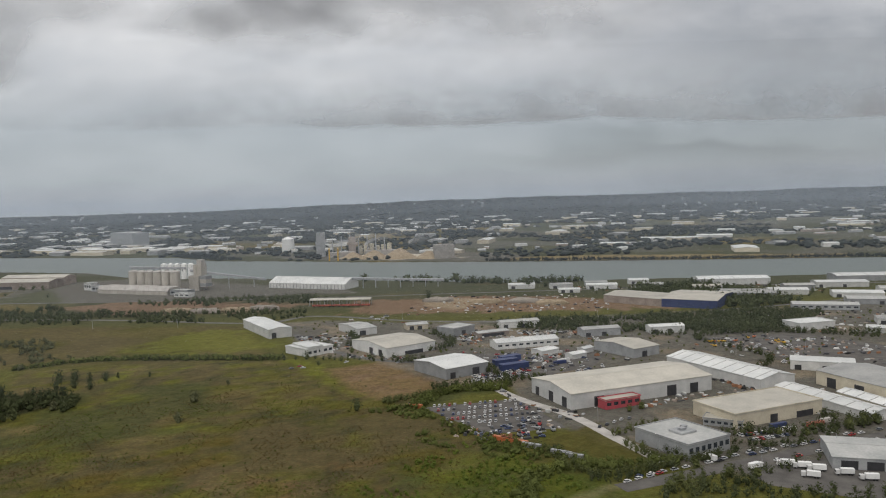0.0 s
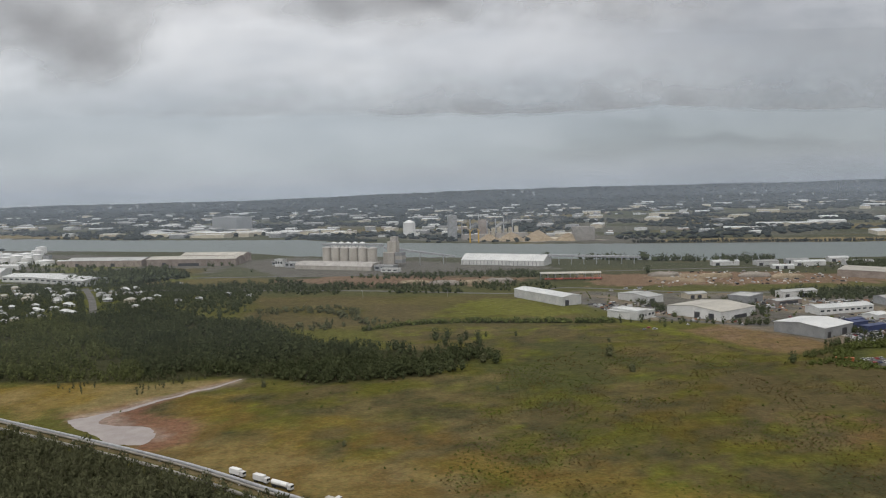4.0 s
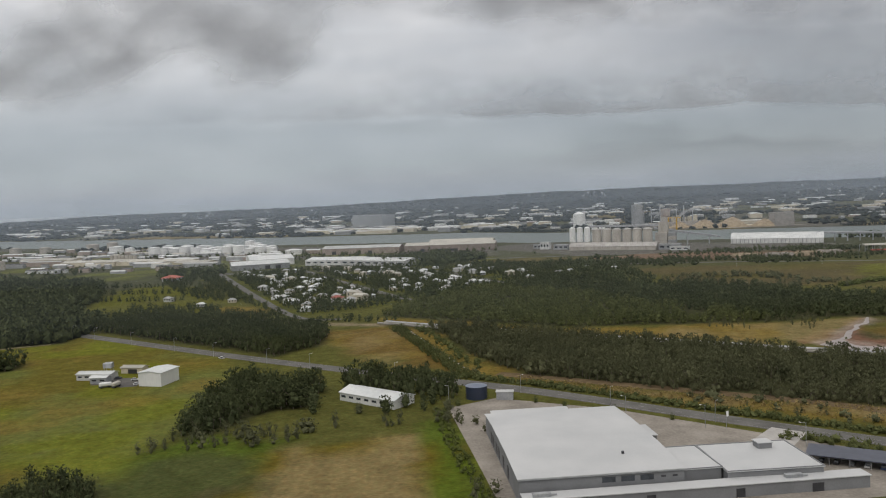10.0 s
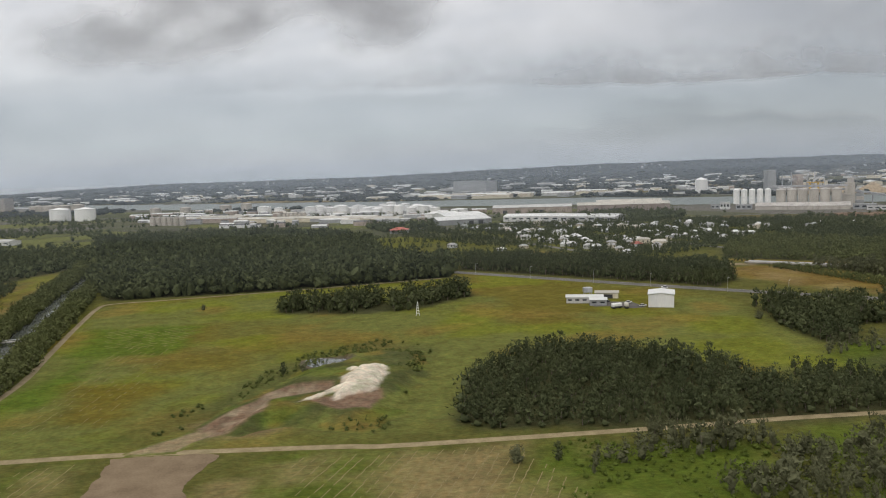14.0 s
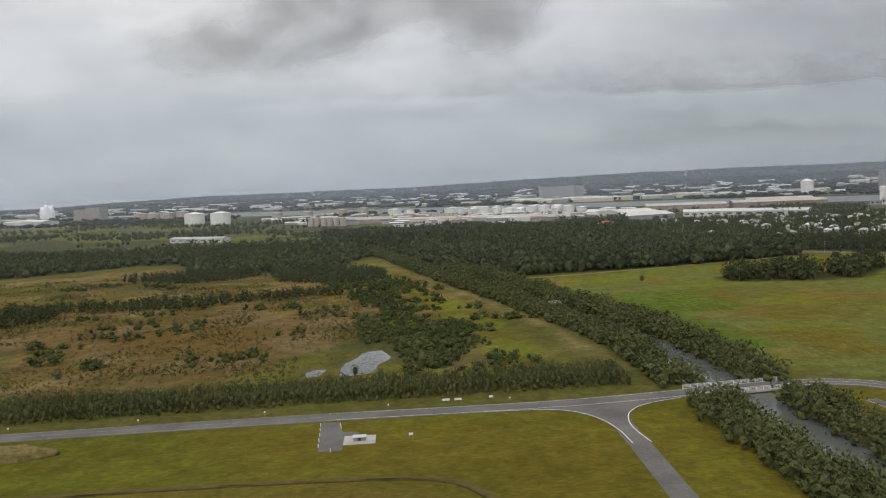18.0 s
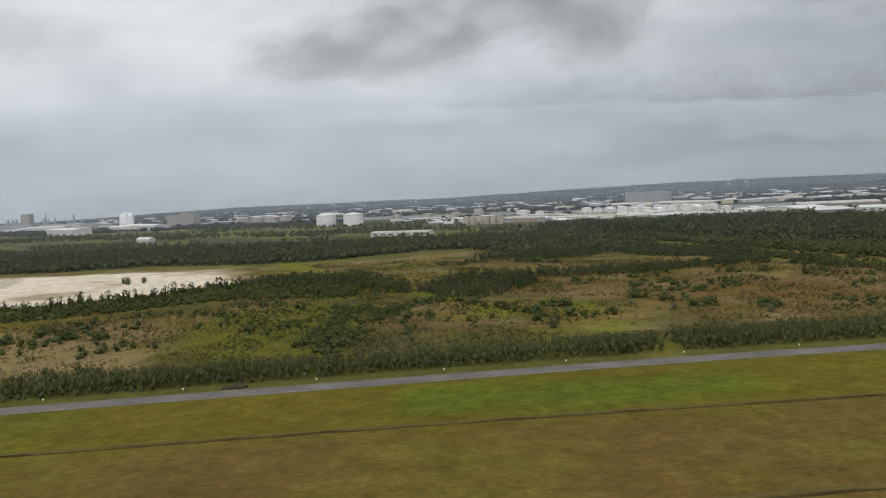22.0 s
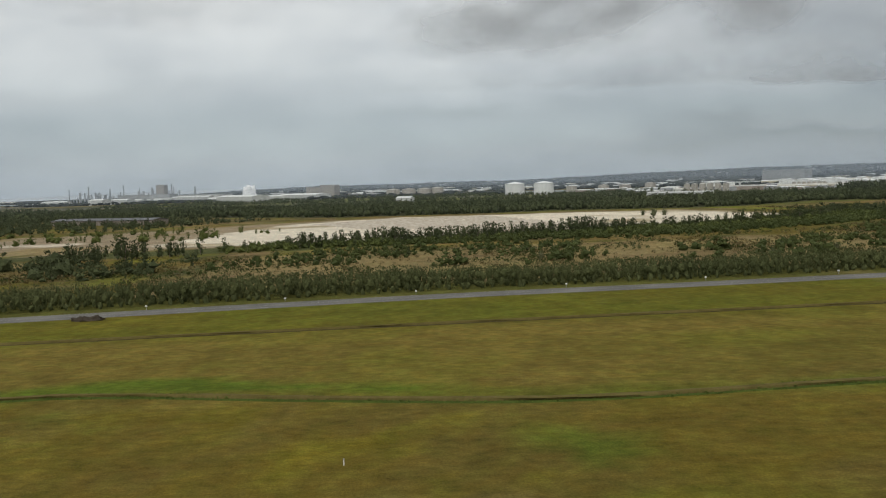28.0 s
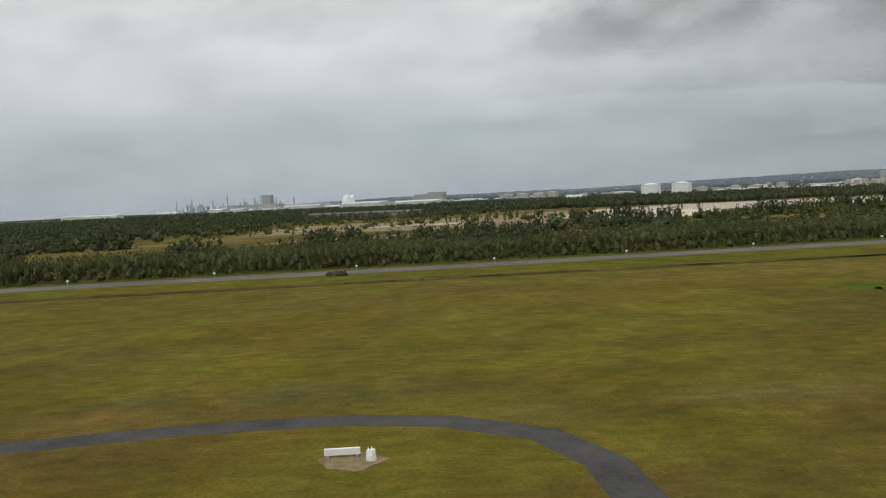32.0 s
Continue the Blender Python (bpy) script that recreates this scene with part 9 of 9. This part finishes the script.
for x, y, h, k in ((-116, 592, 9, 1), (-116, 539, 7, 1), (2, 541, 9, 0), (-99, 645, 4, 1), (-234, 658, 9, 0), (-221, 659, 9, 0), (-206, 651, 8, 0), (-224, 607, 8, 0), (-201, 595, 8, 0), (-195, 688, 5, 2), (-169, 686, 5, 2), (-231, 568, 9, 0), (-213, 590, 8, 1), (-240, 682, 11, 0), (-229, 687, 10, 0),
                   (-214, 676, 9, 2), (-203, 681, 8, 0), (-204, 584, 10, 0), (-312, 412, 3, 1), (-216, 508, 3, 1), (-368, 546, 5, 1), (-276, 649, 9, 0), (-1086, 362, 6, 2), (-991, 245, 6, 2), (-1003, 246, 5, 1), (-1163, 548, 4, 1), (-841, 437, 5, 1), (-801, 413, 8, 0), (-736, 456, 9, 2), (-1078, 368, 4, 1),
                   (205, 440, 6, 3), (212, 432, 5, 3), (232, 442, 6, 3), (246, 432, 5, 3), (262, 430, 5, 3), (292, 436, 8, 3), (304, 440, 8, 3), (316, 446, 7, 3), (160, 425, 5, 3), (166, 442, 5, 3), (190, 505, 6, 3), (180, 500, 5, 3), (176, 390, 6, 3), (186, 374, 7, 3), (200, 372, 6, 3), (160, 372, 6, 3), (150, 362, 7, 3),
                   (340, 450, 7, 3), (352, 452, 7, 3), (118, 590, 8, 0), (-30, 700, 5, 3), (-10, 712, 5, 3), (0, 750, 6, 3), (48, 700, 6, 3), (90, 690, 5, 3), (110, 1120, 12, 0), (270, 1190, 16, 0), (300, 1200, 14, 0), (-570, 300, 4, 3), (-585, 318, 3.4, 3), (-556, 262, 4, 3), (-640, 372, 3, 3), (-620, 352, 3, 3), (-660, 385, 3, 3), (-672, 395, 3, 3),
                   (-710, 398, 4, 3), (-720, 470, 8, 2), (-728, 462, 7, 0), (-1196, 252, 4, 1), (-1345, 318, 4, 0), (-1335, 312, 3.4, 1), (-1384, 470, 6, 2), (-1400, 640, 7, 2), (-1450, 520, 6, 0), (-2010, 330, 4, 2), (-1960, 300, 3, 1), (-1850, 300, 3, 1), (-1800, 310, 3.5, 1), (-1880, 285, 3, 1), (-1720, 330, 4, 1), (-1620, 340, 4, 1),
                   (-1560, 330, 5, 1), (-1500, 360, 4, 1), (-1465, 340, 4, 1), (-745, 392, 9, 0), (-735, 401, 8, 0), (-727, 391, 8, 2), (-758, 396, 5, 1), (-722, 404, 7, 0), (-715, 392, 6, 1), (-780, 400, 8, 0), (-1830, 622, 6, 1), (-1820, 628, 5, 1), (-1836, 630, 5, 0)):
    tree(x, y, h, k)
wood("near_scrub", np.r_[scatter([(-960, 262), (-800, 250), (-790, 215), (-850, 190), (-940, 205), (-985, 235)], 4.8, 61, 0, (26, 0.34)), scatter([(-855, 350), (-790, 352), (-775, 372), (-700, 372), (-708, 300), (-722, 268), (-712, 266), (-704, 350), (-716, 368), (-800, 376), (-840, 372)], 6, 62, 0, (24, 0.36))], (3.0, 8.5), ROUND + SLIM, LEAF, "dark scrub trees by the farm track", seed=31)
wood("track_weeds", scatter([(-985, 262), (-960, 258), (-800, 250), (-780, 215), (-850, 170), (-960, 170), (-1000, 220)], 3.6, 67, 0, (20, 0.44)), (0.6, 1.7), SHRUB, LEAF_LUSH, "lush green weeds below the farm track", "shrubs", seed=55)
wood("yard_scrub", scatter([(40, 545), (60, 500), (78, 470), (100, 440), (160, 398), (110, 395), (70, 430), (20, 480), (10, 540)], 4.5, 63, 0, (20, 0.45)), (1.6, 4.0), SHRUB, LEAF_BUSH, "weedy scrub round the scrap yard", "shrubs", seed=32)
wood("meadow_tufts", scatter(MEADOW, 17, 64, 6, (50, 0.54)), (0.6, 1.4), SHRUB, LEAF_BUSH, "low tufts and bushes in the meadow", "shrubs", seed=33)
wood("track_saplings", scatter([(-700, 470), (-596, 392), (-494, 328), (-449, 276), (-330, 170), (-350, 150), (-470, 262), (-560, 335), (-655, 425)], 8, 65, 0, (30, 0.5)), (2, 5), SLIM + SHRUB, LEAF, "saplings along the dirt track", seed=34)
wood("meadow_copse", scatter([(-520, 575), (-470, 530), (-440, 545), (-400, 590), (-470, 585)], 7, 66, 0, (30, 0.5)), (2.5, 6), SLIM, LEAF, "open saplings beside the muddy pool", seed=35)
# steam drifting off the western works
heap("steam_plume", -2790, 3440, 30, 20, 46, material("white_steam", (0.78, 0.79, 0.8), (0.86, 0.86, 0.86), 20, 4, 1.0), "white puff of steam over the works", "steam", 0, rough=0.6, seed=41)

# ---------------------------------------------------------------- more of the estate
sheet("machine_yard", [(325, 735), (355, 640), (390, 590), (430, 570), (480, 650), (440, 735)], 0.06, ASPHALT, "dark asphalt machine yard", "yard")
sheet("car_yard", [(92, 712), (84, 660), (112, 610), (150, 612), (200, 640), (228, 690), (190, 715)], 0.06, ASPHALT, "dark asphalt car yard", "yard")
sheet("car_park", [(47, 540), (116, 548), (130, 474), (80, 470)], 0.05, ASPHALT, "dark car park full of cars", "yard")
sheet("truck_yard", [(196, 388), (248, 390), (320, 395), (330, 340), (240, 330), (200, 360)], 0.05, ASPHALT, "dark yard of the freight depot", "yard")
more = random.Random(21)
for k in range(46):
    park(more.uniform(90, 215), more.uniform(618, 706), more.choice([10, 100, 55]) + more.uniform(-6, 6), None, 0.06)
for k in range(16):
    park(more.uniform(345, 450), more.uniform(610, 720), more.uniform(0, 180), more.choice([0, 0, 1]), 0.06)
for x, y, l, d, a, wm, rm in ((345, 590, 46, 20, -30, WALL_WHITE, ROOF_WHITE), (400, 545, 50, 26, -30, WALL_TAN, ROOF_GREY), (470, 520, 60, 30, -28, WALL_WHITE, ROOF_WHITE), (420, 480, 50, 26, 16, WALL_TAN, ROOF_TAN), (480, 560, 50, 24, -30, WALL_GREY, ROOF_WHITE),
                              (230, 770, 40, 16, 5, WALL_GREY, ROOF_GREY), (300, 770, 36, 14, 0, WALL_WHITE, ROOF_WHITE), (160, 840, 44, 14, 8, WALL_WHITE, ROOF_GREY), (60, 860, 24, 14, 10, WALL_TAN, ROOF_GREY), (560, 640, 60, 30, -30, WALL_GREY, ROOF_WHITE), (540, 760, 70, 26, -28, WALL_WHITE, ROOF_GREY),
                              (600, 900, 70, 30, -25, WALL_GREY, ROOF_GREY), (660, 1060, 70, 30, -14, WALL_WHITE, ROOF_WHITE), (600, 1040, 40, 24, -14, WALL_GREY, ROOF_GREY), (480, 1070, 40, 22, -14, WALL_WHITE, ROOF_TAN), (300, 1120, 30, 14, -10, WALL_WHITE, ROOF_WHITE), (360, 1190, 34, 14, -8, WALL_GREY, ROOF_GREY)):
    q = (x + l * math.cos(radians(a)), y + l * math.sin(radians(a)))
    shed("trade_shed", (x, y), q, d, more.uniform(4.5, 7.5), 1.6, wm, rm, "metal trade shed in the industrial estate", "shed", "trade sheds", doors=((3, 5, 4), (l * 0.5, 5, 4)), ribs=0)
wood("street_hedge", np.r_[along([(113, 437), (119, 402), (123, 383)], (-2, 1), 3.2, 201), along([(125, 379), (147, 387), (169, 402)], (-2, 1), 3.0, 202), along([(211, 426), (231, 415), (257, 417)], (-1.5, 1.5), 3.6, 203), scatter([(155, 380), (185, 383), (173, 357), (148, 356)], 5, 204, 0, (14, 0.42)), scatter([(192, 388), (227, 384), (207, 355), (178, 356)], 5.5, 205, 0, (14, 0.45))], (2.0, 4.6), ROUND[:3] + MID[:2], LEAF_DARK, "dense dark hedges and trees along the estate street", "hedge", seed=59)
wood("estate_trees", np.r_[along([(120, 380), (208, 405), (305, 432), (460, 478), (640, 532)], (2,), 11, 71), along([(140, 362), (215, 384), (300, 408), (460, 454)], (-3,), 13, 72), along([(171, 440), (180, 404), (208, 412)], (-3,), 4, 73), along([(216, 440), (262, 434), (300, 440)], (-2, 2), 5, 74),
                           along([(-60, 730), (-20, 722), (20, 706), (60, 690)], (0,), 7, 75), along([(-30, 780), (5, 790), (0, 850)], (0, 4), 7, 76), along([(80, 735), (100, 770), (90, 830)], (0, 5), 7, 77), along([(120, 600), (110, 640), (84, 655)], (0, 3), 6, 78), along([(300, 760), (420, 740), (520, 700)], (0, 6), 8, 79),
                           along([(40, 690), (100, 672), (118, 610)], (3,), 6, 80), scatter([(280, 450), (312, 436), (320, 448), (290, 462)], 5, 81), scatter([(330, 1060), (480, 1010), (640, 960), (700, 1100), (520, 1160), (360, 1150)], 22, 82, 0, (60, 0.42))], (3.5, 7.5), ROUND, LEAF_DARK, "street trees of the industrial estate", seed=41)
wood("depot_trees", np.r_[scatter([(150, 352), (196, 372), (200, 350), (330, 335), (330, 300), (140, 300)], 6, 84, 0, (20, 0.36)), along([(330, 600), (355, 640), (335, 735), (420, 745), (500, 690)], (0, 4), 6, 85), along([(60, 590), (120, 600), (150, 606)], (0, 4), 4, 86)], (3, 6.5), ROUND, LEAF_DARK, "dark trees and bushes round the freight depot", seed=54)
wood("verge_weeds", scatter([(-60, 735), (20, 700), (70, 600), (118, 585), (200, 610), (300, 560), (330, 450), (640, 540), (640, 900), (300, 880), (-40, 960), (-100, 930)], 17, 83, 0, (40, 0.5)), (1.0, 2.6), SHRUB, LEAF_BUSH, "weeds and shrubs along the estate verges", "shrubs", seed=42)
goods = random.Random(31)
for k in range(60):
    zone_ = k % 4
    x, y = ((goods.uniform(120, 150), goods.uniform(470, 560)), (goods.uniform(196, 262), goods.uniform(515, 535)), (goods.uniform(266, 330), goods.uniform(480, 600)), (goods.uniform(90, 330), goods.uniform(960, 1130)))[zone_]
    if zone_ == 0 and inside(np.array([x]), np.array([y]), [(144, 512), (257, 543), (242, 595), (124, 567)])[0] > -2:
        continue
    w, d, h = goods.uniform(1.5, 5), goods.uniform(1.2, 3), goods.uniform(0.6, 2.0)
    g = thing("stored_goods", pose(x, y, 0, 0, 0, goods.uniform(0, 180)), "stack of stored goods in the open yard", "goods", "stored goods")
    part("lower_crate", box(-w / 2, -d / 2, 0, w / 2, d / 2, h * 0.6, bevel=0.05), goods.choice([RUST, STEEL, WALL_BROWN, DIRT]), g)
    part("upper_crate", box(-w / 2.6, -d / 2.4, h * 0.6, w / 3, d / 2.4, h, bevel=0.05), goods.choice([WALL_WHITE, STEEL, ROOF_TAN, WALL_BROWN]), g)


# ---------------------------------------------------------------- windrows of cut grass
def windrows(poly, angle, spacing, seed, mat=None, wide=0.17, high=0.12, gap=0.25, name="windrows", label="pale windrows of drying cut grass", category="cut grass"):
    """Broken lines of drying cut grass laid across a field."""
    r = np.random.default_rng(seed)
    c, q = math.cos(radians(angle)), math.sin(radians(angle))
    mid = np.mean(poly, axis=0)
    vs, ts = [], []
    far = float(np.max(np.hypot(*(np.array(poly) - mid).T)))
    for row in np.arange(-far, far, spacing):
        for run in np.arange(-far, far, 3.0):
            u, v = run + r.uniform(-0.3, 0.3), row + 0.4 * math.sin(run * 0.08 + row) + r.uniform(-0.2, 0.2)
            x, y = mid[0] + u * c - v * q, mid[1] + u * q + v * c
            if inside(np.array([x]), np.array([y]), poly)[0] < 0 or r.random() < gap:
                continue
            k = len(vs)
            for a, b, z in ((-1.7, -wide, -0.02), (1.7, -wide, -0.02), (1.7, wide, -0.02), (-1.7, wide, -0.02), (-1.5, 0, high), (1.5, 0, high)):
                vs.append((x + a * c - b * q, y + a * q + b * c, z))
            ts += [(k, k + 1, k + 5), (k, k + 5, k + 4), (k + 2, k + 3, k + 4), (k + 2, k + 4, k + 5), (k + 3, k, k + 4), (k + 1, k + 2, k + 5)]
    tagged(new(name, mesh_of(name, vs, ts, [mat or material("cut_hay", (0.18, 0.15, 0.07), (0.27, 0.225, 0.115), 1.5, 0.3, 0.95)], smooth=True)), label, category, "", "stuff")


windrows([(-1205, 492), (-1151, 486), (-1150, 440), (-1185, 432)], 30, 5, 71, None, 0.15, 0.1, 0.4)
windrows([(-1180, 440), (-1150, 440), (-1140, 300), (-1172, 300)], 88, 4, 72, None, 0.14, 0.08, 0.62)
windrows([(-1151, 262), (-1136, 264), (-1130, 209), (-1150, 210)], 84, 3.4, 73)
windrows([(-1070, 258), (-1000, 260), (-985, 210), (-1060, 205)], 70, 3.6, 74)

# ---------------------------------------------------------------- scrap yard, kerbside cars and hedges by the office
for k in range(30):
    x, y = more.uniform(72, 116), more.uniform(458, 496)
    park(x, y, more.choice([80, 85, 170]) + more.uniform(-12, 12), more.choice([None, None, 2, 3]), 0.06)
for x, y, a in ((134, 377, 25), (141, 380, 25), (148, 382, 25), (154, 385, 25), (196, 400, 17), (204, 403, 17), (214, 406, 17), (226, 410, 17), (238, 413, 17), (252, 417, 17), (266, 421, 17), (284, 426, 17), (150, 470, 60), (156, 474, 60), (162, 478, 60), (168, 482, 60), (174, 484, 60)):
    park(x, y, a + more.uniform(-3, 3), None, 0.1)
wood("office_hedge", np.r_[along([(96, 445), (107, 432), (113, 401), (128, 388), (150, 392), (166, 398)], (-2, 1), 3, 91), along([(155, 436), (160, 412), (172, 402), (196, 408)], (-2, 1), 3, 92), along([(152, 452), (168, 462), (186, 470)], (-1, 2), 4, 93), scatter([(150, 370), (175, 384), (172, 356), (147, 342)], 5, 94), along([(22, 557), (50, 572), (96, 585), (118, 590)], (-3, 0, 3), 3.4, 95)], (2.4, 5.0), ROUND, LEAF_MANGROVE, "dense dark hedges round the office and the scrap yard", "hedge", seed=43)
for k in range(40):
    x, y = goods.choice([(goods.uniform(-60, -20), goods.uniform(760, 860)), (goods.uniform(100, 330), goods.uniform(620, 720)), (goods.uniform(330, 470), goods.uniform(600, 730)), (goods.uniform(0, 90), goods.uniform(900, 980))])
    w, d, h = goods.uniform(2, 7), goods.uniform(1.5, 3), goods.uniform(0.8, 2.4)
    g = thing("stored_goods", pose(x, y, 0, 0, 0, goods.uniform(0, 180)), "stack of stored goods in the open yard", "goods", "stored goods")
    part("lower_crate", box(-w / 2, -d / 2, 0, w / 2, d / 2, h * 0.6, bevel=0.05), goods.choice([RUST, STEEL, DARK, WALL_BROWN, ROOF_WHITE]), g)
    part("upper_crate", box(-w / 2.6, -d / 2.4, h * 0.6, w / 3, d / 2.4, h, bevel=0.05), goods.choice([WALL_WHITE, STEEL, RUST, DARK]), g)
# smaller clutter strewn over the estate's yards: pallets, drums, scrap, skips
clut = np.random.default_rng(77)
YARDS = ([(120, 470), (150, 500), (140, 510), (112, 560), (100, 640), (84, 655), (96, 600), (112, 540)], [(192, 508), (262, 530), (258, 536), (196, 520)], [(262, 545), (290, 470), (330, 470), (330, 560), (290, 620)], [(86, 620), (150, 612), (230, 690), (190, 716), (92, 712)], [(330, 735), (355, 640), (430, 570), (480, 650), (440, 735)],
         [(-40, 750), (20, 712), (30, 790), (0, 850), (-60, 850)], [(90, 760), (240, 745), (250, 800), (110, 850)], [(60, 470), (116, 450), (130, 470), (80, 500)], [(70, 1010), (170, 960), (330, 940), (330, 1090), (120, 1140)], [(420, 760), (640, 640), (700, 800), (480, 880)], [(240, 1150), (520, 1090), (640, 1000), (700, 1090), (430, 1200)])
bits_v, bits_t, bits_m = [], [], []
CUBE_T = np.array([(0, 1, 5), (0, 5, 4), (1, 2, 6), (1, 6, 5), (2, 3, 7), (2, 7, 6), (3, 0, 4), (3, 4, 7), (4, 5, 6), (4, 6, 7)])
for i, yard in enumerate(YARDS):
    for x, y in scatter(yard, (8.5 if i in (3, 4) else 5.2) if i < 8 else 11, 200 + i, 0.5, (16, 0.45)):
        w, d, h, a = clut.uniform(0.5, 3.2), clut.uniform(0.4, 1.5), clut.uniform(0.3, 1.7), clut.uniform(0, 3.14)
        taper = clut.uniform(0.5, 1.0)
        ring = [(-w, -d), (w, -d), (w, d), (-w, d)]
        k = len(bits_v)
        bits_v += [(x + (u * math.cos(a) - v * math.sin(a)) * f, y + (u * math.sin(a) + v * math.cos(a)) * f, z) for z, f in ((-0.05, 1.0), (h, taper)) for u, v in ring]
        bits_t += (CUBE_T + k).tolist()
        bits_m += [int(clut.integers(0, 8))] * 10
tagged(new("yard_clutter", mesh_of("yard_clutter", bits_v, bits_t, [RUST, ROOF_GREY, WALL_BROWN, DARK, WALL_WHITE, DARK, WALL_GREY, TYRE], bits_m)), "pallets, drums and scrap strewn over the yards", "clutter", "", "stuff")
# rubble along the depot's field edge
wood("field_edge_hedge", along([(-720, 392), (-719, 345), (-716, 308), (-712, 270), (-710, 240)], (-1.5, 1.5), 3.0, 96), (1.0, 2.4), SHRUB, LEAF_BUSH, "low weedy hedge along the depot fence", "hedge", seed=44)
RIDGE = [(-2100, 655), (-2050, 560), (-2016, 520), (-1946, 486), (-1895, 498), (-1925, 620), (-1952, 722), (-2046, 712)]
windrows(RIDGE, 62, 7.5, 75, material("ridged_sand", (0.36, 0.31, 0.25), (0.52, 0.47, 0.39), 6, 0.6, 0.95), 1.3, 0.7, 0.06, "sand_ridges", "long low ridges ploughed in pale sand", "sand")

# ---------------------------------------------------------------- set the place down at its scale
for me in bpy.data.meshes:
    me.transform(Matrix.Scale(SCALE, 4))
for ob in scene.objects:
    if ob is not cam:
        ob.location = ob.location * SCALE
